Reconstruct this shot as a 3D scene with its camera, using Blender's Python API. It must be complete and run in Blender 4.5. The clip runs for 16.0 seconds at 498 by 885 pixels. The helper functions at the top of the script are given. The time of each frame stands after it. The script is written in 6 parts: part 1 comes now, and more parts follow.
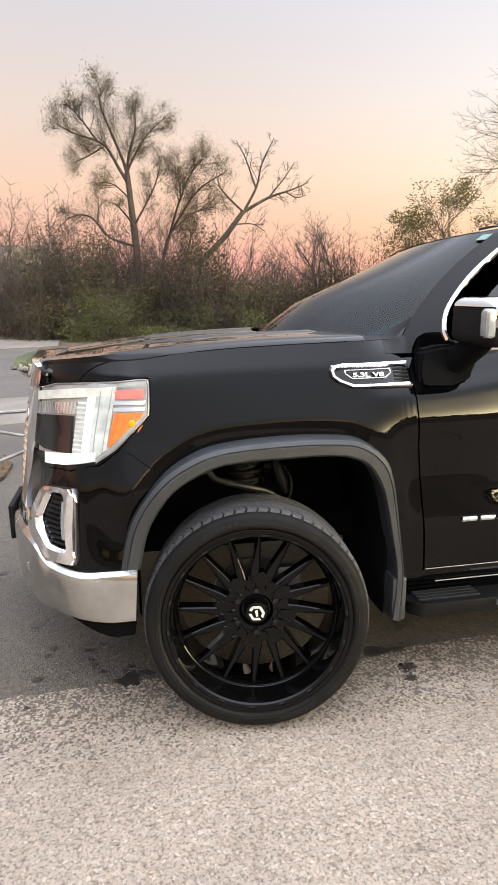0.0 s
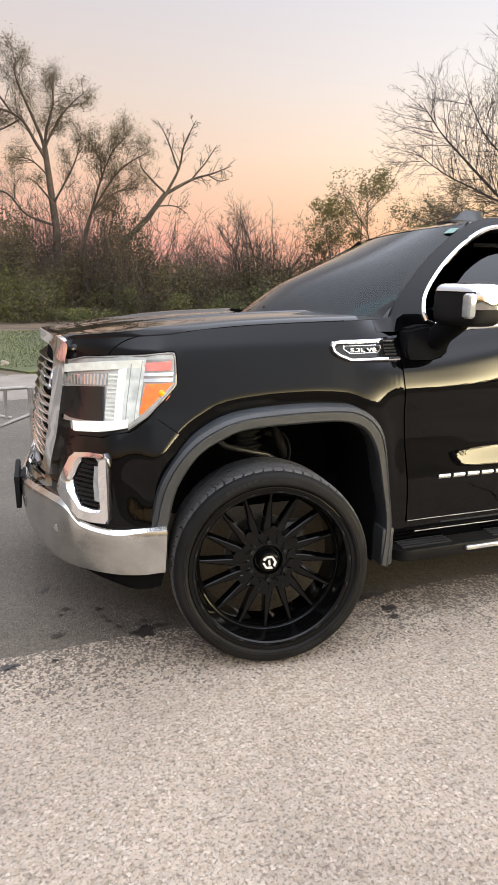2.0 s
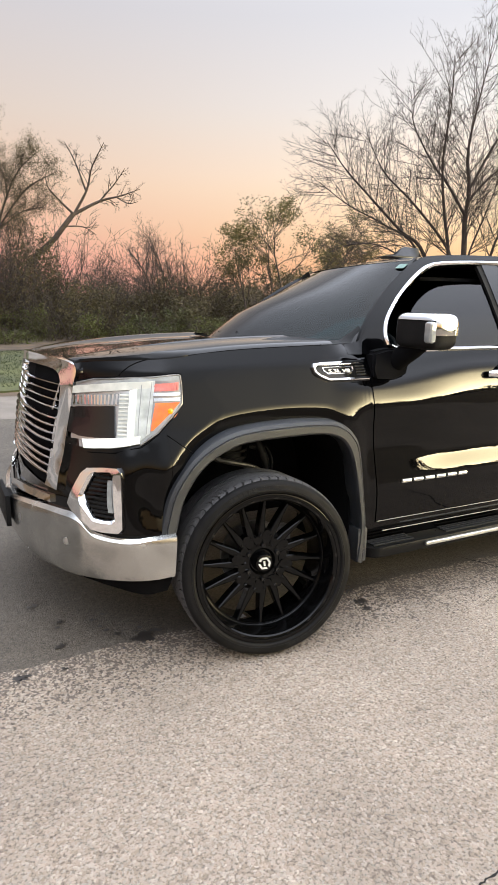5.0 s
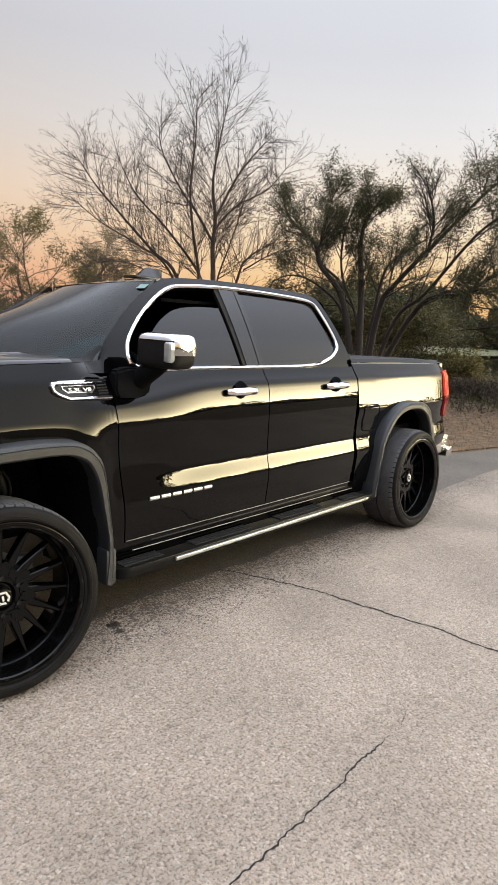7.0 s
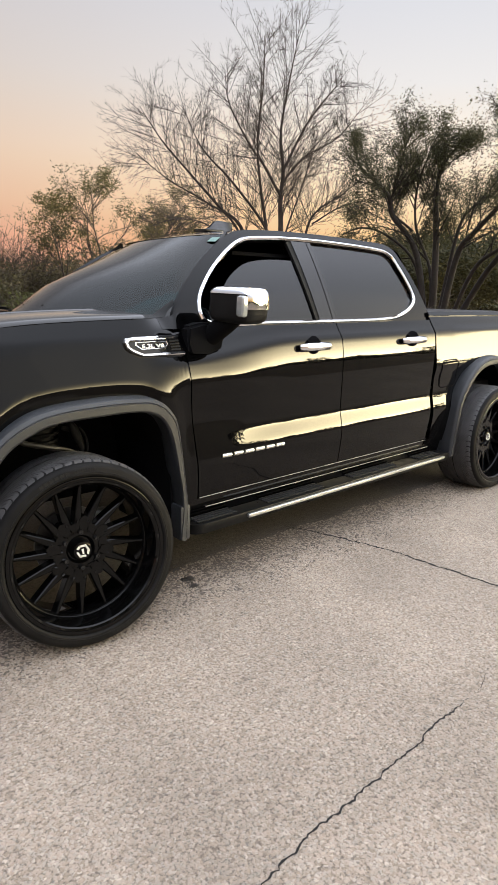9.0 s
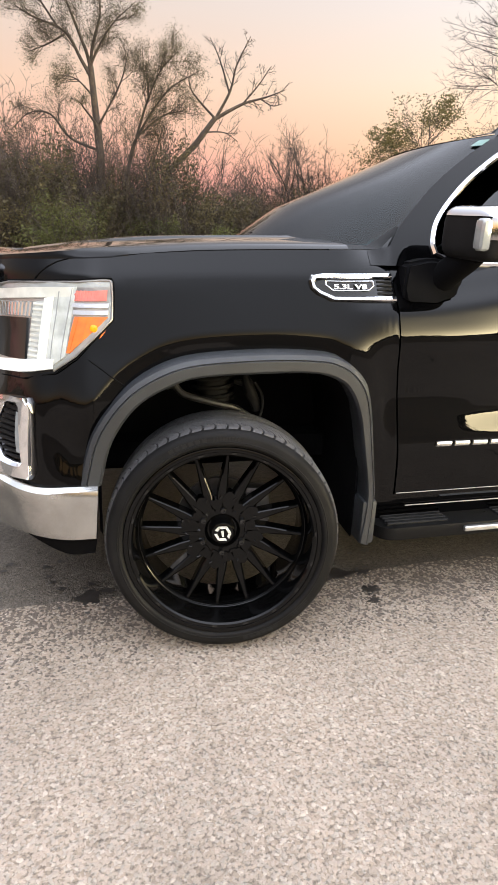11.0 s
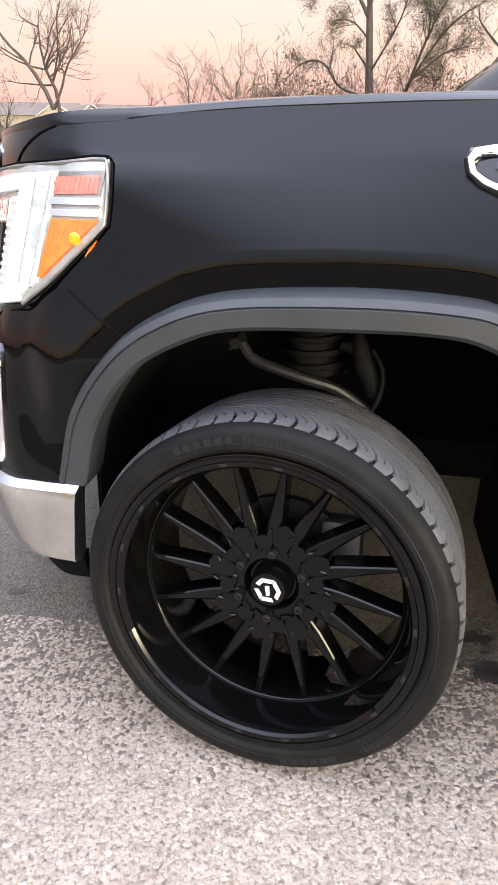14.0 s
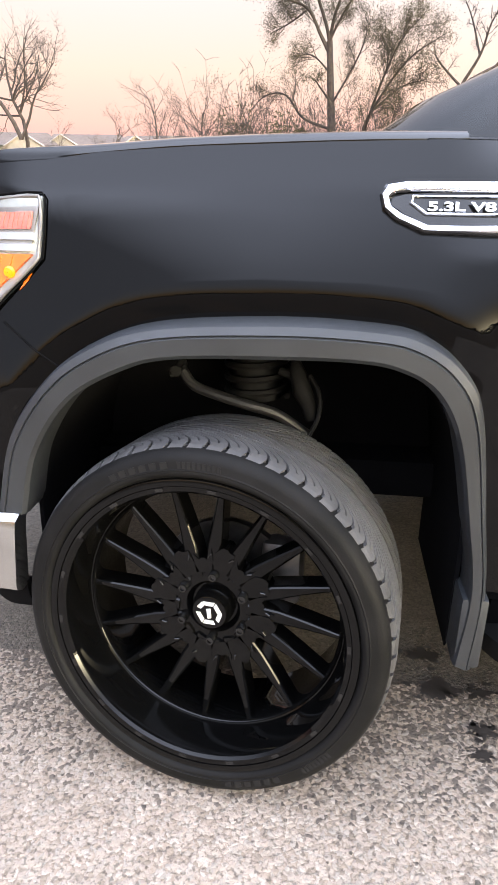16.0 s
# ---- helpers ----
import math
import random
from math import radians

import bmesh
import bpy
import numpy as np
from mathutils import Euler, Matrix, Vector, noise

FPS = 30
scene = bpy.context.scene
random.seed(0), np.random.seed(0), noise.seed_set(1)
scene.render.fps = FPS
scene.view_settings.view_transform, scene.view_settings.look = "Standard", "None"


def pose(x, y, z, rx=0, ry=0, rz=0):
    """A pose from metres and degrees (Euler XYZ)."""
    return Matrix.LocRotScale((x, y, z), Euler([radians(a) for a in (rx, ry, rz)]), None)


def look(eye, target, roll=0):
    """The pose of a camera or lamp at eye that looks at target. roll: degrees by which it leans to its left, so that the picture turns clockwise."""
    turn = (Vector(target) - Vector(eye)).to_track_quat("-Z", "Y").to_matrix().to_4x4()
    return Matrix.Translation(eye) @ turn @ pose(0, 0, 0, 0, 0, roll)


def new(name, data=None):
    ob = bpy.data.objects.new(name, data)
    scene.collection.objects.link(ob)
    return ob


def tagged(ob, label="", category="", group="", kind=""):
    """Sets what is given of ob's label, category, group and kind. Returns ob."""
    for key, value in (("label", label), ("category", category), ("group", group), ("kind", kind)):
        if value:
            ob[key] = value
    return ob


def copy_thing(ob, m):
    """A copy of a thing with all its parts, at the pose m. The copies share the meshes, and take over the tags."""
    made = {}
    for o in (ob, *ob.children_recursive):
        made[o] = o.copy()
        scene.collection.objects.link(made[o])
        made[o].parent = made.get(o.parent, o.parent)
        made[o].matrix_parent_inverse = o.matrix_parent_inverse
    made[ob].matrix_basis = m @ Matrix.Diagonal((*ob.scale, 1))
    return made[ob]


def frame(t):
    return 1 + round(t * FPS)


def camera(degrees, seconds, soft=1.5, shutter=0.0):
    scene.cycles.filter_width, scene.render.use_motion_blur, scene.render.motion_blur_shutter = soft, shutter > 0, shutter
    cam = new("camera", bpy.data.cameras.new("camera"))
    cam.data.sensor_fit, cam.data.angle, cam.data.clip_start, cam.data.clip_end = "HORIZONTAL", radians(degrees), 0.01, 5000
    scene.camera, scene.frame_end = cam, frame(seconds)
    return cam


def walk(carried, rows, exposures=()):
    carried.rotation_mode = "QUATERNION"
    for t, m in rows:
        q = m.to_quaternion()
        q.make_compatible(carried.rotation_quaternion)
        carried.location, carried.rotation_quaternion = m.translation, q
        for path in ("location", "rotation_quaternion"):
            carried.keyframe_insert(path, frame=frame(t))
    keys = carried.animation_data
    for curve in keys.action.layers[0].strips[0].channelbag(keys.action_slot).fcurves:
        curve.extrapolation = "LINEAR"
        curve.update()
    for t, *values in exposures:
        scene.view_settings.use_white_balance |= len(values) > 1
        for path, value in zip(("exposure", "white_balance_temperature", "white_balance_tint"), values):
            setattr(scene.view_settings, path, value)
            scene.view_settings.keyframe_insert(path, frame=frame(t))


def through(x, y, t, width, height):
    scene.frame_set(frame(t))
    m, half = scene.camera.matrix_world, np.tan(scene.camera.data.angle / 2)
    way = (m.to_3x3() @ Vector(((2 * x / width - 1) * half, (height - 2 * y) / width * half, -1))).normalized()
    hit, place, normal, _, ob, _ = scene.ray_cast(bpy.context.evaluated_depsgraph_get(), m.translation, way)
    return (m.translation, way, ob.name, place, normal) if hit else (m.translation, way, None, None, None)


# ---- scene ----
cam = camera(43.2, 16.0)
PATH = [
    (0, (-0.419, -2.181, 1.641), (-0.068, -0.27, 1.17), -0.8),
    (0.5, (-0.449, -2.209, 1.639), (-0.174, -0.287, 1.161), -0.8),
    (1, (-0.551, -2.236, 1.63), (-0.214, -0.328, 1.133), -0.2),
    (1.5, (-0.77, -2.27, 1.623), (-0.302, -0.394, 1.111), 0.2),
    (2, (-0.874, -2.364, 1.639), (-0.268, -0.53, 1.12), 0.4),
    (2.5, (-0.902, -2.554, 1.643), (-0.18, -0.762, 1.125), -0.1),
    (3, (-0.963, -2.632, 1.656), (-0.199, -0.856, 1.143), -0.9),
    (3.2, (-1.008, -2.654, 1.645), (-0.223, -0.881, 1.155), -1.4),
    (5.3, (-1.366, -2.456, 1.677), (-0.434, -0.742, 1.239), 2.0),
    (5.5, (-1.359, -2.46, 1.679), (-0.376, -0.773, 1.249), 2.3),
    (6, (-1.333, -2.469, 1.685), (-0.176, -0.89, 1.275), 2.9),
    (6.3, (-1.301, -2.466, 1.673), (-0.035, -0.969, 1.278), 3.1),
    (6.5, (-1.289, -2.492, 1.683), (0.046, -1.054, 1.294), 3.3),
    (7, (-1.257, -2.5, 1.683), (0.221, -1.205, 1.309), 3.4),
    (7.5, (-1.246, -2.52, 1.694), (0.326, -1.336, 1.336), 3.4),
    (8, (-1.222, -2.544, 1.698), (0.354, -1.375, 1.31), 3.2),
    (8.5, (-1.228, -2.505, 1.677), (0.249, -1.232, 1.232), 2.7),
    (9, (-1.244, -2.44, 1.653), (0.069, -1.02, 1.145), 2.1),
    (9.5, (-1.103, -2.378, 1.622), (-0.017, -0.8, 1.047), 1.9),
    (10, (-0.86, -2.33, 1.61), (0.011, -0.639, 0.991), 1.6),
    (10.2, (-0.777, -2.27, 1.606), (0.001, -0.544, 0.961), 1.9),
    (12.3, (-0.071, -1.658, 1.476), (-0.022, 0.202, 0.743), 1.0),
    (12.5, (-0.079, -1.57, 1.461), (-0.087, 0.281, 0.705), 0.8),
    (13, (-0.04, -1.403, 1.412), (-0.171, 0.42, 0.601), 0.6),
    (13.5, (0.081, -1.26, 1.368), (-0.151, 0.549, 0.549), 0.6),
    (14, (0.152, -1.187, 1.326), (-0.153, 0.613, 0.511), 0.6),
    (14.5, (0.187, -1.186, 1.336), (-0.129, 0.623, 0.543), 0.7),
    (15, (0.207, -1.194, 1.336), (-0.083, 0.628, 0.563), 0.7),
    (15.5, (0.231, -1.196, 1.335), (-0.02, 0.638, 0.578), 0.5),
    (16, (0.24, -1.204, 1.342), (0.01, 0.638, 0.596), 0.4),
]
walk(cam, [(t, look(eye, target, roll)) for t, eye, target, roll in PATH],
     [(0, .12, 6600, 12), (3, -.03, 6600, 12), (5.5, -.12, 6600, 11), (8, -.42, 6600, 11), (10, -.05, 6600, 12), (12.5, .26, 6400, 14), (14, .49, 6100, 15), (16, .54, 6100, 15)])

# ---- world: dusk sky, glow where the sun has just set ----
SUN_AZ = radians(-42)                     # from +x towards +y
SUN_DIR = Vector((math.cos(SUN_AZ), math.sin(SUN_AZ), 0.0))


def dusk_world():
    w = bpy.data.worlds.new("dusk_sky")
    scene.world = w
    w.use_nodes = True
    nt = w.node_tree
    nt.nodes.clear()
    N, L = nt.nodes.new, nt.links.new
    tc = N("ShaderNodeTexCoord")
    sep = N("ShaderNodeSeparateXYZ")
    L(tc.outputs["Generated"], sep.inputs[0])

    def ramp(stops):
        r = N("ShaderNodeValToRGB")
        L(sep.outputs["Z"], r.inputs[0])
        els = r.color_ramp.elements
        els[0].position, els[0].color = stops[0][0], (*stops[0][1], 1)
        els[1].position, els[1].color = stops[1][0], (*stops[1][1], 1)
        for p, c in stops[2:]:
            e = els.new(p)
            e.color = (*c, 1)
        return r

    away = ramp([(0.0, (0.74, 0.33, 0.31)), (0.04, (0.85, 0.40, 0.35)), (0.085, (0.90, 0.53, 0.40)), (0.15, (0.90, 0.64, 0.48)),
                 (0.24, (0.80, 0.68, 0.60)), (0.36, (0.68, 0.66, 0.69)), (0.46, (0.70, 0.72, 0.80)), (0.62, (0.90, 0.97, 1.12)), (0.8, (2.0, 2.15, 2.45)), (1.0, (4.0, 4.3, 4.85))])
    near = ramp([(0.0, (0.98, 0.56, 0.21)), (0.05, (1.15, 0.74, 0.33)), (0.10, (1.25, 0.94, 0.57)), (0.17, (1.25, 1.08, 0.87)),
                 (0.26, (1.05, 1.04, 1.03)), (0.36, (0.90, 0.93, 1.00)), (0.435, (0.92, 0.96, 1.05)), (0.50, (3.0, 3.2, 3.6)), (0.57, (4.9, 5.25, 6.0)), (0.7, (4.5, 4.8, 5.5)), (1.0, (4.0, 4.3, 4.85))])
    west = ramp([(0.0, (0.98, 0.56, 0.21)), (0.05, (1.10, 0.71, 0.31)), (0.10, (1.08, 0.81, 0.48)), (0.17, (1.10, 0.98, 0.82)),
                 (0.26, (1.20, 1.22, 1.26)), (0.38, (1.45, 1.53, 1.68)), (0.48, (1.75, 1.88, 2.1)), (0.58, (2.3, 2.45, 2.8)), (0.7, (3.1, 3.35, 3.8)), (1.0, (4.0, 4.3, 4.85))])
    dot = N("ShaderNodeVectorMath")
    dot.operation = "DOT_PRODUCT"
    L(tc.outputs["Generated"], dot.inputs[0])
    dot.inputs[1].default_value = SUN_DIR
    side = N("ShaderNodeMapRange")
    side.interpolation_type = "SMOOTHSTEP"
    side.inputs["From Min"].default_value, side.inputs["From Max"].default_value = -0.75, 0.35
    L(dot.outputs["Value"], side.inputs["Value"])
    mix = N("ShaderNodeMix")
    mix.data_type = "RGBA"
    L(side.outputs[0], mix.inputs["Factor"])
    L(away.outputs[0], mix.inputs["A"])
    low_west = N("ShaderNodeMapRange")
    low_west.interpolation_type = "SMOOTHSTEP"
    low_west.inputs["From Min"].default_value, low_west.inputs["From Max"].default_value = 0.3, 0.8
    L(dot.outputs["Value"], low_west.inputs["Value"])
    warm = N("ShaderNodeMix")
    warm.data_type = "RGBA"
    L(low_west.outputs[0], warm.inputs["Factor"])
    L(near.outputs[0], warm.inputs["A"])
    L(west.outputs[0], warm.inputs["B"])
    L(warm.outputs["Result"], mix.inputs["B"])

    def math_node(op, a, b=None):
        m = N("ShaderNodeMath")
        m.operation = op
        for k, v in enumerate((a, b)):
            if v is None:
                continue
            if isinstance(v, (int, float)):
                m.inputs[k].default_value = v
            else:
                L(v, m.inputs[k])
        return m.outputs[0]

    lobe = math_node("POWER", math_node("MAXIMUM", dot.outputs["Value"], 0.0), 20.0)
    fall = math_node("EXPONENT", math_node("MULTIPLY", math_node("MAXIMUM", sep.outputs["Z"], 0.0), -5.5))
    amount = math_node("MULTIPLY", math_node("MULTIPLY", lobe, fall), GLOW)
    glow = N("ShaderNodeVectorMath")
    glow.operation = "SCALE"
    glow.inputs[0].default_value = (1.0, 0.86, 0.52)
    L(amount, glow.inputs["Scale"])
    add = N("ShaderNodeVectorMath")
    add.operation = "ADD"
    L(mix.outputs["Result"], add.inputs[0])
    L(glow.outputs[0], add.inputs[1])
    bg = N("ShaderNodeBackground")
    bg.inputs["Strength"].default_value = 1.0
    L(add.outputs[0], bg.inputs["Color"])
    out = N("ShaderNodeOutputWorld")
    L(bg.outputs[0], out.inputs["Surface"])


GLOW = 76.0
dusk_world()
sun = new("sun", bpy.data.lights.new("sun", "SUN"))
sun.data.energy, sun.data.angle, sun.data.color = 0.07, radians(40), (1.0, 0.86, 0.68)
sun.matrix_world = look(SUN_DIR * 30 + Vector((0, 0, 9)), (0, 0, 0))

# ---- materials ----


def mat(name, color=(0.5, 0.5, 0.5), rough=0.5, metal=0.0, coat=0.0, coat_rough=0.03, ior=1.5, var=0.0, scale=5.0, rvar=0.0, bump=0.0, bscale=60.0, color2=None, emit=None, power=0.0, random_tint=0.0, detail=6.0):
    m = bpy.data.materials.new(name)
    m.use_nodes = True
    nt = m.node_tree
    N, L = nt.nodes.new, nt.links.new
    b = nt.nodes["Principled BSDF"]
    b.inputs["Base Color"].default_value = (*color, 1)
    b.inputs["Roughness"].default_value = rough
    b.inputs["Metallic"].default_value = metal
    b.inputs["IOR"].default_value = ior
    b.inputs["Coat Weight"].default_value = coat
    b.inputs["Coat Roughness"].default_value = coat_rough
    tc = N("ShaderNodeTexCoord")
    if var or rvar or color2:
        n = N("ShaderNodeTexNoise")
        n.inputs["Scale"].default_value, n.inputs["Detail"].default_value = scale, detail
        L(tc.outputs["Object"], n.inputs["Vector"])
        if var or color2:
            r = N("ShaderNodeValToRGB")
            r.color_ramp.elements[0].position, r.color_ramp.elements[1].position = 0.35, 0.65
            lo = color2 or tuple(c * (1 - var) for c in color)
            hi = color if color2 else tuple(min(1, c * (1 + var)) for c in color)
            r.color_ramp.elements[0].color, r.color_ramp.elements[1].color = (*lo, 1), (*hi, 1)
            L(n.outputs["Fac"], r.inputs[0])
            src = r.outputs[0]
            if random_tint:
                geo = N("ShaderNodeNewGeometry")
                hsv = N("ShaderNodeHueSaturation")
                mr = N("ShaderNodeMapRange")
                mr.inputs["To Min"].default_value, mr.inputs["To Max"].default_value = 1 - random_tint, 1 + random_tint
                L(geo.outputs["Random Per Island"], mr.inputs["Value"])
                L(mr.outputs[0], hsv.inputs["Value"])
                L(src, hsv.inputs["Color"])
                src = hsv.outputs[0]
            L(src, b.inputs["Base Color"])
        if rvar:
            mr = N("ShaderNodeMapRange")
            mr.inputs["From Min"].default_value, mr.inputs["From Max"].default_value = 0.3, 0.7
            mr.inputs["To Min"].default_value, mr.inputs["To Max"].default_value = max(0, rough - rvar), rough + rvar
            L(n.outputs["Fac"], mr.inputs["Value"])
            L(mr.outputs[0], b.inputs["Roughness"])
    if bump:
        n2 = N("ShaderNodeTexNoise")
        n2.inputs["Scale"].default_value, n2.inputs["Detail"].default_value = bscale, 4.0
        L(tc.outputs["Object"], n2.inputs["Vector"])
        bp = N("ShaderNodeBump")
        bp.inputs["Strength"].default_value, bp.inputs["Distance"].default_value = bump, 0.01
        L(n2.outputs["Fac"], bp.inputs["Height"])
        L(bp.outputs[0], b.inputs["Normal"])
    if emit:
        b.inputs["Emission Color"].default_value = (*emit, 1)
        b.inputs["Emission Strength"].default_value = power
    return m


def glass_mat(name, tint, ior=1.55, rough=0.0):
    m = bpy.data.materials.new(name)
    m.use_nodes = True
    nt = m.node_tree
    nt.nodes.clear()
    N, L = nt.nodes.new, nt.links.new
    out, mx, fr = N("ShaderNodeOutputMaterial"), N("ShaderNodeMixShader"), N("ShaderNodeFresnel")
    tr, gl = N("ShaderNodeBsdfTransparent"), N("ShaderNodeBsdfGlossy")
    fr.inputs["IOR"].default_value = ior
    tr.inputs["Color"].default_value = (*tint, 1)
    gl.inputs["Roughness"].default_value = rough
    L(fr.outputs[0], mx.inputs["Fac"])
    L(tr.outputs[0], mx.inputs[1])
    L(gl.outputs[0], mx.inputs[2])
    L(mx.outputs[0], out.inputs["Surface"])
    return m


def leaf_mat(name, color, color2, through=0.4):
    """Leaves that let some light through, each with its own tint."""
    m = mat(name, tuple(c * .8 for c in color), 0.75, color2=tuple(c * .72 for c in color2), scale=0.6, random_tint=0.35)
    nt = m.node_tree
    b = nt.nodes["Principled BSDF"]
    tr, mx = nt.nodes.new("ShaderNodeBsdfTranslucent"), nt.nodes.new("ShaderNodeMixShader")
    nt.links.new(b.inputs["Base Color"].links[0].from_socket, tr.inputs["Color"])
    mx.inputs["Fac"].default_value = through
    nt.links.new(b.outputs[0], mx.inputs[1])
    nt.links.new(tr.outputs[0], mx.inputs[2])
    nt.links.new(mx.outputs[0], nt.nodes["Material Output"].inputs["Surface"])
    return m


def paving_mat(name, stones, binder, cell, patchy, sheen, worn_shade=None):
    """Asphalt with its stones showing: cells of many greys in a darker binder, broad stains above."""
    m = bpy.data.materials.new(name)
    m.use_nodes = True
    nt = m.node_tree
    N, L = nt.nodes.new, nt.links.new
    b = nt.nodes["Principled BSDF"]
    tc = N("ShaderNodeTexCoord")
    warp = N("ShaderNodeTexNoise")
    warp.inputs["Scale"].default_value, warp.inputs["Detail"].default_value = cell * 0.6, 3
    L(tc.outputs["Object"], warp.inputs["Vector"])
    wv = N("ShaderNodeVectorMath")
    wv.operation = "MULTIPLY_ADD"
    wv.inputs[1].default_value = (0.022, 0.022, 0.0)
    L(warp.outputs["Color"], wv.inputs[0])
    L(tc.outputs["Object"], wv.inputs[2])
    vo = N("ShaderNodeTexVoronoi")
    vo.inputs["Scale"].default_value = cell
    L(wv.outputs[0], vo.inputs["Vector"])
    sp = N("ShaderNodeSeparateColor")
    L(vo.outputs["Color"], sp.inputs[0])
    r = N("ShaderNodeValToRGB")
    els = r.color_ramp.elements
    els[0].position, els[0].color = 0.0, (*stones[0], 1)
    els[1].position, els[1].color = 1.0, (*stones[-1], 1)
    for k, c in enumerate(stones[1:-1]):
        e = els.new((k + 1) / (len(stones) - 1))
        e.color = (*c, 1)
    L(sp.outputs[0], r.inputs[0])
    stone = r.outputs[0]
    if worn_shade:                                     # pale chips lost one by one towards the patch edge, spread wider to paint in the truck's contact shade: (y where half are gone, width, colour below)
        sep = N("ShaderNodeSeparateXYZ")
        L(tc.outputs["Object"], sep.inputs[0])
        rag = N("ShaderNodeTexNoise")
        rag.inputs["Scale"].default_value, rag.inputs["Detail"].default_value = 5, 5
        L(tc.outputs["Object"], rag.inputs["Vector"])
        yy = N("ShaderNodeMath")
        yy.operation = "MULTIPLY_ADD"
        yy.inputs[1].default_value = 0.34
        L(rag.outputs["Fac"], yy.inputs[0])
        L(sep.outputs["Y"], yy.inputs[2])
        gone = N("ShaderNodeMapRange")
        gone.inputs["From Min"].default_value, gone.inputs["From Max"].default_value = worn_shade[0] + 0.17 - worn_shade[1], worn_shade[0] + 0.17 + worn_shade[1]
        gone.inputs["To Max"].default_value = 0.86
        L(yy.outputs[0], gone.inputs["Value"])
        less = N("ShaderNodeMath")
        less.operation = "LESS_THAN"
        L(sp.outputs[1], less.inputs[0])
        L(gone.outputs[0], less.inputs[1])
        lost = N("ShaderNodeMix")
        lost.data_type = "RGBA"
        L(less.outputs[0], lost.inputs["Factor"])
        L(stone, lost.inputs["A"])
        lost.inputs["B"].default_value = (*worn_shade[2], 1)
        stone = lost.outputs["Result"]
    gap = N("ShaderNodeMapRange")
    gap.inputs["From Min"].default_value, gap.inputs["From Max"].default_value = 0.62, 1.05
    L(vo.outputs["Distance"], gap.inputs["Value"])
    mx = N("ShaderNodeMix")
    mx.data_type = "RGBA"
    L(gap.outputs[0], mx.inputs["Factor"])
    L(stone, mx.inputs["A"])
    mx.inputs["B"].default_value = (*binder, 1)
    hole = N("ShaderNodeTexNoise")               # small ragged pits where stones are lost
    hole.inputs["Scale"].default_value, hole.inputs["Detail"].default_value = cell * 0.95, 2
    L(tc.outputs["Object"], hole.inputs["Vector"])
    pit = N("ShaderNodeMapRange")
    pit.inputs["From Min"].default_value, pit.inputs["From Max"].default_value = 0.53, 0.64
    pit.inputs["To Min"].default_value, pit.inputs["To Max"].default_value = 1.01, 0.56
    L(hole.outputs["Fac"], pit.inputs["Value"])
    big = N("ShaderNodeTexNoise")
    big.inputs["Scale"].default_value, big.inputs["Detail"].default_value = 1.1, 8
    L(tc.outputs["Object"], big.inputs["Vector"])
    st = N("ShaderNodeMapRange")
    st.inputs["From Min"].default_value, st.inputs["From Max"].default_value = 0.3, 0.7
    st.inputs["To Min"].default_value, st.inputs["To Max"].default_value = 1 - patchy, 1 + patchy * 0.5
    L(big.outputs["Fac"], st.inputs["Value"])
    fine = N("ShaderNodeTexNoise")
    fine.inputs["Scale"].default_value, fine.inputs["Detail"].default_value = 26, 6
    L(tc.outputs["Object"], fine.inputs["Vector"])
    fs = N("ShaderNodeMapRange")
    fs.inputs["From Min"].default_value, fs.inputs["From Max"].default_value = 0.3, 0.7
    fs.inputs["To Min"].default_value, fs.inputs["To Max"].default_value = 0.88, 1.10
    L(fine.outputs["Fac"], fs.inputs["Value"])
    mm = N("ShaderNodeMath")
    mm.operation = "MULTIPLY"
    L(st.outputs[0], mm.inputs[0])
    L(fs.outputs[0], mm.inputs[1])
    mp = N("ShaderNodeMath")
    mp.operation = "MULTIPLY"
    L(mm.outputs[0], mp.inputs[0])
    L(pit.outputs[0], mp.inputs[1])
    sc = N("ShaderNodeVectorMath")
    sc.operation = "SCALE"
    L(mx.outputs["Result"], sc.inputs[0])
    L(mp.outputs[0], sc.inputs["Scale"])
    L(sc.outputs[0], b.inputs["Base Color"])
    b.inputs["Roughness"].default_value = sheen
    bp = N("ShaderNodeBump")
    bp.inputs["Strength"].default_value, bp.inputs["Distance"].default_value = 0.55, 0.007
    bp.invert = True
    L(vo.outputs["Distance"], bp.inputs["Height"])
    L(bp.outputs[0], b.inputs["Normal"])
    return m


PAINT = mat("black_paint", (0.0009, 0.0009, 0.0011), 0.2, coat=1.0, coat_rough=0.006, ior=1.03, rvar=0.02, scale=9)
PAINT.node_tree.nodes["Principled BSDF"].inputs["Coat IOR"].default_value = 1.31
GLOSS = mat("gloss_black_plastic", (0.006, 0.006, 0.006), 0.07, rvar=0.03, scale=14)
FLARE = mat("textured_black_plastic", (0.0145, 0.0165, 0.0195), 0.5, var=0.18, scale=7, bump=0.12, bscale=700)
MATTE = mat("matte_black_plastic", (0.007, 0.007, 0.007), 0.6, ior=1.25, var=0.2, scale=12, bump=0.1, bscale=300)
DARK = mat("dark_liner", (0.004, 0.004, 0.0045), 0.9, ior=1.12, var=0.2, scale=8)
CHROME = mat("chrome", (0.82, 0.82, 0.83), 0.05, metal=1.0, rvar=0.03, scale=6)
BUMPER = mat("dusty_chrome", (0.54, 0.54, 0.52), 0.2, metal=1.0, rvar=0.09, scale=7, var=0.12)
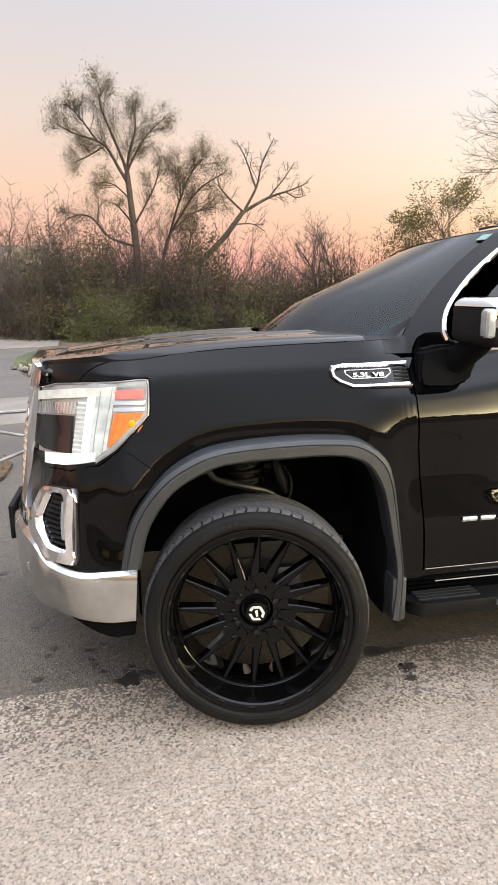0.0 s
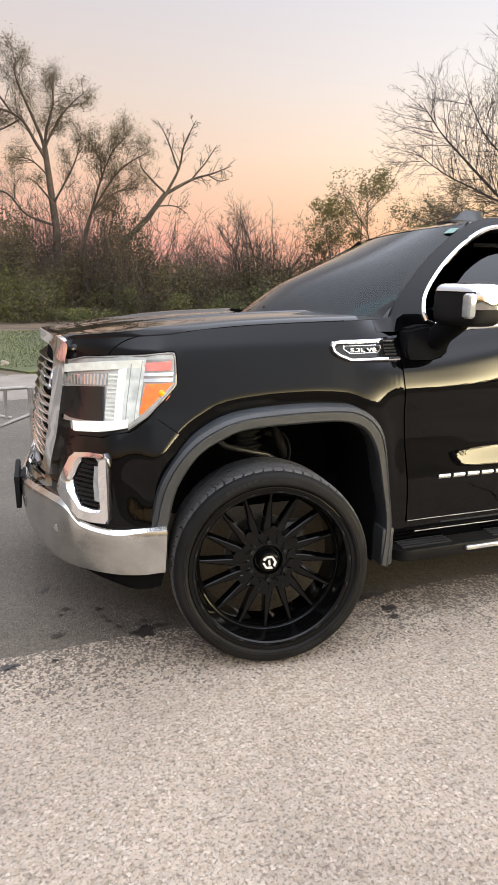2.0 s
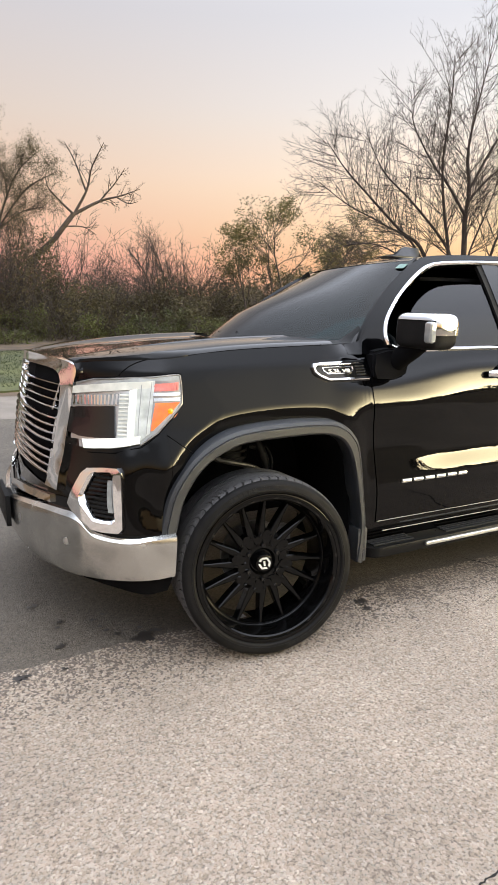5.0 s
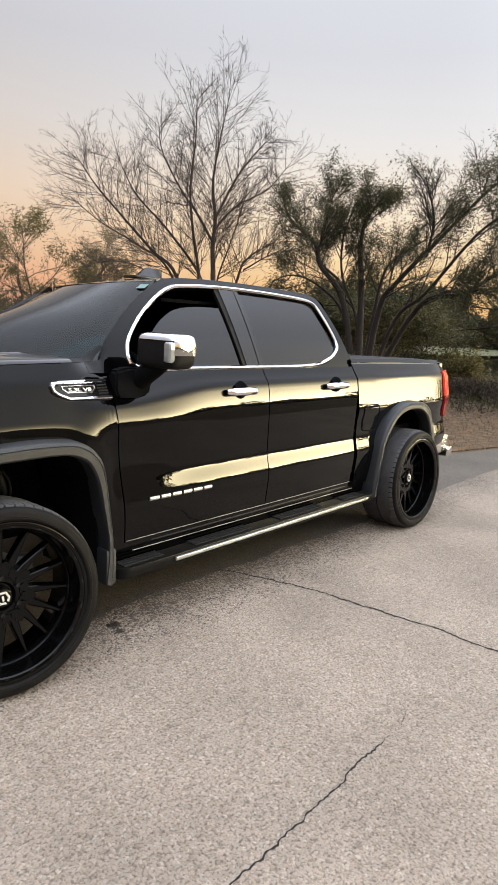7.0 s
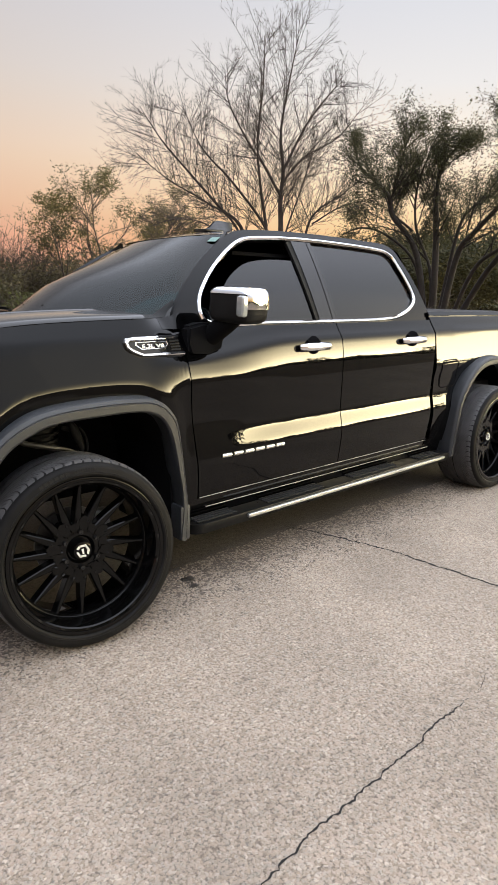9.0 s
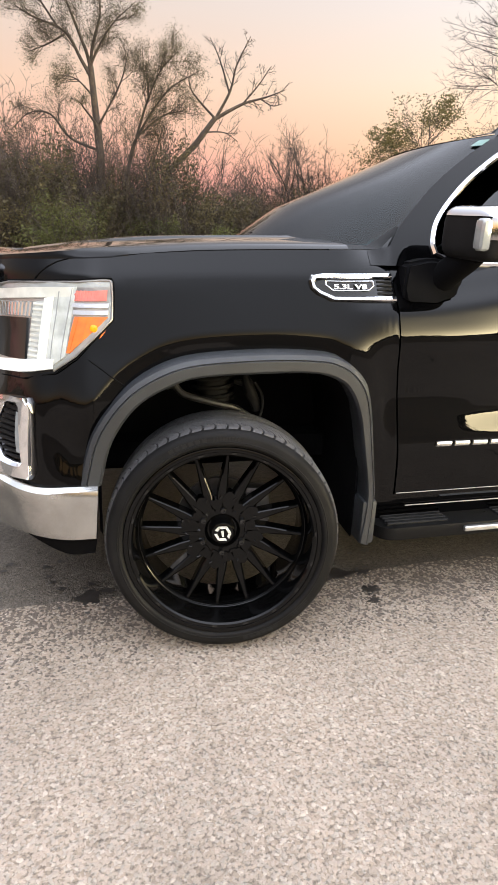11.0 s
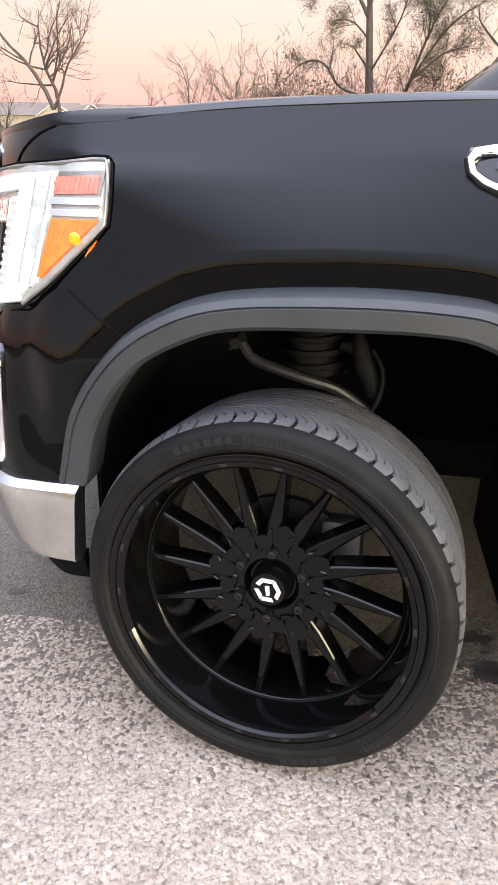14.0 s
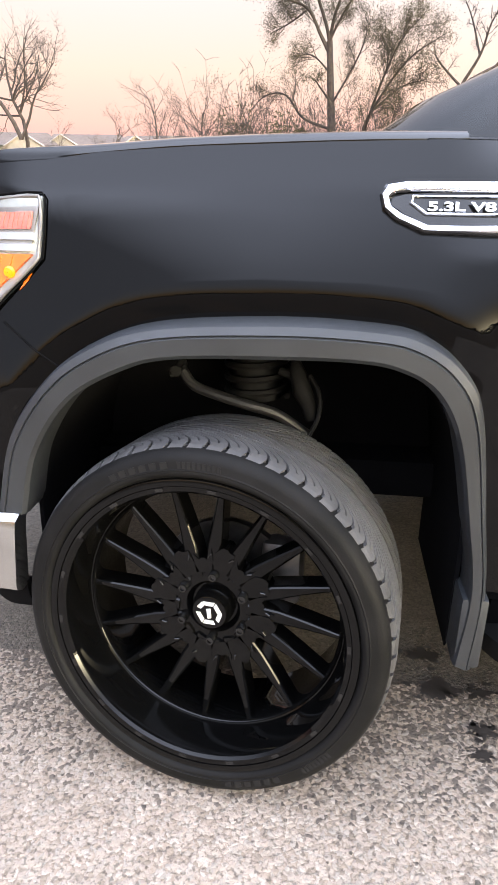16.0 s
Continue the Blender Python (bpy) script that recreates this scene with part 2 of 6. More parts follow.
SATIN = mat("satin_aluminium", (0.55, 0.55, 0.54), 0.38, metal=1.0, rvar=0.04, scale=3)
WHEEL = mat("gloss_black_wheel", (0.002, 0.002, 0.002), 0.04, ior=1.30, coat=0.0, rvar=0.03, scale=10)
RUBBER = mat("tyre_rubber", (0.009, 0.0086, 0.0084), 0.55, ior=1.18, color2=(0.0055, 0.0054, 0.0053), scale=9, bump=0.06, bscale=250)
TREAD = mat("tread_rubber", (0.056, 0.054, 0.054), 0.65, color2=(0.038, 0.037, 0.037), scale=14, bump=0.1, bscale=300)
# near-black tone shared by the shock, spring, knuckle, bolt and hose
STRUT = mat("near_black_steel", (0.011, 0.011, 0.011), 0.6, ior=1.2, var=0.3, scale=20)
STEEL = mat("dull_steel", (0.20, 0.19, 0.18), 0.45, metal=0.7, var=0.3, scale=15)
STEP = mat("running_board_plastic", (0.006, 0.006, 0.006), 0.35, ior=1.22, rvar=0.08, scale=12)
ALLOY = mat("cast_alloy", (0.016, 0.016, 0.017), 0.5, metal=0.3, var=0.25, scale=20)
DISC = mat("brake_disc_steel", (0.12, 0.115, 0.11), 0.35, metal=0.9, var=0.2, scale=30)
SILVER = mat("silver_mark", (0.5, 0.49, 0.45), 0.3, metal=0.0, var=.05)
LENS = mat("clear_lamp_body", (0.27, 0.285, 0.28), 0.14, metal=0.2, coat=1.0, var=0.12, scale=30)
MILK = mat("milky_lens", (0.24, 0.255, 0.25), 0.2, coat=1.0, emit=(0.95, 1.0, 0.92), power=0.22, var=0.35, scale=24)
DRL = mat("lit_led_strip", (0.36, 0.36, 0.32), 0.2, coat=1.0, emit=(0.97, 1.0, 0.90), power=0.26, var=0.2, scale=22)
BEAM = mat("lit_led_core", (0.5, 0.5, 0.46), 0.2, coat=1.0, emit=(0.97, 1.0, 0.94), power=0.62, var=0.2, scale=40)
AMBER = mat("amber_lens", (0.62, 0.11, 0.002), 0.12, coat=1.0, emit=(1.0, 0.22, 0.0), power=0.06, var=0.15, scale=40)
BULB = mat("lit_amber_bulb", (0.35, 0.09, 0.0), 0.2, emit=(1.0, 0.26, 0.0), power=1.4)
REDREF = mat("side_reflector", (0.50, 0.13, 0.10), 0.15, coat=1.0, var=0.15, scale=40)
TAIL = mat("red_tail_lens", (0.22, 0.006, 0.008), 0.12, coat=1.0, emit=(1.0, 0.05, 0.04), power=0.06)
TAILLIT = mat("lit_tail_lamp", (0.5, 0.03, 0.025), 0.15, coat=1.0, emit=(1.0, 0.07, 0.04), power=0.55)
GLASS = glass_mat("tinted_glass", (0.05, 0.052, 0.055), 1.6)
WINDSHIELD = glass_mat("windshield_glass", (0.08, 0.17, 0.18), 1.30)
SEAT = mat("black_upholstery", (0.012, 0.012, 0.012), 0.7, var=0.2, scale=20)
STICKER = mat("pale_sticker", (0.14, 0.24, 0.21), 0.6)

# ---- mesh helpers ----
CY = 1.07                                  # the truck's middle line


def lean(y):
    """How far the truck sinks towards its far side: it stands on a road that falls away."""
    return -0.045 * max(0.0, y - 0.45)


def part(name, bm, material, parent=None, label="", sharp=35):
    me = bpy.data.meshes.new(name)
    bm.normal_update()
    bm.to_mesh(me)
    bm.free()
    for p in me.polygons:
        p.use_smooth = True
    me.set_sharp_from_angle(angle=radians(sharp))
    me.materials.append(material)
    ob = new(name, me)
    if parent is not None:
        ob.parent = parent
    if label:
        ob["label"] = label
    return ob


def thing(name, label, category, group="", at=(0, 0, 0)):
    ob = new(name)
    ob.location = at
    ob.empty_display_size = 0.1
    return tagged(ob, label, category, group)


def mirrored(bm):
    b = bm.copy()
    for v in b.verts:
        v.co.z += lean(2 * CY - v.co.y) - lean(v.co.y)
        v.co.y = 2 * CY - v.co.y
    bmesh.ops.reverse_faces(b, faces=b.faces)
    return b


def both(name, bm, material, parent, label="", sharp=35):
    """A part and its twin on the truck's other side."""
    other = mirrored(bm)
    a = part(name, bm, material, parent, label, sharp)
    return a, part(name, other, material, parent, label, sharp)


def refine(pts, k):
    """A smooth curve through the points, k steps between two of them."""
    p = [np.array(q, float) for q in pts]
    p = [2 * p[0] - p[1]] + p + [2 * p[-1] - p[-2]]
    out = []
    for i in range(1, len(p) - 2):
        a, b, c, d = p[i - 1:i + 3]
        for j in range(k):
            t = j / k
            out.append(0.5 * (2 * b + (c - a) * t + (2 * a - 5 * b + 4 * c - d) * t * t + (3 * b - a - 3 * c + d) * t ** 3))
    out.append(p[-2])
    return out


def straight(pts, k):
    out = []
    for a, b in zip(pts, pts[1:]):
        a, b = np.array(a, float), np.array(b, float)
        out += [a + (b - a) * j / k for j in range(k)]
    return out + [np.array(pts[-1], float)]


def grid_solid(top, low, closed=False):
    """A slab between two grids of points."""
    bm = bmesh.new()
    T = [[bm.verts.new(p) for p in row] for row in top]
    B = [[bm.verts.new(p) for p in row] for row in low]
    n, m = len(T), len(T[0])
    last = n if closed else n - 1
    for i in range(last):
        k = (i + 1) % n
        for j in range(m - 1):
            bm.faces.new((T[i][j], T[k][j], T[k][j + 1], T[i][j + 1]))
            bm.faces.new((B[i][j], B[i][j + 1], B[k][j + 1], B[k][j]))
        bm.faces.new((T[i][0], B[i][0], B[k][0], T[k][0]))
        bm.faces.new((T[i][-1], T[k][-1], B[k][-1], B[i][-1]))
    if not closed:
        for j in range(m - 1):
            bm.faces.new((T[0][j], T[0][j + 1], B[0][j + 1], B[0][j]))
            bm.faces.new((T[-1][j], B[-1][j], B[-1][j + 1], T[-1][j + 1]))
    bmesh.ops.recalc_face_normals(bm, faces=bm.faces)
    return bm


def patch(surf, A, B, k=4, m=6, off=0.0, depth=0.012, closed=False, smooth=True):
    """A panel on a surface surf(u, v) between the edges A and B, lifted by off and as thick as depth."""
    A, B = list(A), list(B)
    if closed:
        A.append(A[0])
        B.append(B[0])
    f = refine if smooth else straight
    A, B = f(A, k), f(B, k)
    if closed:
        A.pop()
        B.pop()
    top, low = [], []
    for i, (a, b) in enumerate(zip(A, B)):
        r1, r2 = [], []
        for j in range(m + 1):
            v = j / m
            q = a + (b - a) * v
            p = Vector(surf(*q))
            e = 0.004
            n = (Vector(surf(q[0] + e, q[1])) - Vector(surf(q[0] - e, q[1]))).cross(Vector(surf(q[0], q[1] + e)) - Vector(surf(q[0], q[1] - e))).normalized()
            if n.dot(p - Vector((0.6, CY, p.z))) < 0:
                n = -n
            o = off(i / (len(A) - 1), v) if callable(off) else off
            r1.append(p + n * o)
            r2.append(p + n * (o - depth))
        top.append(r1)
        low.append(r2)
    return grid_solid(top, low, closed)


def box(x0, x1, y0, y1, z0, z1, bevel=0.01, seg=2):
    bm = bmesh.new()
    bmesh.ops.create_cube(bm, size=1.0, matrix=Matrix.Translation(((x0 + x1) / 2, (y0 + y1) / 2, (z0 + z1) / 2)) @ Matrix.Diagonal((x1 - x0, y1 - y0, z1 - z0, 1)))
    if bevel:
        bmesh.ops.bevel(bm, geom=list(bm.edges), offset=bevel, segments=seg, affect="EDGES", profile=0.6)
    return bm


def merge(*bms):
    out = bmesh.new()
    for b in bms:
        me = bpy.data.meshes.new("t")
        b.to_mesh(me)
        b.free()
        out.from_mesh(me)
        bpy.data.meshes.remove(me)
    return out


def tube(pts, radius, sides=8, cap=True):
    """A round bar along points; radius is one number or one a point."""
    pts = [Vector(p) for p in pts]
    rs = radius if isinstance(radius, (list, tuple)) else [radius] * len(pts)
    bm = bmesh.new()
    rings = []
    ref = Vector((0, 0, 1))
    for i, p in enumerate(pts):
        d = (pts[min(i + 1, len(pts) - 1)] - pts[max(i - 1, 0)]).normalized()
        if abs(d.dot(ref)) > 0.95:
            ref = Vector((1, 0, 0)) if abs(d.x) < 0.9 else Vector((0, 1, 0))
        a = d.cross(ref).normalized()
        b = d.cross(a)
        rings.append([bm.verts.new(p + (a * math.cos(2 * math.pi * k / sides) + b * math.sin(2 * math.pi * k / sides)) * rs[i]) for k in range(sides)])
    for r, s in zip(rings, rings[1:]):
        for k in range(sides):
            bm.faces.new((r[k], r[(k + 1) % sides], s[(k + 1) % sides], s[k]))
    if cap:
        bm.faces.new(rings[0][::-1])
        bm.faces.new(rings[-1])
    bmesh.ops.recalc_face_normals(bm, faces=bm.faces)
    return bm


def lathe(profile, seg=96, closed=True):
    """Turns (radius, y) points about the y axis."""
    bm = bmesh.new()
    rings = [[bm.verts.new((r * math.cos(2 * math.pi * k / seg), y, r * math.sin(2 * math.pi * k / seg))) for k in range(seg)] for r, y in profile]
    pairs = list(zip(rings, rings[1:])) + ([(rings[-1], rings[0])] if closed else [])
    for a, b in pairs:
        for k in range(seg):
            bm.faces.new((a[k], a[(k + 1) % seg], b[(k + 1) % seg], b[k]))
    bmesh.ops.recalc_face_normals(bm, faces=bm.faces)
    return bm


def thicken(bm, d):
    """Makes flat faces into slabs, moved back along y by d."""
    r = bmesh.ops.extrude_face_region(bm, geom=list(bm.faces))
    bmesh.ops.translate(bm, vec=(0, d, 0), verts=[v for v in r["geom"] if isinstance(v, bmesh.types.BMVert)])
    bmesh.ops.recalc_face_normals(bm, faces=bm.faces)


def text_bm(body, size, depth, bold=0.0):
    cu = bpy.data.curves.new("t", "FONT")
    cu.body, cu.size, cu.extrude, cu.align_x, cu.align_y, cu.offset = body, size, depth, "CENTER", "CENTER", bold
    ob = bpy.data.objects.new("t", cu)
    me = bpy.data.meshes.new_from_object(ob)
    bm = bmesh.new()
    bm.from_mesh(me)
    bpy.data.objects.remove(ob)
    bpy.data.curves.remove(cu)
    bpy.data.meshes.remove(me)
    return bm

# ---- the truck: body surfaces ----
FO = [(-.512, .635), (-.46, .82), (-.37, .95), (-.27, 1.03), (-.12, 1.083), (.14, 1.10), (.34, 1.093), (.43, 1.075), (.51, 1.02), (.56, .93), (.60, .68), (.622, .50), (.617, .30)]
FI = [(-.43, .64), (-.39, .79), (-.30, .92), (-.18, .99), (-.07, 1.018), (.14, 1.025), (.29, 1.025), (.38, 1.012), (.455, .97), (.51, .87), (.55, .70), (.58, .52), (.567, .32)]
RO = [(3.195, .33), (3.215, .52), (3.25, .73), (3.31, .86), (3.40, .97), (3.50, 1.045), (3.63, 1.088), (3.76, 1.098), (3.89, 1.088), (4.0, 1.065), (4.09, 1.01), (4.16, .92), (4.22, .80), (4.29, .60)]
RI = [(3.25, .33), (3.275, .52), (3.31, .73), (3.37, .84), (3.45, .93), (3.53, .985), (3.64, 1.02), (3.76, 1.028), (3.87, 1.02), (3.96, .99), (4.03, .94), (4.09, .86), (4.14, .76), (4.20, .60)]


def arch_field(outer):
    c = np.array(refine(outer, 8))
    d = np.gradient(c, axis=0)
    n = np.stack([-d[:, 1], d[:, 0]], 1)
    return c, n / np.linalg.norm(n, axis=1)[:, None]


_z = np.arange(0.2, 1.7, 0.004)
_y = np.interp(_z, [0.30, 0.40, 0.50, 0.62, 0.70, 0.735, 0.84, 0.90, 1.12, 1.16, 1.20, 1.24, 1.28, 1.30, 1.312, 1.35, 1.40, 1.46, 1.6],
               [0.135, 0.108, 0.090, 0.077, 0.072, 0.074, 0.100, 0.1005, 0.1010, 0.1026, 0.1062, 0.1120, 0.1196, 0.1238, 0.1310, 0.160, 0.190, 0.234, 0.40])
_g = np.exp(-0.5 * (np.arange(-12, 13) * 0.004 / 0.008) ** 2)
_y = np.convolve(np.pad(_y, 12, mode="edge"), _g / _g.sum(), mode="valid")


_yf = np.interp(_z, [0.30, 0.93, 1.158, 1.20, 1.25, 1.30, 1.348, 1.40, 1.46, 1.6], [0.022, 0.022, 0.100, 0.1137, 0.1300, 0.1463, 0.1620, 0.1875, 0.2170, 0.36])
_gf = np.exp(-0.5 * (np.arange(-12, 13) * 0.004 / 0.005) ** 2)
_yf = np.convolve(np.pad(_yf, 12, mode="edge"), _gf / _gf.sum(), mode="valid")


BROW = 0.055
ARCHES = (arch_field(FO), arch_field(RO))


def side(x, z):
    """The truck's flank: shoulder, hollow and lower crease on doors and bed; a plain slope with a brow over the arch on the fender."""
    w = max(0.0, min(1.0, (x - 0.42) / 0.26))
    w = w * w * (3 - 2 * w)
    zz, dip = z, 0.0
    for c, n in ARCHES:
        e = np.array((x, z)) - c
        k = int(np.argmin((e * e).sum(1)))
        d = float(e[k] @ n[k])
        if d < BROW and 0 < k < len(c) - 1 and z > 0.5:
            dip = (BROW - max(d, -0.05)) * ((1 - w) * 0.34 + w * 0.16) * min(1.0, (z - 0.5) / 0.15)
    low = max(0.0, min(1.0, (1.45 - x) / 0.8))          # the shoulder line drops towards the fender
    zq = zz + 0.075 * low * low * (3 - 2 * low) * max(0.0, min(1.0, (z - 1.02) / 0.12))
    y = (1 - w) * float(np.interp(zz, _z, _yf)) + w * (float(np.interp(zq, _z, _y)) - (zq - zz) * 0.25) + dip
    fade = 1 - max(0.0, min(1.0, (x - 0.90) / 0.45))
    if fade > 0 and 0.68 < z < 0.9:
        y += w * fade * fade * (float(np.interp(z, [0.68, 0.9], [0.0735, 0.1005])) - float(np.interp(z, _z, _y)))
    y += 0.05 * math.exp(-((x - 0.93) / 0.24) ** 2) * max(0.0, z - 1.12) * min(1.0, max(0.0, (z - 1.12) / 0.08))
    if x > 2.97 and 0.98 < z < 1.30:              # the bed's side leans evenly up to its shoulder
        y -= (y - (0.1238 - 0.155 * (1.30 - z))) * min(1.0, (z - 0.98) / 0.08)
    if x > 4.3:
        y += 0.35 * (x - 4.3) ** 2
    if x < 0.1:
        y -= 0.012 * min(1, (0.1 - x) / 0.5) * max(0, min(1, (z - 1.1) / 0.2))
    return (x, y, z)


FRONT_Z = [0.33, 0.43, 0.63, 0.80, 0.95, 1.08, 1.34]
FRONT_P = np.array([
    [(-.47, .06), (-.55, .08), (-.64, .15), (-.73, .27), (-.80, .42), (-.87, .75), (-.90, 1.07)],
    [(-.456, .0), (-.55, .03), (-.65, .10), (-.76, .22), (-.868, .379), (-.96, .73), (-.99, 1.07)],
    [(-.442, .01), (-.55, .02), (-.645, .05), (-.74, .13), (-.83, .25), (-.965, .73), (-1.0, 1.07)],
    [(-.44, .02), (-.55, .04), (-.645, .07), (-.75, .17), (-.83, .285), (-.91, .60), (-.94, 1.07)],
    [(-.44, .04), (-.55, .055), (-.645, .09), (-.71, .18), (-.77, .29), (-.89, .58), (-.93, 1.07)],
    [(-.44, .09), (-.53, .10), (-.62, .14), (-.69, .23), (-.75, .33), (-.87, .55), (-.91, 1.07)],
    [(-.36, .145), (-.45, .16), (-.56, .205), (-.66, .28), (-.74, .37), (-.80, .47), (-.86, 1.07)]])
for _r, _h in zip(FRONT_P, FRONT_Z):          # the nose starts on the flank's own surface
    if _h > 0.7:
        _r[0][1] = side(_r[0][0], _h)[1]
        _r[1][1] = max(_r[1][1], _r[0][1] + 0.012)
_fs = np.linspace(0, 6, 121)
FRONT_F = np.array([np.array(refine(list(row), 20)) for row in FRONT_P])

_rows = [np.array([np.interp(_z, FRONT_Z, FRONT_F[:, k, c]) for c in (0, 1)]) for k in range(121)]
_gn = np.exp(-0.5 * (np.arange(-20, 21) * 0.004 / 0.034) ** 2)
_gn /= _gn.sum()
FRONT_G = np.array([[np.convolve(np.pad(c, 20, mode="edge"), _gn, mode="valid") for c in r] for r in _rows]).transpose(2, 0, 1)


def nose(s, z):
    """The truck's front, from the wheel arch (s = 0) round the corner to the middle (s = 6)."""
    q = FRONT_G[int(max(0, min(len(FRONT_G) - 1, round((z - 0.2) / 0.004))))]
    y = float(np.interp(s, _fs, q[:, 1]))
    x = float(np.interp(s, _fs, q[:, 0])) + max(0, -s) * 0.09
    if s < 1.3 and z > 0.64:                  # run out of the flank without a step
        w = max(0.0, min(1.0, s / 1.3))
        w = w * w * (3 - 2 * w)
        k = min(1.0, (z - 0.64) / 0.22)
        k = k * k * (3 - 2 * k)
        y = (1 - k * (1 - w)) * y + k * (1 - w) * side(x, z)[1]
    return (x, y, z + lean(y))


def cabside(x, z):
    """The upper cab, leaning in towards the roof."""
    return (x, 0.215 + (z - 1.40) * 0.44 + 0.22 * max(0, z - 1.4) ** 2, z)


truck = thing("pickup_truck", "lifted black crew-cab pickup with chrome trim parked on asphalt", "pickup truck")

# front fender, from headlight to door
both("fender", patch(side, [(-.335, .985), (-.31, 1.0), (-.27, 1.03), (-.20, 1.058), (-.12, 1.08), (.0, 1.093), (.14, 1.10), (.34, 1.093), (.43, 1.078), (.51, 1.02), (.56, .93), (.60, .68), (.62, .45)],
                     [(-.452, 1.075), (-.430, 1.13), (-.408, 1.20), (-.384, 1.28), (-.372, 1.397), (-.25, 1.413), (-.05, 1.425), (.22, 1.433), (.45, 1.437), (.658, 1.437), (.677, 1.15), (.703, .85), (.737, .45)], k=5, m=22, smooth=False), PAINT, truck, "", 60)
both("fender_corner", patch(side, [(-.452, .825), (-.41, .895), (-.37, .95), (-.335, .985)], [(-.446, .85), (-.444, .93), (-.446, 1.0), (-.452, 1.075)], k=5, m=10, off=.0), PAINT, truck, "", 60)
both("panel_seam", tube([Vector(side(x, z)) + Vector((0, -.0012, 0)) for x, z in zip(np.linspace(-.452, -.335, 14), np.linspace(1.075, .985, 14))], .0022, 6), DARK, truck)

def flare(outer, inner):
    a, b = refine(outer, 6), refine(inner, 6)
    top, low = [], []
    for p, q in zip(a, b):
        r1, r2 = [], []
        for v, y in ((0, 0.118), (0.03, 0.036), (0.10, 0.022), (0.30, 0.012), (0.34, 0.015), (0.38, 0.010), (0.85, 0.010), (0.97, 0.018), (1.0, 0.03), (1.0, 0.11)):
            e = p + (q - p) * v
            r1.append(Vector((e[0], y, e[1])))
            r2.append(Vector((e[0], max(y, 0.05) + 0.02, e[1])) + Vector(((p - q)[0], 0, (p - q)[1])) * (0.12 if v == 1 else 0))
        top.append(r1)
        low.append(r2)
    return grid_solid(top, low)


both("wheel_arch_flare", flare(FO, FI), FLARE, truck, "dull black plastic wheel-arch flare")
both("wheel_arch_flare", flare(RO, RI), FLARE, truck, "dull black plastic wheel-arch flare")
# the flare's separate lower end piece, a mud guard
both("mud_guard", merge(box(.568, .630, .014, .11, .31, .50, .012)), FLARE, truck)
both("mud_guard", merge(box(4.2, 4.28, .03, .14, .45, .60, .012)), FLARE, truck)


# wheel-arch liners
def liner(cx, rx):
    pts = [(cx - rx, .40), (cx - rx * 0.97, .7), (cx - rx * .75, .95), (cx - rx * .4, 1.05), (cx, 1.08), (cx + rx * .4, 1.06), (cx + rx * .78, .97), (cx + rx * .98, .7), (cx + rx, .30)]
    c = refine(pts, 4)
    bm = grid_solid([[Vector((p[0], y, p[1])) for y in (.10, .35, .62)] for p in c], [[Vector((p[0] + (p[0] - cx) * .02, y, p[1] + .02)) for y in (.10, .35, .62)] for p in c])
    back = box(cx - rx, cx + rx, .62, .64, .45, 1.08, 0)
    return merge(bm, back)


both("wheel_arch_liner", liner(.065, .50), DARK, truck)
both("wheel_arch_liner", liner(3.745, .44), DARK, truck)

# doors
both("front_door", patch(side, [(.742, .485), (1.1, .487), (1.5, .49), (1.893, .492)], [(.662, 1.392), (1.05, 1.392), (1.5, 1.392), (1.893, 1.392)], k=6, m=44), PAINT, truck, "", 60)
both("rear_door", patch(side, [(1.901, .492), (2.2, .494), (2.6, .496), (2.93, .50)], [(1.901, 1.392), (2.25, 1.392), (2.65, 1.392), (2.972, 1.392)], k=6, m=44), PAINT, truck, "", 60)
both("rocker_panel", patch(side, [(.66, .36), (1.5, .36), (2.4, .36), (3.18, .36)], [(.66, .482), (1.5, .482), (2.4, .487), (3.18, .49)], k=4, m=4, off=-0.006), PAINT, truck)
both("sill_trim", tube([Vector(side(x, .492)) + Vector((0, -.004, 0)) for x in np.linspace(.745, 2.93, 14)], .0025, 6), STEEL, truck, "thin dull strip along the door bottoms")
both("door_gap", merge(box(.60, 3.05, .16, .20, .42, 1.22, 0), box(.60, 3.05, .26, .28, 1.18, 1.38, 0)), DARK, truck)

# bed
both("bed_side", patch(side, [(2.985, .50), (3.10, .47), (3.195, .45), (3.25, .73), (3.31, .86), (3.40, .97), (3.50, 1.045), (3.63, 1.088), (3.76, 1.098), (3.89, 1.088), (4.0, 1.065), (4.09, 1.01), (4.16, .92), (4.22, .80), (4.29, .62), (4.5, .63), (4.66, .66)],
                       [(2.985, 1.425), (3.10, 1.424), (3.195, 1.424), (3.25, 1.423), (3.31, 1.422), (3.40, 1.421), (3.50, 1.42), (3.63, 1.42), (3.76, 1.418), (3.89, 1.417), (4.0, 1.416), (4.09, 1.415), (4.16, 1.414), (4.22, 1.413), (4.29, 1.412), (4.5, 1.408), (4.62, 1.36)], k=3, m=30, smooth=False), PAINT, truck, "", 60)
both("bed_rail_cap", patch(side, [(2.985, 1.418), (3.4, 1.415), (4.0, 1.41), (4.5, 1.403)], [(2.985, 1.445), (3.4, 1.442), (4.0, 1.437), (4.56, 1.428)], k=4, m=3, off=.008, depth=.09), PAINT, truck)
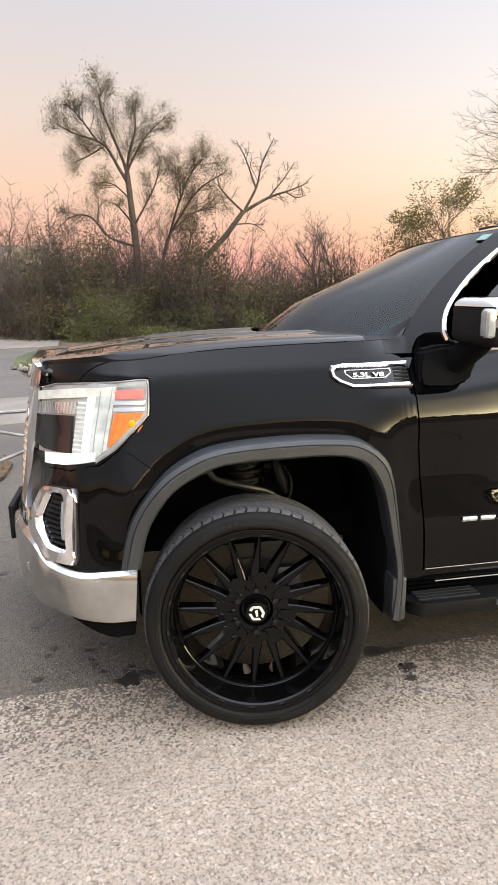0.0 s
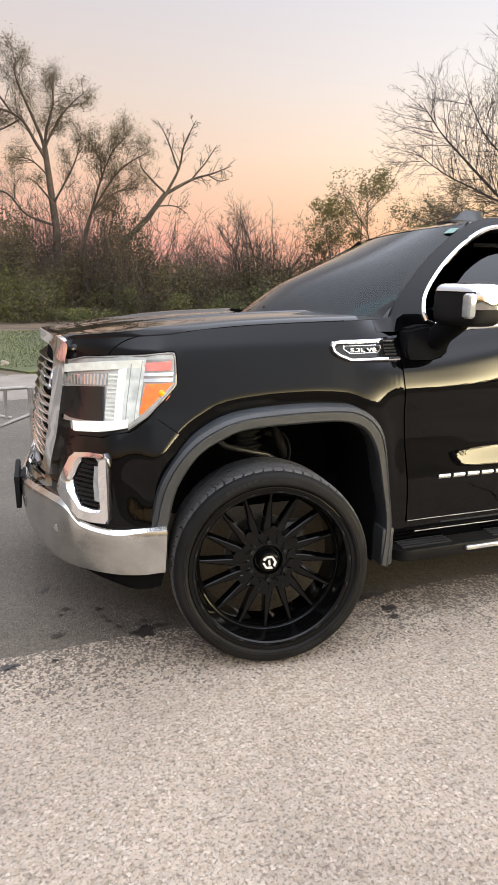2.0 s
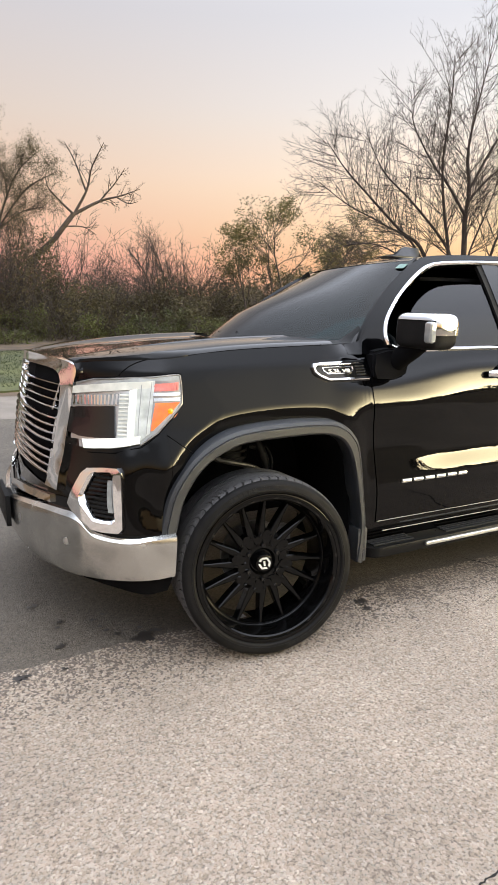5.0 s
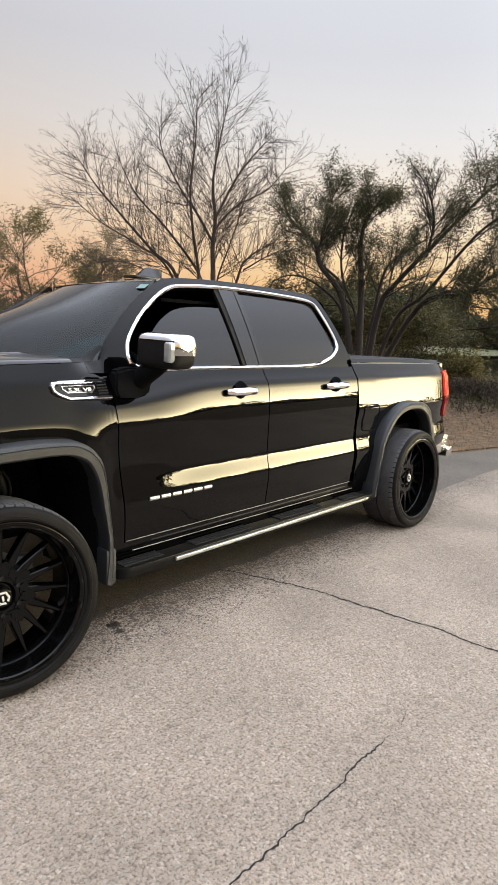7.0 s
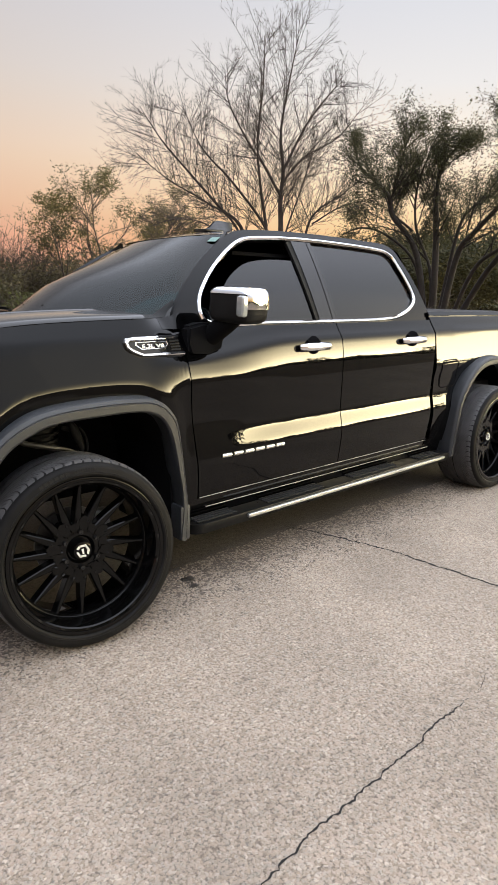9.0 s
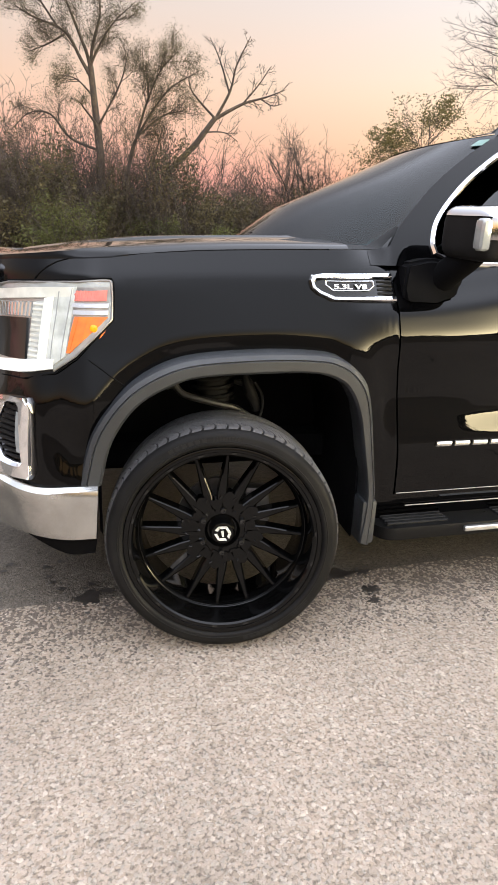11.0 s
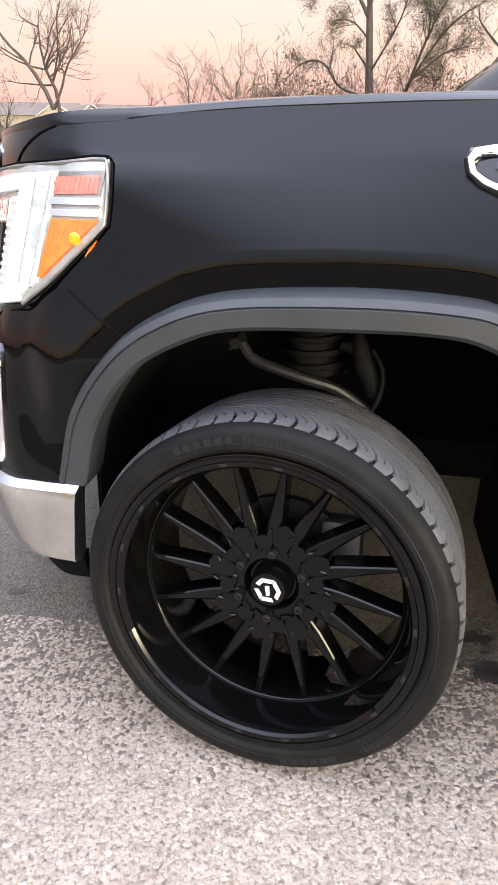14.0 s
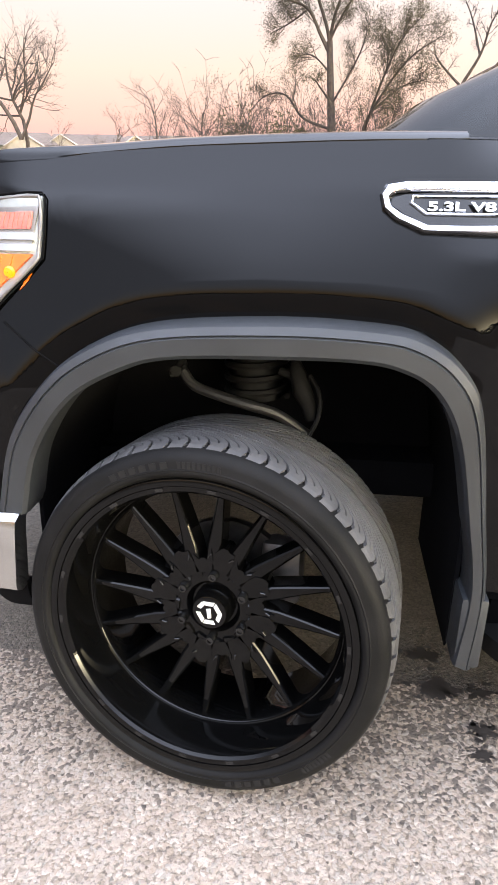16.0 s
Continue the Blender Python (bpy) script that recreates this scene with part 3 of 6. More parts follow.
part("tonneau_cover", grid_solid([[Vector((x, y, 1.436 - .012 * (x - 3.0) / 1.6 + .012 * math.sin(math.pi * (y - .24) / 1.66) + lean(y))) for y in np.linspace(.24, 1.90, 13)] for x in np.linspace(2.99, 4.58, 9)], [[Vector((x, y, 1.405 + lean(y))) for y in np.linspace(.24, 1.90, 13)] for x in np.linspace(2.99, 4.58, 9)]), MATTE, truck, "flat black cover over the truck bed")
part("bed_floor", box(2.99, 4.62, .25, 1.89, .80, .84, 0), MATTE, truck)
part("bed_front_wall", box(2.985, 3.02, .25, 1.89, .80, 1.40, 0), PAINT, truck)
part("tailgate", box(4.60, 4.68, .22, 1.92, .78, 1.41, .02), PAINT, truck)
both("fuel_door", patch(side, [(3.07, .90), (3.18, .895), (3.29, .89)], [(3.07, 1.085), (3.18, 1.085), (3.28, 1.085)], k=3, m=6, off=.003, depth=.01, smooth=False), PAINT, truck)
both("fuel_door_gap", tube([Vector(side(3.178 + .118 * math.copysign(abs(math.cos(a)) ** .35, math.cos(a)), .988 + .105 * math.copysign(abs(math.sin(a)) ** .35, math.sin(a)))) + Vector((0, -.001, 0)) for a in np.linspace(0, 2 * math.pi, 41)], .004, 6), DARK, truck)
for n, z0, z1, lit in ((0, 1.10, 1.33, True), (1, .90, 1.10, False)):
    both("tail_light", patch(side, [(4.54 + .02 * n, z0), (4.69, z0)], [(4.53, z1), (4.66 + .03 * n, z1)], k=3, m=4, off=.016, depth=.05, smooth=False), TAILLIT if lit else TAIL, truck, "red tail light, lit" if lit else "red tail light lens")
part("rear_bumper", merge(box(4.62, 4.90, .17, 1.97, .50, .68, .035), box(4.80, 4.93, .13, .45, .46, .56, .02)), BUMPER, truck, "chrome rear bumper")
both("rear_bumper_end", box(4.36, 4.66, .12, .20, .52, .70, .025), BUMPER, truck)

# greenhouse
WIN = [(.865, 1.43), (.857, 1.48), (.90, 1.565), (1.05, 1.70), (1.27, 1.83), (1.45, 1.868), (1.9, 1.882), (2.5, 1.868), (2.73, 1.845), (2.80, 1.75), (2.86, 1.58), (2.83, 1.51), (2.68, 1.445), (2.45, 1.412), (1.9, 1.408), (1.2, 1.41), (.95, 1.412)]
OUT = [(.68, 1.395), (.665, 1.45), (.78, 1.59), (.97, 1.745), (1.22, 1.885), (1.42, 1.925), (1.9, 1.94), (2.5, 1.93), (2.80, 1.905), (2.90, 1.78), (2.985, 1.55), (2.985, 1.395), (2.7, 1.375), (2.45, 1.375), (1.9, 1.375), (1.2, 1.375), (.95, 1.375)]
both("cab_frame", patch(cabside, WIN, OUT, k=4, m=5, off=.004, depth=.03, closed=True), PAINT, truck, "", 50)
_trim = []
for w, o in zip(WIN, OUT):
    d = np.array(o) - np.array(w)
    _trim.append(tuple(np.array(w) + d / np.linalg.norm(d) * .023))
both("window_trim", patch(cabside, WIN, _trim, k=4, m=3, off=lambda u, v: .010 + .010 * math.sin(math.pi * v), depth=.014, closed=True), CHROME, truck, "chrome surround of the side windows")
both("door_pillar", patch(cabside, [(1.775, 1.405), (1.893, 1.405)], [(1.74, 1.885), (1.875, 1.888)], k=2, m=6, off=.006, depth=.03, smooth=False), GLOSS, truck)
both("door_pillar", patch(cabside, [(1.901, 1.405), (1.935, 1.405)], [(1.883, 1.888), (1.92, 1.888)], k=2, m=6, off=.006, depth=.03, smooth=False), GLOSS, truck)
both("window_seal", patch(cabside, [(1.745, 1.41), (1.776, 1.41)], [(1.70, 1.875), (1.742, 1.88)], k=2, m=6, off=.001, depth=.02, smooth=False), MATTE, truck)
part("front_window", patch(cabside, [(.90, 1.39), (1.0, 1.39), (1.12, 1.39), (1.28, 1.39), (1.5, 1.39), (1.76, 1.39)], [(.96, 1.48), (1.045, 1.575), (1.16, 1.67), (1.31, 1.74), (1.5, 1.765), (1.74, 1.768)], k=4, m=6, off=-.012, depth=.004), GLASS, truck, "tinted front window rolled partly down")
both("rear_window", patch(cabside, [(1.93, 1.39), (2.2, 1.39), (2.5, 1.39), (2.7, 1.43), (2.87, 1.52)], [(1.915, 1.89), (2.2, 1.885), (2.5, 1.875), (2.65, 1.86), (2.76, 1.84)], k=3, m=5, off=-.01, depth=.004), GLASS, truck, "dark tinted rear side window")

_far = mirrored(patch(cabside, [(.90, 1.39), (1.1, 1.39), (1.3, 1.39), (1.5, 1.39), (1.76, 1.39)], [(.90, 1.58), (1.06, 1.72), (1.28, 1.84), (1.5, 1.88), (1.76, 1.89)], k=4, m=6, off=-.014, depth=.004))
part("front_window", _far, GLASS, truck, "dark tinted front side window, closed")

# roof, windshield, rear glass as spans between the two sides
_ROOF = [(1.237, 1.894), (1.36, 1.920), (1.6, 1.936), (2.0, 1.943), (2.5, 1.93), (2.82, 1.905), (2.9, 1.87)]


def span(profile_edge, crown, fore, n=14, thick=.02):
    """A cross-car sheet: edge points (x, y, z) each side, the middle raised by crown and moved forward by fore."""
    top, low = [], []
    for (x, y, z), c, f in zip(profile_edge, crown, fore):
        r = []
        for j in range(n + 1):
            v = j / n
            b = 1 - abs(2 * v - 1) ** 2.2
            yy = y + (2 * CY - 2 * y) * v
            r.append(Vector((x - f * b, yy, z + c * b + lean(yy))))
        top.append(r)
        low.append([p - Vector((-.3 * thick, 0, thick)) for p in r])
    return grid_solid(top, low)


part("roof", span([(x, cabside(x, z)[1] - .002, z) for x, z in _ROOF], [.002, .008, .012, .012, .012, .008, .0], [.11, .08, .03, 0, 0, 0, 0], thick=.010), PAINT, truck, "", 50)
_ws = [(.63, .30, 1.425), (.80, .338, 1.545), (1.0, .394, 1.70), (1.235, .486, 1.892)]
part("windshield", span(_ws, [.02, .06, .04, .0], [.40, .34, .22, .11], thick=.006), WINDSHIELD, truck, "raked windshield reflecting the evening sky")
both("windshield_pillar", patch(lambda u, v: tuple(np.array([np.interp(u, [0, 1, 2, 3], [q[i] for q in _ws]) for i in range(3)]) + v * np.array([.03, -.10, -.02])), [(0, -.08), (1, -.12), (2, -.14), (3, -.16)], [(0, .5), (1, .42), (2, .16), (3, -.03)], k=4, m=4, off=.004, depth=.02), PAINT, truck)
part("rear_glass", span([(2.90, .47, 1.87), (2.96, .36, 1.65), (2.985, .27, 1.42)], [0, 0, 0], [0, 0, 0], thick=.02), GLASS, truck)
part("cowl", span([(.50, .30, 1.425), (.60, .30, 1.43), (.70, .31, 1.44)], [.01, .0, .0], [.40, .38, .38]), MATTE, truck, "black plastic cowl below the windshield")


def cowl_corner():
    top = []
    for x in np.linspace(.42, .74, 9):
        y0, z0 = side(min(x, .66), 1.437)[1] + .004, 1.439
        z1 = 1.449 + max(0, x - .62) * .62
        top.append([Vector((x, y0 + (.345 - y0) * v, z0 + (z1 - z0) * math.sin(v * math.pi / 2))) for v in np.linspace(0, 1, 6)])
    return grid_solid(top, [[p - Vector((0, 0, .012)) for p in r] for r in top])


both("cowl_corner", cowl_corner(), MATTE, truck)


def pillar_base():
    """The body's rise from the fender's rear end into the windshield pillar."""
    top = []
    for x in np.linspace(.585, .73, 9):
        w = max(0.0, min(1.0, (x - .60) / .06))
        z1 = 1.436 + w * .016 + max(0, x - .665) * 1.05
        top.append([Vector((x, (1 - w) * (side(min(x, .655), min(z, 1.436))[1] - .002) + w * (cabside(x, z)[1] - .008), z)) for z in np.linspace(1.386, z1, 7)])
    return grid_solid(top, [[p + Vector((0, .012, -.004)) for p in r] for r in top])


both("pillar_base", pillar_base(), PAINT, truck, "", 50)
both("wiper", tube([(.52, .60, 1.438), (.38, .85, 1.448), (.30, 1.20, 1.448)], .008, 6), MATTE, truck)


def on_windshield(u, y):
    a, b = np.array(_ws[2]), np.array(_ws[3])
    q = a + (b - a) * u
    w = 1 - abs(2 * (y - q[1]) / (2 * CY - 2 * q[1]) - 1) ** 2.2
    return (q[0] - w * (.22 - .11 * u), y, q[2] + w * .04 * (1 - u) + lean(y))


part("windshield_sticker", patch(on_windshield, [(.74, .50), (.74, .55)], [(.88, .505), (.88, .555)], k=2, m=2, off=-.003, depth=.002, smooth=False), STICKER, truck)
# roof fin aerial
part("roof_fin", merge(patch(lambda u, v: (u, CY + (.055 - .05 * v) * math.sin(math.pi * (u - 1.50) / .27), 1.94 + v * .075 * min(1, (u - 1.50) / .12)), [(1.505, 0), (1.6, 0), (1.7, 0), (1.765, 0)], [(1.505, .3), (1.6, 1), (1.7, 1), (1.765, 1)], k=3, m=3, depth=.004),
                       patch(lambda u, v: (u, CY - (.055 - .05 * v) * math.sin(math.pi * (u - 1.50) / .27), 1.94 + v * .075 * min(1, (u - 1.50) / .12)), [(1.505, 0), (1.6, 0), (1.7, 0), (1.765, 0)], [(1.505, .3), (1.6, 1), (1.7, 1), (1.765, 1)], k=3, m=3, depth=.004),
                       box(1.48, 1.80, CY - .07, CY + .07, 1.935, 1.955, .009)), GLOSS, truck, "black roof fin aerial")

# hood, with a raised rim along each side
HX = [-.765, -.74, -.70, -.64, -.55, -.46, -.30, -.10, .10, .30, .50]
_FT = ([-.372, -.25, -.05, .22, .45, .6], [1.397, 1.413, 1.425, 1.433, 1.437, 1.438])


def over_lamp(s, z):
    """The body above the headlight, leaning in like the fender."""
    x, y, z1 = nose(s, min(z, 1.333))
    h = max(0.0, z - 1.333)
    return (x + .03 * s * h, y + float(np.interp(1.333 + h, _z, _yf) - np.interp(1.333, _z, _yf)), z1 - min(z, 1.333) + z)


LAMP_TOP = ([0, .3, 1.2, 2.4, 3.5, 4.0, 4.35, 4.6], [1.333, 1.331, 1.324, 1.316, 1.306, 1.298, 1.29, 1.29])
CREASE = ([0, 1.2, 2.4, 3.5, 4.2, 4.6], [1.398, 1.392, 1.385, 1.377, 1.368, 1.362])


def crease(x):
    """Where the hood's edge lies above the headlight, at x."""
    s_ = np.linspace(0, 4.6, 185)
    p = np.array([over_lamp(v, float(np.interp(v, *CREASE))) for v in s_])
    k = int(np.argmin(abs(p[:, 0] - x)))
    return (p[k][1] + .003, p[k][2] + .001)


HE = [crease(x) for x in HX[:6]] + [(side(x, float(np.interp(x, *_FT)))[1] + .007, float(np.interp(x, *_FT)) + .003) for x in HX[6:]]
HZ = [1.380, 1.387, 1.394, 1.403, 1.416, 1.428, 1.441, 1.455, 1.463, 1.467, 1.468]


def hood():
    top = []
    for x, (ey, ez), rz in zip(refine([(v, 0) for v in HX], 3), refine(HE, 3), refine([(v, 0) for v in HZ], 3)):
        x, rz = x[0], rz[0]
        ry = max(.47, ey + .03)
        hh, dy = rz - ez, ry - ey
        soft = max(0.0, min(1.0, (x + .50) / .22))
        half = [(ey, ez)]
        for (y1, z1), (y2, z2) in zip(((.15 * hh, .45), (.30 * hh, .80), (.3 * hh + .12 * (dy - .3 * hh), .89), (.3 * hh + .5 * (dy - .3 * hh), .955), (.85 * dy, .985)), ((.05 * dy, .30), (.13 * dy, .52), (.28 * dy, .70), (.55 * dy, .85), (.85 * dy, .95))):
            half.append((ey + y1 + (y2 - y1) * soft, ez + hh * (z1 + (z2 - z1) * soft)))
        half += [(ry - .0001, rz + .0059 * soft), (ry, rz + .006 * soft), (ry + .05, rz + .003 * soft - .002), (ry + .09, rz - .012), (.75, rz - .018), (.95, rz - .016)]
        row = half + [(CY, rz - .016)] + [(2 * CY - y, z) for y, z in half[::-1]]
        fwd = [float(np.interp(min(y, 2 * CY - y), [.40, .47, .7, 1.07], [0, .02, .055, .08])) * max(0, 1 - (x + .765) / .45) for y, z in row]
        top.append([Vector((x - f + max(0, x - .3) / .2 * -.38 * (1 - min(1, abs(y - CY) / .78) ** 2.2), y, z + lean(y))) for (y, z), f in zip(row, fwd)])
    return grid_solid(top, [[p - Vector((0, 0, .012)) for p in r] for r in top])


part("hood", hood(), PAINT, truck, "", 40)
_st = [0, .5, 1.2, 2.0, 2.8, 3.5, 4.0, 4.25, 4.5, 4.8]
both("fender_nose", patch(over_lamp, [(v, float(np.interp(v, *LAMP_TOP))) for v in _st], [(v, float(np.interp(v, *CREASE))) for v in _st], k=4, m=6, off=0, smooth=False), PAINT, truck, "", 60)
both("hood_gap", tube([Vector(over_lamp(*q)) + Vector((-.001, -.001, 0)) for q in ((2.52, 1.316), (2.46, 1.328), (2.3, 1.346), (2.08, 1.364), (1.8, 1.380), (1.45, 1.392))], .0022, 6), DARK, truck)


# nose: fascia, bumper, valance
both("front_fascia", patch(nose, [(0, .63), (.5, .63), (1, .63), (2, .63), (3.2, .65), (4.0, .68), (4.7, .70)], [(-.05, 1.24), (.34, 1.165), (.70, 1.10), (1.35, 1.05), (3.0, 1.01), (3.8, 1.0), (4.7, 1.0)], k=6, m=20, off=-.0015, smooth=False), PAINT, truck, "", 60)
both("grille_surround_panel", patch(nose, [(3.6, .99), (4.6, .95)], [(3.9, 1.20), (4.6, 1.2)], k=3, m=5, off=-.012, smooth=False), GLOSS, truck)
both("front_bumper", patch(nose, [(0, .445), (1, .435), (2, .425), (3, .41), (4, .405), (5, .375), (6, .37)], [(0, .643), (1, .64), (2, .637), (3.2, .655), (3.75, .715), (4.4, .705), (6, .62)], k=6, m=16, off=lambda u, v: .012 + .022 * (1 - abs(2 * v - 1) ** 16), depth=.05), BUMPER, truck, "dusty chrome front bumper")
both("front_valance", patch(nose, [(.0, .35), (1.2, .335), (2.4, .35), (4, .36), (6, .34)], [(0, .455), (1.2, .445), (2.4, .43), (4, .42), (6, .40)], k=6, m=4, off=-.008, depth=.02), DARK, truck)
for sgn in (1, -1):
    p = Vector(nose(4.0, .585))
    ob = part("parking_sensor", lathe([(.0, -.004), (.016, -.002), (.018, .01)], 16, False), SATIN, truck)
    ob.matrix_basis = pose(p.x - .03, p.y - .02 if sgn > 0 else 2 * CY - p.y + .02, p.z, 0, 0, -50 if sgn > 0 else 230)
# fog-lamp bezels
FG_O = [(3.62, .922), (2.6, .940), (2.12, .943), (1.99, .925), (2.03, .80), (2.07, .675), (2.2, .657), (2.8, .652), (3.3, .658), (3.95, .722), (4.08, .752), (3.82, .895)]
FG_I = [(3.20, .895), (2.85, .906), (2.56, .913), (2.46, .900), (2.44, .81), (2.43, .730), (2.52, .716), (2.75, .714), (3.10, .718), (3.44, .785), (3.49, .81), (3.28, .882)]
both("fog_lamp_bezel", patch(nose, FG_I, FG_O, k=3, m=8, off=lambda u, v: .004 + .024 * min(1, 4.5 * v + .1, 8 * (1 - v) + .05), depth=.03, closed=True, smooth=False), CHROME, truck, "chrome angular fog-lamp surround")
for z in np.linspace(.728, .896, 10):
    e = float(np.interp(z, [.716, .80, .892], [3.10, 3.46, 3.20]))
    both("intake_slat", patch(nose, [(2.46, z - .006), (e, z - .006)], [(2.46, z + .003), (e, z + .003)], k=5, m=1, off=.006, depth=.02), MATTE, truck)

both("fog_lamp", patch(nose, [(2.44, .745), (2.60, .745)], [(2.46, .885), (2.62, .885)], k=3, m=5, off=.010, depth=.02, smooth=False), LENS, truck, "clear vertical fog lamp")

# headlight
both("headlight_housing", patch(nose, [(-.38, 1.205), (.08, 1.15), (.62, 1.09), (1.30, 1.04), (3.8, 1.0), (4.1, 1.0), (4.32, 1.15)], [(-.03, 1.325), (.3, 1.325), (1.2, 1.318), (2.4, 1.31), (3.5, 1.30), (4.0, 1.29), (4.32, 1.28)], k=5, m=6, off=.008, depth=.04, smooth=False), LENS, truck, "headlight with its daytime lights on")


def lamp_piece(name, A, B, material, off=.008, label=""):
    A, B = [[(min(s, 4.42), z) for s, z in E] for E in (A, B)]
    both(name, patch(nose, A, B, k=4, m=3, off=off + .006, depth=.012, smooth=False), material, truck, label)


lamp_piece("lamp_bowl", [(1.45, 1.05), (2.5, 1.045), (4.35, 1.03)], [(1.6, 1.262), (2.5, 1.255), (4.35, 1.225)], SATIN, .003)
lamp_piece("headlight_block", [(2.36, 1.058), (3.2, 1.05), (4.1, 1.045), (4.45, 1.06)], [(2.50, 1.192), (3.3, 1.186), (4.1, 1.178), (4.5, 1.17)], GLOSS, .012, "black gloss insert in the headlight")
lamp_piece("headlight_bar", [(2.34, 1.196), (3.3, 1.190), (4.5, 1.176)], [(2.4, 1.246), (3.3, 1.240), (4.5, 1.224)], LENS, .006)
for k in range(13):
    q = 2.40 + k * .155
    lamp_piece("reflector_rib", [(q, 1.199 - k * .0011), (q + .07, 1.199 - k * .0011)], [(q, 1.242 - k * .0013), (q + .07, 1.242 - k * .0013)], CHROME, .010)
lamp_piece("daytime_strip", [(1.2, 1.270), (2.4, 1.258), (3.5, 1.246), (4.5, 1.232)], [(1.2, 1.300), (2.4, 1.292), (3.5, 1.278), (4.45, 1.266)], DRL, .012, "lit white daytime running light")
lamp_piece("headlight_beam", [(1.86, 1.062), (2.28, 1.062)], [(1.98, 1.250), (2.34, 1.248)], MILK, .008, "lit white headlight")
for k in range(11):
    z = 1.070 + k * .0165
    lamp_piece("lens_ridge", [(1.88 + k * .010, z), (2.27 + k * .006, z)], [(1.88 + k * .010, z + .008), (2.27 + k * .006, z + .008)], DRL, .0115)
lamp_piece("daytime_strip", [(1.60, 1.056), (1.72, 1.059), (1.86, 1.062)], [(1.72, 1.266), (1.86, 1.262), (1.98, 1.260)], BEAM, .014, "lit white daytime running light")
lamp_piece("daytime_strip", [(1.34, 1.040), (2.5, 1.016), (3.2, 1.006), (3.88, .998)], [(1.34, 1.070), (2.5, 1.056), (3.2, 1.046), (3.95, 1.036)], BEAM, .017, "lit white daytime running light")
lamp_piece("milky_lens", [(.94, 1.082), (1.36, 1.048), (1.62, 1.056)], [(1.12, 1.302), (1.52, 1.296), (1.74, 1.268)], MILK, .010)
for k in range(2):
    lamp_piece("lens_flute", [(1.06 + k * .36, 1.070 - k * .018), (1.09 + k * .36, 1.068 - k * .018)], [(1.22 + k * .36, 1.296 - k * .012), (1.25 + k * .36, 1.296 - k * .012)], LENS, .0125)
lamp_piece("side_reflector", [(.02, 1.260), (1.10, 1.256)], [(.08, 1.294), (1.18, 1.288)], REDREF, .010, "pale red side reflector")
for k in range(9):
    q = .10 + k * .115
    lamp_piece("reflector_rib", [(q, 1.2595), (q + .018, 1.2595)], [(q + .04, 1.2905), (q + .058, 1.2905)], REDREF, .0125)
lamp_piece("lamp_rim", [(-.06, 1.252), (1.14, 1.248)], [(-.02, 1.304), (1.24, 1.300)], STEEL, .006)
lamp_piece("lamp_trim", [(-.10, 1.238), (1.10, 1.236)], [(-.10, 1.252), (1.10, 1.249)], CHROME, .013)
lamp_piece("lamp_window", [(-.10, 1.230), (1.04, 1.228)], [(-.10, 1.238), (1.06, 1.236)], STEEL, .008)
lamp_piece("lamp_trim", [(-.16, 1.216), (1.02, 1.214)], [(-.14, 1.230), (1.04, 1.227)], CHROME, .013)
lamp_piece("turn_signal", [(.92, 1.092), (.84, 1.092)], [(.94, 1.208), (-.20, 1.210)], AMBER, .011, "amber turn signal lens")
for k in range(3):
    q = .80 - k * .28
    z0 = 1.092 + max(0, .84 - q) * .104
    lamp_piece("lens_flute", [(q, z0 + .006), (q + .02, z0 + .006)], [(q, 1.206), (q + .02, 1.206)], AMBER, .0135)
p = Vector(nose(.24, 1.178))
both("turn_signal_bulb", lathe([(.0005, -.008), (.009, -.006), (.013, 0), (.009, .006), (.0005, .008)], 14, False), BULB, truck, "lit amber bulb")
for ob, sgn in zip([o for o in truck.children if o.name.startswith("turn_signal_bulb")], (1, -1)):
    ob.matrix_basis = pose(p.x, p.y - .018 if sgn > 0 else -p.y + .018, p.z)
# small amber patch laid on the fender edge to paint an orange reflection
lamp_piece("amber_reflection", [(-.20, 1.158), (-.06, 1.140)], [(-.24, 1.174), (-.10, 1.156)], AMBER, -.003)
both("headlight_edge", tube([Vector(nose(s, z)) + Vector((-.003, -.007, 0)) for s, z in ((4.5, 1.286), (3.5, 1.308), (2.4, 1.319), (1.2, 1.328), (.3, 1.335), (-.02, 1.334), (-.12, 1.323), (-.22, 1.29), (-.36, 1.24), (-.44, 1.204), (-.22, 1.170), (.04, 1.140), (.58, 1.080), (1.28, 1.029), (2.5, 1.0), (3.85, .985))], .0020, 8), DARK, truck)
both("headlight_rim", tube([Vector(nose(s, z)) + Vector((-.004, -.010, 0)) for s, z in ((4.3, 1.282), (3.5, 1.302), (2.4, 1.312), (1.2, 1.320), (.3, 1.328), (.02, 1.327), (-.05, 1.318), (-.15, 1.29), (-.29, 1.24), (-.38, 1.205), (-.17, 1.177), (.08, 1.148), (.62, 1.088), (1.30, 1.038))], .004, 8), STEEL, truck, "grey rim round the headlight")

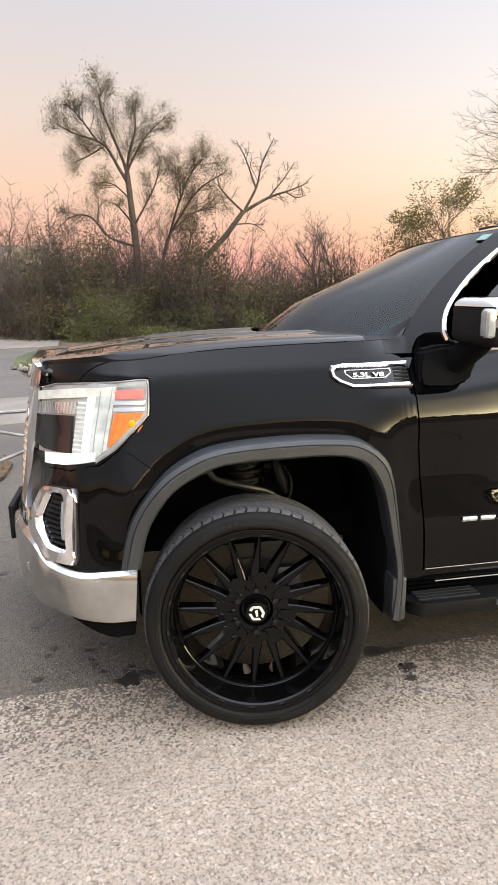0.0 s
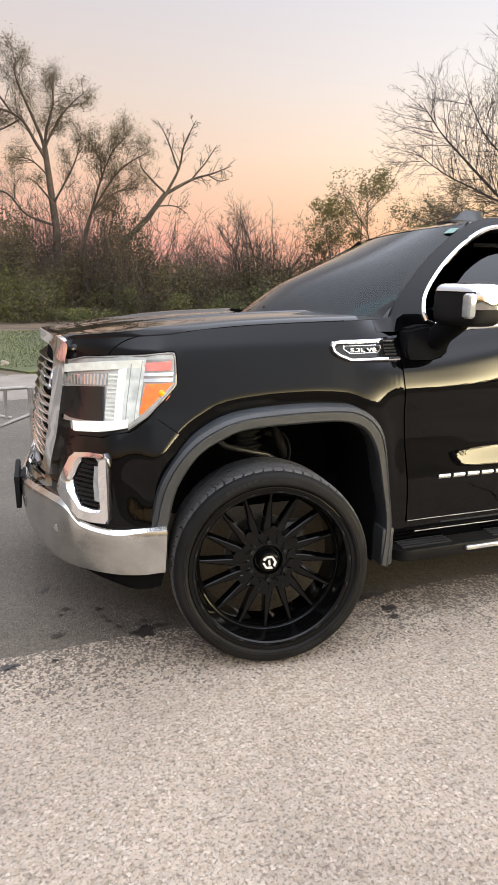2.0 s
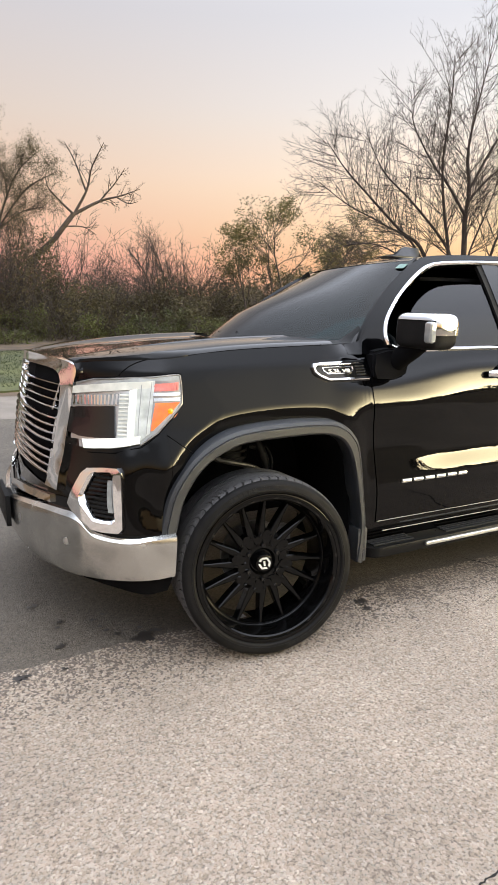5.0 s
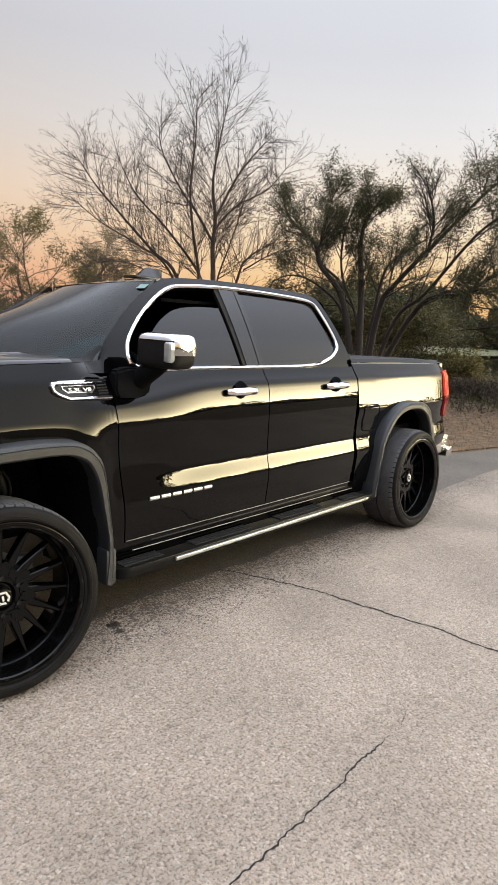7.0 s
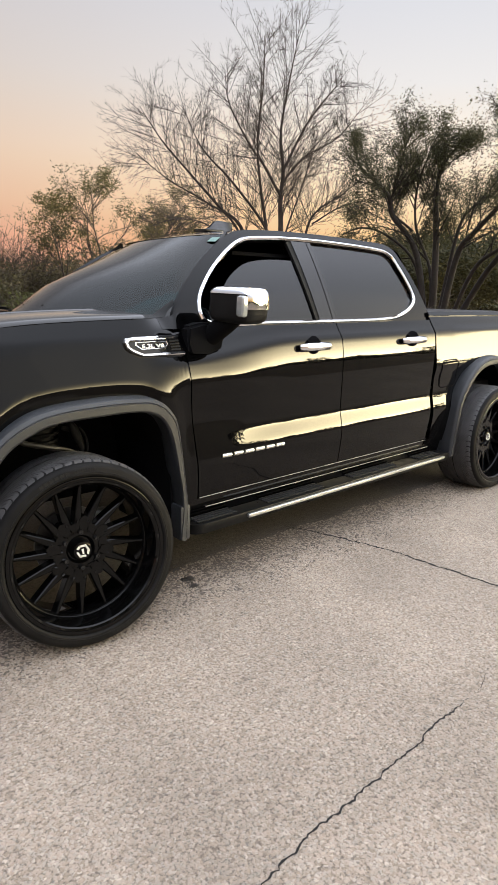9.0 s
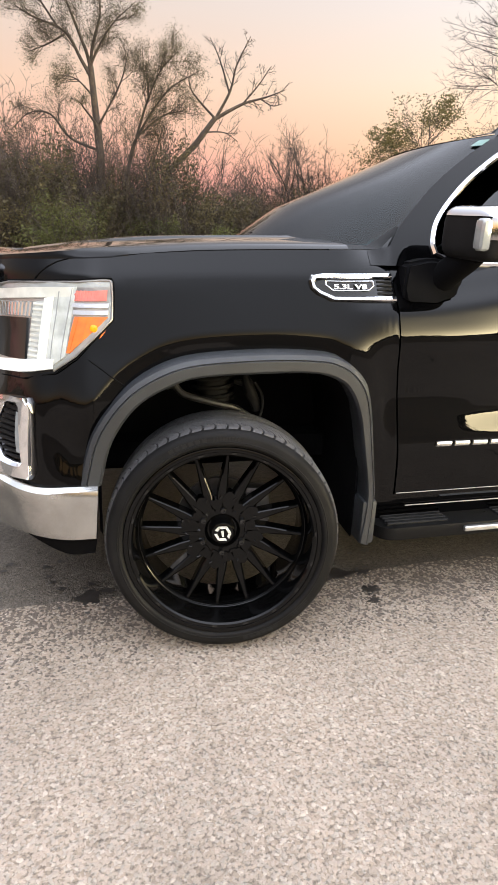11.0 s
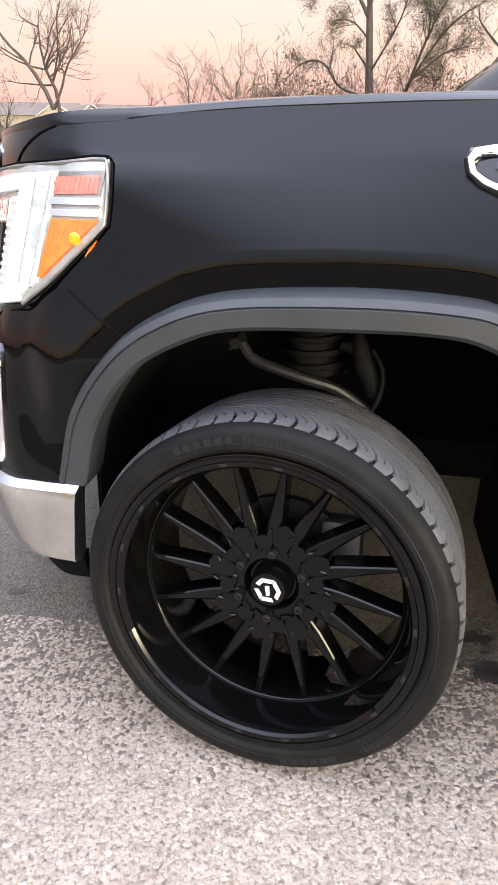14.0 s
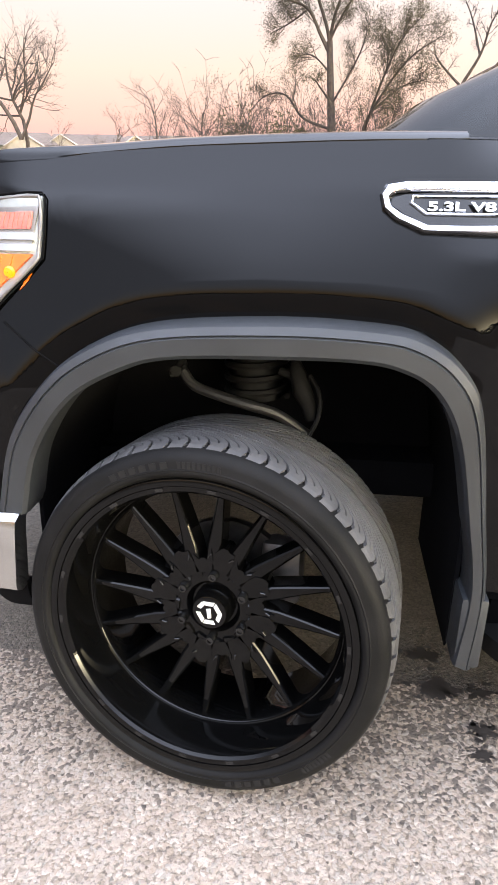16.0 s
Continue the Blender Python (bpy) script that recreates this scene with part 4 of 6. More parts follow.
# grille
both("grille_frame", patch(nose, [(4.70, .79), (4.68, .88), (4.68, .97), (4.69, 1.09), (4.74, 1.19), (4.86, 1.275), (5.2, 1.327), (6, 1.338)], [(4.36, .79), (4.41, .88), (4.42, .97), (4.41, 1.08), (4.38, 1.18), (4.38, 1.28), (4.48, 1.362), (6, 1.394)], k=5, m=7, off=lambda u, v: .022 - .012 * max(0, u - .7) / .3, depth=.04), CHROME, truck, "broad chrome grille frame")
both("grille_backing", patch(nose, [(4.6, .78), (6, .78)], [(4.8, 1.32), (6, 1.33)], k=8, m=5, off=-.03, depth=.02), DARK, truck)
for group in range(3):
    for n in range(4):
        z = .845 + group * .155 + n * .036
        s0 = float(np.interp(z, [.79, 1.0, 1.12, 1.2, 1.30], [4.70, 4.70, 4.72, 4.78, 5.0]))
        both("grille_bar", patch(nose, [(s0, z - .007), (6, z - .007)], [(s0, z + .007), (6, z + .007)], k=10, m=3, off=lambda u, v: .004 + .012 * math.sin(math.pi * v), depth=.03), CHROME, truck)
    z0 = .835 + group * .155
    s0 = float(np.interp(z0 + .1, [.79, 1.0, 1.12, 1.2, 1.30], [4.72, 4.72, 4.74, 4.80, 5.02]))
    both("grille_bar_end", patch(nose, [(s0, z0), (s0 + .05, z0)], [(s0, z0 + .13), (s0 + .05, z0 + .13)], k=1, m=4, off=.012, depth=.03, smooth=False), CHROME, truck)
both("lower_grille", patch(nose, [(4.7, .715), (5.3, .69), (6, .66)], [(4.55, .775), (5.2, .775), (6, .775)], k=6, m=4, off=-.02, depth=.02), GLOSS, truck)
both("lower_grille_bar", patch(nose, [(4.5, .715), (5.3, .69), (6, .66)], [(4.55, .75), (5.2, .73), (6, .70)], k=6, m=3, off=.012, depth=.02), CHROME, truck)
part("plate_holder", merge(box(-1.055, -1.03, .90, 1.24, .46, .63, .006), box(-1.035, -1.0, 1.0, 1.14, .50, .60, .004)), MATTE, truck, "black plate holder on the bumper")

# fender badge with the engine's name
badge = part("fender_badge", patch(side, [(.656, 1.335), (.50, 1.337), (.392, 1.338), (.358, 1.335), (.348, 1.325), (.354, 1.310), (.376, 1.297), (.424, 1.279), (.52, 1.277), (.662, 1.276)], [(.656, 1.353), (.50, 1.356), (.378, 1.357), (.338, 1.351), (.327, 1.333), (.334, 1.306), (.360, 1.285), (.414, 1.262), (.52, 1.259), (.664, 1.258)], k=4, m=4, off=lambda u, v: .008 + .010 * min(1, 4 * v + .1, 4 * (1 - v) + .1), depth=.014, smooth=False), CHROME, truck, "chrome fender badge with engine lettering")
part("badge_inset", patch(side, [(.352, 1.314), (.376, 1.299), (.424, 1.280), (.661, 1.277)], [(.352, 1.327), (.376, 1.334), (.43, 1.337), (.657, 1.334)], k=4, m=3, off=.005, depth=.01, smooth=False), GLOSS, badge)
part("badge_frame", patch(side, [(.396, 1.327), (.394, 1.319), (.421, 1.302), (.553, 1.300), (.575, 1.313), (.573, 1.325)], [(.388, 1.333), (.385, 1.317), (.417, 1.295), (.556, 1.293), (.584, 1.311), (.581, 1.331)], k=3, m=3, off=lambda u, v: .008 + .005 * math.sin(math.pi * v), depth=.008, closed=True, smooth=False), CHROME, badge)
for k in range(4):
    part("badge_rib", patch(side, [(.596, 1.285 + k * .013), (.655, 1.285 + k * .013)], [(.596, 1.291 + k * .013), (.655, 1.291 + k * .013)], k=2, m=1, off=.009, depth=.006, smooth=False), MATTE, badge)
_tb = text_bm("5.3L V8", .024, .002, .0008)
_tn = Vector(side(.485, 1.313))
_tilt = math.degrees(math.atan2(side(.48, 1.33)[1] - side(.48, 1.29)[1], .04))
_tb.transform(pose(_tn.x, _tn.y - .012, _tn.z, 90 - _tilt, 0, 0) @ Matrix.Diagonal((1.75, 1, 1, 1)))
part("badge_lettering", _tb, SATIN, badge, "raised chrome lettering 5.3L V8")

# the door's chrome model mark: six plain blocks
for k in range(6):
    x = .885 + k * .081
    w = .064
    part("model_mark", patch(side, [(x, .697), (x + w, .697)], [(x + .004, .716), (x + w + .004, .716)], k=2, m=3, off=lambda u, v: .008 + .004 * math.sin(math.pi * v), depth=.01, smooth=False), SATIN, truck, "plain chrome block of the door emblem")

# door handles
for x0 in (1.50, 2.545):
    y0 = side(x0 + .12, 1.27)[1]
    both("door_handle", merge(*[tube([(x0, y0 - .012, 1.262), (x0 + .02, y0 - .04, 1.265), (x0 + .12, y0 - .052, 1.267), (x0 + .21, y0 - .04, 1.266), (x0 + .232, y0 - .012, 1.264)], [.018, .024, .026, .024, .018], 12)]), CHROME, truck, "chrome door handle")
    both("handle_recess", merge(tube([(x0 + .07, y0 + .008, 1.272), (x0 + .118, y0 - .002, 1.272), (x0 + .17, y0 + .008, 1.272)], [.03, .056, .03], 14)), DARK, truck)

# mirror
def mirror_foot():
    """The moulded foot that carries the mirror on the door's front corner."""
    bm = bmesh.new()
    f = bm.faces.new([bm.verts.new((x, .125 + .25 * max(0, z - 1.30), z)) for x, z in ((.702, 1.262), (.695, 1.31), (.705, 1.40), (.80, 1.418), (.93, 1.408), (.975, 1.38), (.93, 1.33), (.915, 1.274), (.835, 1.245), (.72, 1.25))])
    for v in bmesh.ops.extrude_face_region(bm, geom=[f])["geom"]:
        if isinstance(v, bmesh.types.BMVert):
            v.co.y += .09
    bmesh.ops.recalc_face_normals(bm, faces=bm.faces)
    bmesh.ops.bevel(bm, geom=list(bm.edges), offset=.014, segments=3, affect="EDGES")
    return bm


part("mirror_arm", merge(tube([(.86, .17, 1.34), (.87, .12, 1.38), (.885, .05, 1.425), (.89, .0, 1.45)], [.055, .055, .05, .04], 14), mirror_foot()), DARK, truck, "black mirror foot on the door corner")


def mirror_shell(z0, z1, grow, y0, y1):
    """The mirror's housing: a rounded shell, deeper towards the door."""
    bm = bmesh.new()
    rings = []
    for v in (1 - np.cos(np.linspace(.03, math.pi - .03, 41))) / 2:
        y = y0 + (y1 - y0) * v
        f = (1 - abs(2 * v - 1) ** 7) ** .38
        sweep = .03 * (1 - v)
        ring = []
        for a in np.linspace(0, 2 * math.pi, 72, endpoint=False):
            c, s = math.cos(a), math.sin(a)
            c, s = math.copysign(abs(c) ** .45, c), math.copysign(abs(s) ** .45, s)
            ring.append(bm.verts.new((.885 + sweep + c * (.085 + grow) * f , y, (z0 + z1) / 2 + s * ((z1 - z0) / 2 + grow) * f)))
        rings.append(ring)
    for r, q in zip(rings, rings[1:]):
        for k in range(72):
            bm.faces.new((r[k], r[(k + 1) % 72], q[(k + 1) % 72], q[k]))
    bm.faces.new(rings[0])
    bm.faces.new(rings[-1][::-1])
    bmesh.ops.recalc_face_normals(bm, faces=bm.faces)
    return bm


part("mirror_housing", mirror_shell(1.425, 1.60, 0, -.15, .14), MATTE, truck, "black mirror housing")


def mirror_cap():
    bm = mirror_shell(1.425, 1.60, .006, -.157, .135)
    for co, no in (((0, 0, 1.572), (0, 0, 1)), ((0, 0, 1.500), (0, 0, 1)), ((0, -.088, 0), (0, 1, 0)), ((0, -.136, 0), (0, 1, 0)), ((.846, 0, 0), (1, 0, 0))):
        bmesh.ops.bisect_plane(bm, geom=bm.verts[:] + bm.edges[:] + bm.faces[:], plane_co=co, plane_no=no)
    cut = []
    for f in bm.faces:
        c = f.calc_center_median()
        if not (c.z > 1.572 or (c.z > 1.500 and (c.y < -.136 or (c.y < -.088 and c.x > .846)))):
            cut.append(f)
    bmesh.ops.delete(bm, geom=cut, context="FACES")
    return bm


part("mirror_cap", mirror_cap(), CHROME, truck, "chrome mirror cap")
part("mirror_lamp", box(.806, .85, -.142, -.088, 1.462, 1.568, .02, 3), LENS, truck, "clear turn lamp in the mirror")
part("mirror_glass", box(.965, .972, -.13, .12, 1.44, 1.585, .002), CHROME, truck)

# side steps
both("side_step", merge(box(.72, 3.20, .018, .25, .306, .368, .014), patch(lambda u, v: (u, .018 + .20 * ((.72 - u) / .09) ** 2 * .6 + v * (.23 - .20 * ((.72 - u) / .09) ** 2 * .6), .368 - .01 * (.72 - u) / .09), [(.63, 0), (.66, 0), (.69, 0), (.721, 0)], [(.63, 1), (.66, 1), (.69, 1), (.721, 1)], k=3, m=3, off=0, depth=-.055)), STEP, truck, "black running board")
both("step_trim", box(1.035, 3.10, -.002, .020, .334, .357, .008, 3), SATIN, truck, "bright metal strip along the running board")
for x0, x1 in ((.70, .98), (1.22, 1.72), (2.02, 2.52), (2.80, 3.08)):
    for k in range(7):
        both("tread_rib", box(x0, x1, .045 + k * .024, .061 + k * .024, .366, .377, .003, 1), MATTE, truck)
both("rocker_strip", tube([Vector(side(x, .425)) + Vector((0, -.001, 0)) for x in np.linspace(.80, 3.0, 12)], .003, 6), STEEL, truck)
for x0 in (1.2, 2.0, 2.85):
    both("step_bracket", box(x0, x0 + .09, .18, .40, .36, .46, .012), DARK, truck)

# underbody, engine bay floor, cabin
part("underbody", merge(box(-.60, 4.6, .50, 1.64, .50, .62, .03), box(.62, 3.2, .20, 1.94, .46, .52, 0), box(-.70, .6, .65, 1.49, .55, 1.25, .05), box(3.2, 4.6, .62, 1.52, .55, .8, .02)), DARK, truck)
part("rear_axle", tube([(3.745, .25, .43), (3.745, .9, .43), (3.745, 1.24, .43), (3.745, 1.89, .43)], [.05, .05, .14, .05], 10), STEEL, truck)
part("cabin_lining", merge(box(.75, 2.95, .28, 1.86, .62, .66, 0), box(2.88, 2.90, .42, 1.72, .66, 1.80, 0), box(.62, .95, .36, 1.78, .9, 1.40, .05), box(1.30, 2.86, .52, 1.60, 1.78, 1.80, 0)), DARK, truck)
for y0 in (.45, 1.18):
    part("cab_seat", merge(box(1.30, 1.85, y0, y0 + .52, .85, 1.05, .06), box(1.72, 1.88, y0, y0 + .52, 1.0, 1.58, .06), box(1.76, 1.86, y0 + .14, y0 + .38, 1.62, 1.78, .04)), SEAT, truck)
part("rear_bench", merge(box(2.3, 2.8, .40, 1.74, .85, 1.02, .06), box(2.66, 2.82, .40, 1.74, 1.0, 1.5, .06)), SEAT, truck)
part("steering_wheel", tube([(1.16 + .06 * math.sin(a), .72 + .19 * math.cos(a), 1.27 + .18 * math.sin(a)) for a in np.linspace(0, 2 * math.pi, 25)], .016, 6), SEAT, truck)

# suspension seen through the front arch
both("control_arm", tube([tuple(q) for q in refine([(-.13, .36, .90), (-.10, .345, .868), (-.04, .33, .85), (.04, .325, .828), (.12, .34, .80), (.2, .36, .74)], 4)], .014, 10), ALLOY, truck, "grey cast suspension arm")
both("arm_bolt", merge(tube([(-.145, .34, .905), (-.145, .42, .905)], .015, 8), tube([(-.165, .36, .89), (-.12, .36, .91)], .009, 6)), STRUT, truck)
both("shock_tower", merge(tube([(.05, .50, .80), (.05, .50, 1.06)], .07, 14), tube([(.03, .46, .97), (.03, .46, 1.02)], .085, 14)), STRUT, truck)
both("coil_spring", tube([(.05 + .085 * math.cos(a), .50 + .085 * math.sin(a), .80 + a * .006) for a in np.linspace(0, 38, 90)], .010, 6), STRUT, truck)
both("knuckle", merge(tube([(.16, .40, .93), (.17, .38, .90), (.18, .37, .86), (.20, .37, .82), (.21, .37, .78)], [.012, .022, .026, .022, .016], 12), tube([(.12, .40, .90), (.16, .39, .893), (.20, .38, .888)], [.010, .016, .010], 10)), STRUT, truck)
both("brake_hose", tube([tuple(q) for q in refine([(.20, .37, .90), (.228, .36, .85), (.225, .34, .79), (.19, .32, .72), (.16, .30, .64)], 4)], .006, 8), STRUT, truck)

# ---- wheels: built at the origin, facing -y ----
R_TYRE = 0.4325


def build_wheel():
    w = thing("wheel", "", "")
    for key in ("label", "category"):
        if key in w:
            del w[key]
    w.parent = truck
    # tyre carcass: y runs from the outer face (-) inwards
    prof = [(.352, -.108), (.3595, -.127), (.368, -.1365), (.374, -.1375), (.379, -.1355), (.394, -.1365), (.408, -.131), (.4185, -.118), (.4215, -.10), (.4225, .04), (.4215, .18), (.417, .20), (.404, .212), (.375, .218), (.35, .21), (.335, .19), (.335, -.10)]
    tyre = part("tyre", lathe(prof, 128), RUBBER, w, "low-profile black tyre", 60)
    part("tyre_bead_line", lathe([(.376, -.1355), (.3785, -.1378), (.381, -.1362)], 96, False), RUBBER, tyre)
    # directional tread: long swept lugs with narrow grooves, the shoulder slit once more between them
    bm = bmesh.new()
    n = 62
    SWEEP = ([.004, .03, .06, .09, .115, .132, .142, .172], [.0, .15, .275, .37, .425, .440, .432, .405])

    def strip(a0, sgn, ds, lo, hi):
        prev = None
        for d in ds:
            y = .042 + sgn * d
            da = float(np.interp(d, *SWEEP))
            drop = float(np.interp(d, [0, .10, .125, .14, .152, .162, .172], [0, .0008, .003, .0065, .012, .019, .029]))
            r1 = R_TYRE - drop
            ring = [bm.verts.new((r * math.cos(-a), y + (.004 * sgn if r < r1 else 0), r * math.sin(-a))) for a, r in ((a0 + da + lo, r1), (a0 + da + hi, r1), (a0 + da + hi, r1 - .012), (a0 + da + lo, r1 - .012))]
            if prev:
                for k in range(4):
                    bm.faces.new((prev[k], prev[(k + 1) % 4], ring[(k + 1) % 4], ring[k]))
            else:
                bm.faces.new(ring)
            prev = ring
        bm.faces.new(prev[::-1])

    pitch = 2 * math.pi / n
    for i in range(n):
        for sgn in (1, -1):
            a0 = pitch * (i + (.5 if sgn < 0 else 0))
            strip(a0, sgn, (.005, .02, .04, .060), .13 * pitch, .95 * pitch)
            strip(a0, sgn, (.065, .08, .10, .115, .127), .10 * pitch, .47 * pitch)
            strip(a0, sgn, (.065, .08, .10, .115, .127), .56 * pitch, .97 * pitch)
            strip(a0, sgn, (.127, .135, .142), .16 * pitch, .97 * pitch)
            strip(a0, sgn, (.142, .150, .158, .165, .172), .20 * pitch, .96 * pitch)
    bmesh.ops.recalc_face_normals(bm, faces=bm.faces)
    part("tread", bm, TREAD, tyre, "swept directional tread blocks", 35)
    # sidewall marks, unreadable: plain raised bars
    mark_mat = mat("mark_rubber", (.0125, .012, .012), .7, ior=1.2, var=.2)
    shared = {}
    for start, count, step, wid in ((118, 6, 3.6, 2.4), (95, 9, 1.6, 1.0), (300, 6, 3.6, 2.4), (322, 8, 1.6, 1.0)):
        for k in range(count):
            if wid not in shared:
                bm = bmesh.new()
                vs = []
                for da, r, y in ((-.5, .381, -.1371), (.5, .381, -.1371), (.5, .396, -.1372), (-.5, .396, -.1372)):
                    ang = radians(wid) * da
                    vs.append(bm.verts.new((r * math.cos(ang), y, r * math.sin(ang))))
                bm.faces.new(vs)
                thicken(bm, .003)
                ob = part("sidewall_mark", bm, mark_mat, tyre)
                shared[wid] = ob.data
            else:
                ob = new("sidewall_mark", shared[wid])
                ob.parent = tyre
            ob.matrix_basis = pose(0, 0, 0, 0, -(start - k * step), 0)
    # rim: lip, deep barrel, step where the spokes end
    rim = part("rim", lathe([(.361, -.108), (.3605, -.126), (.357, -.132), (.350, -.1335), (.3425, -.1325), (.3415, -.1295), (.3405, -.1305), (.330, -.1285), (.3245, -.122), (.3215, -.108), (.3175, -.06), (.315, -.030), (.3135, -.025), (.311, -.0235), (.3085, -.0265), (.3055, -.0275), (.303, -.0245), (.3015, -.018), (.301, .02), (.304, .06), (.308, .10), (.312, .16), (.335, .165), (.338, .155), (.322, .12), (.334, -.08)], 160), WHEEL, w, "deep gloss black rim", 28)
    bm = bmesh.new()
    vs = []
    for da, r in ((-.5, .3315), (.5, .3315), (.5, .339), (-.5, .339)):
        ang = radians(3.2) * da
        vs.append(bm.verts.new((r * math.cos(ang), -.1298 - (r - .3305) * .19, r * math.sin(ang))))
    bm.faces.new(vs)
    thicken(bm, .003)
    bar = part("lip_mark", bm, GLOSS, rim)
    for k in range(18):
        ob = bar if k == 0 else new("lip_mark", bar.data)
        ob.parent = rim
        ob.matrix_basis = pose(0, 0, 0, 0, -(k * 20 + 4), 0)
    # 16 straight swept blades: flat face, one milled edge, deep sides
    def blade():
        bm = bmesh.new()
        secs = []
        start = Vector((math.cos(radians(9)), 0, math.sin(radians(9)))) * .085
        end = Vector((.304, 0, 0))
        way = (end - start).normalized()
        tan = Vector((-way.z, 0, way.x))
        for t in np.linspace(0, 1, 7):
            p = start.lerp(end, t)
            wid = float(np.interp(t, [0, .3, .9, 1], [.0165, .0185, .0085, .0075]))
            y = -.0165 - .004 * t + .006 * math.sin(math.pi * t)
            c = min(.0045, wid * .42)
            secs.append([bm.verts.new(p + tan * o + Vector((0, y + d, 0))) for o, d in ((wid + .001, .052), (wid, .0065), (wid - c * .5, .0026), (wid - c * 1.3, .0), (-wid + c * 1.3, .0), (-wid + c * .5, .0026), (-wid, .0065), (-wid - .001, .052))])
        for a, b in zip(secs, secs[1:]):
            for k in range(8):
                bm.faces.new((a[k], a[(k + 1) % 8], b[(k + 1) % 8], b[k]))
        bm.faces.new(secs[0])
        bm.faces.new(secs[-1][::-1])
        bmesh.ops.recalc_face_normals(bm, faces=bm.faces)
        return bm

    def web(tip):
        """The filled root between two blades of a pair."""
        bm = bmesh.new()
        bm.faces.new([bm.verts.new((r * math.cos(radians(a)), -.0166, r * math.sin(radians(a)))) for a, r in ((-3, .095), (1, .150), (6, tip * .96), (9, tip), (12, tip), (15, tip * .97), (20, .140), (24, .095))])
        thicken(bm, .05)
        return bm

    def dash():
        bm = box(.128, .142, -.0215, -.012, -.0022, .0022, .001, 1)
        bmesh.ops.rotate(bm, verts=bm.verts, cent=(.135, 0, 0), matrix=Matrix.Rotation(radians(35), 3, "Y"))
        return bm

    first, root, slot = part("spoke", blade(), WHEEL, rim, "", 20), part("spoke_root", web(.158), WHEEL, rim, "", 30), part("spoke_mark", dash(), GLOSS, rim)
    notch = part("spoke_root", web(.128), WHEEL, rim, "", 30)
    for k in range(16):
        ob = first if k == 0 else new("spoke", first.data)
        ob.parent = rim
        ob.matrix_basis = pose(0, 0, 0, 0, -(k * 22.5 + 18.5), 0)
        ob = slot if k == 0 else new("spoke_mark", slot.data)
        ob.parent = rim
        ob.matrix_basis = pose(0, 0, 0, 0, -(k * 22.5 + 25.5), 0)
        ob = root if k == 0 else notch if k == 1 else new("spoke_root", (root, notch)[k % 2].data)
        ob.parent = rim
        ob.matrix_basis = pose(0, 0, 0, 0, -(k * 22.5 + 18.5 + 4.5), 0)
    part("hub_plate", lathe([(.0, .006), (.056, .006), (.060, -.004), (.0635, -.0085), (.067, -.0115), (.112, -.0115), (.118, -.009), (.121, -.002), (.122, .03), (.0, .06)], 64, False), WHEEL, rim, "", 25)
    cap = part("centre_cap", lathe([(.0, -.041), (.036, -.041), (.0405, -.0395), (.044, -.034), (.0455, -.022), (.049, -.018), (.051, .008)], 40, False), WHEEL, rim, "gloss black centre cap")
    bm = bmesh.new()
    for k in range(6):
        a, b = radians(k * 60 + 60 + (2 if k != 4 else 20)), radians(k * 60 + 120 - (2 if k != 1 else 24))
        vs = [bm.verts.new((r * math.cos(t), -.0435, r * math.sin(t))) for t, r in ((a, .032), (b, .032), (b, .0215), (a, .0215))]
        bm.faces.new(vs)
    vs = [bm.verts.new((x, -.0435, z)) for x, z in ((-.0065, .0095), (.0035, .0115), (.0055, -.012), (-.0025, -.0145))]
    bm.faces.new(vs)
    thicken(bm, .003)
    bmesh.ops.recalc_face_normals(bm, faces=bm.faces)
    part("cap_mark", bm, SILVER, cap, "plain silver mark")
    nut = None
    for k in range(6):
        a = radians(k * 60 + 28)
        if nut is None:
            nut = part("lug_nut", lathe([(.0, -.026), (.005, -.026), (.0062, -.030), (.0095, -.030), (.0115, -.026), (.012, .0)], 10, False), GLOSS, rim)
            ob = nut
        else:
            ob = new("lug_nut", nut.data)
            ob.parent = rim
        ob.matrix_basis = pose(.084 * math.cos(a), .0, .084 * math.sin(a))
    part("brake_disc", lathe([(.06, .10), (.175, .10), (.175, .125), (.06, .125)], 48), DISC, w, "steel brake disc")
    part("brake_caliper", merge(box(.09, .19, .08, .15, -.02, .14, .02)), STEEL, w)
    part("hub_carrier", lathe([(.0, .05), (.09, .06), (.09, .22), (.0, .22)], 20, False), DARK, w)
    return w


wheel = build_wheel()
FRONT_STEER, FRONT_CAMBER = 8.2, -6.0
wheel.matrix_basis = pose(.006, .028, .422) @ pose(0, 0, 0, FRONT_CAMBER, 0, 0) @ pose(0, 0, 0, 0, 0, -FRONT_STEER)
copy_thing(wheel, pose(3.745, .028, .42) @ pose(0, 0, 0, -3, 0, 0) @ pose(0, 0, 0, 0, 40, 0))
copy_thing(wheel, pose(0, 2 * CY - .028, .42, 0, 20, 180 - FRONT_STEER))
copy_thing(wheel, pose(3.745, 2 * CY - .028, .42, 0, 70, 180))

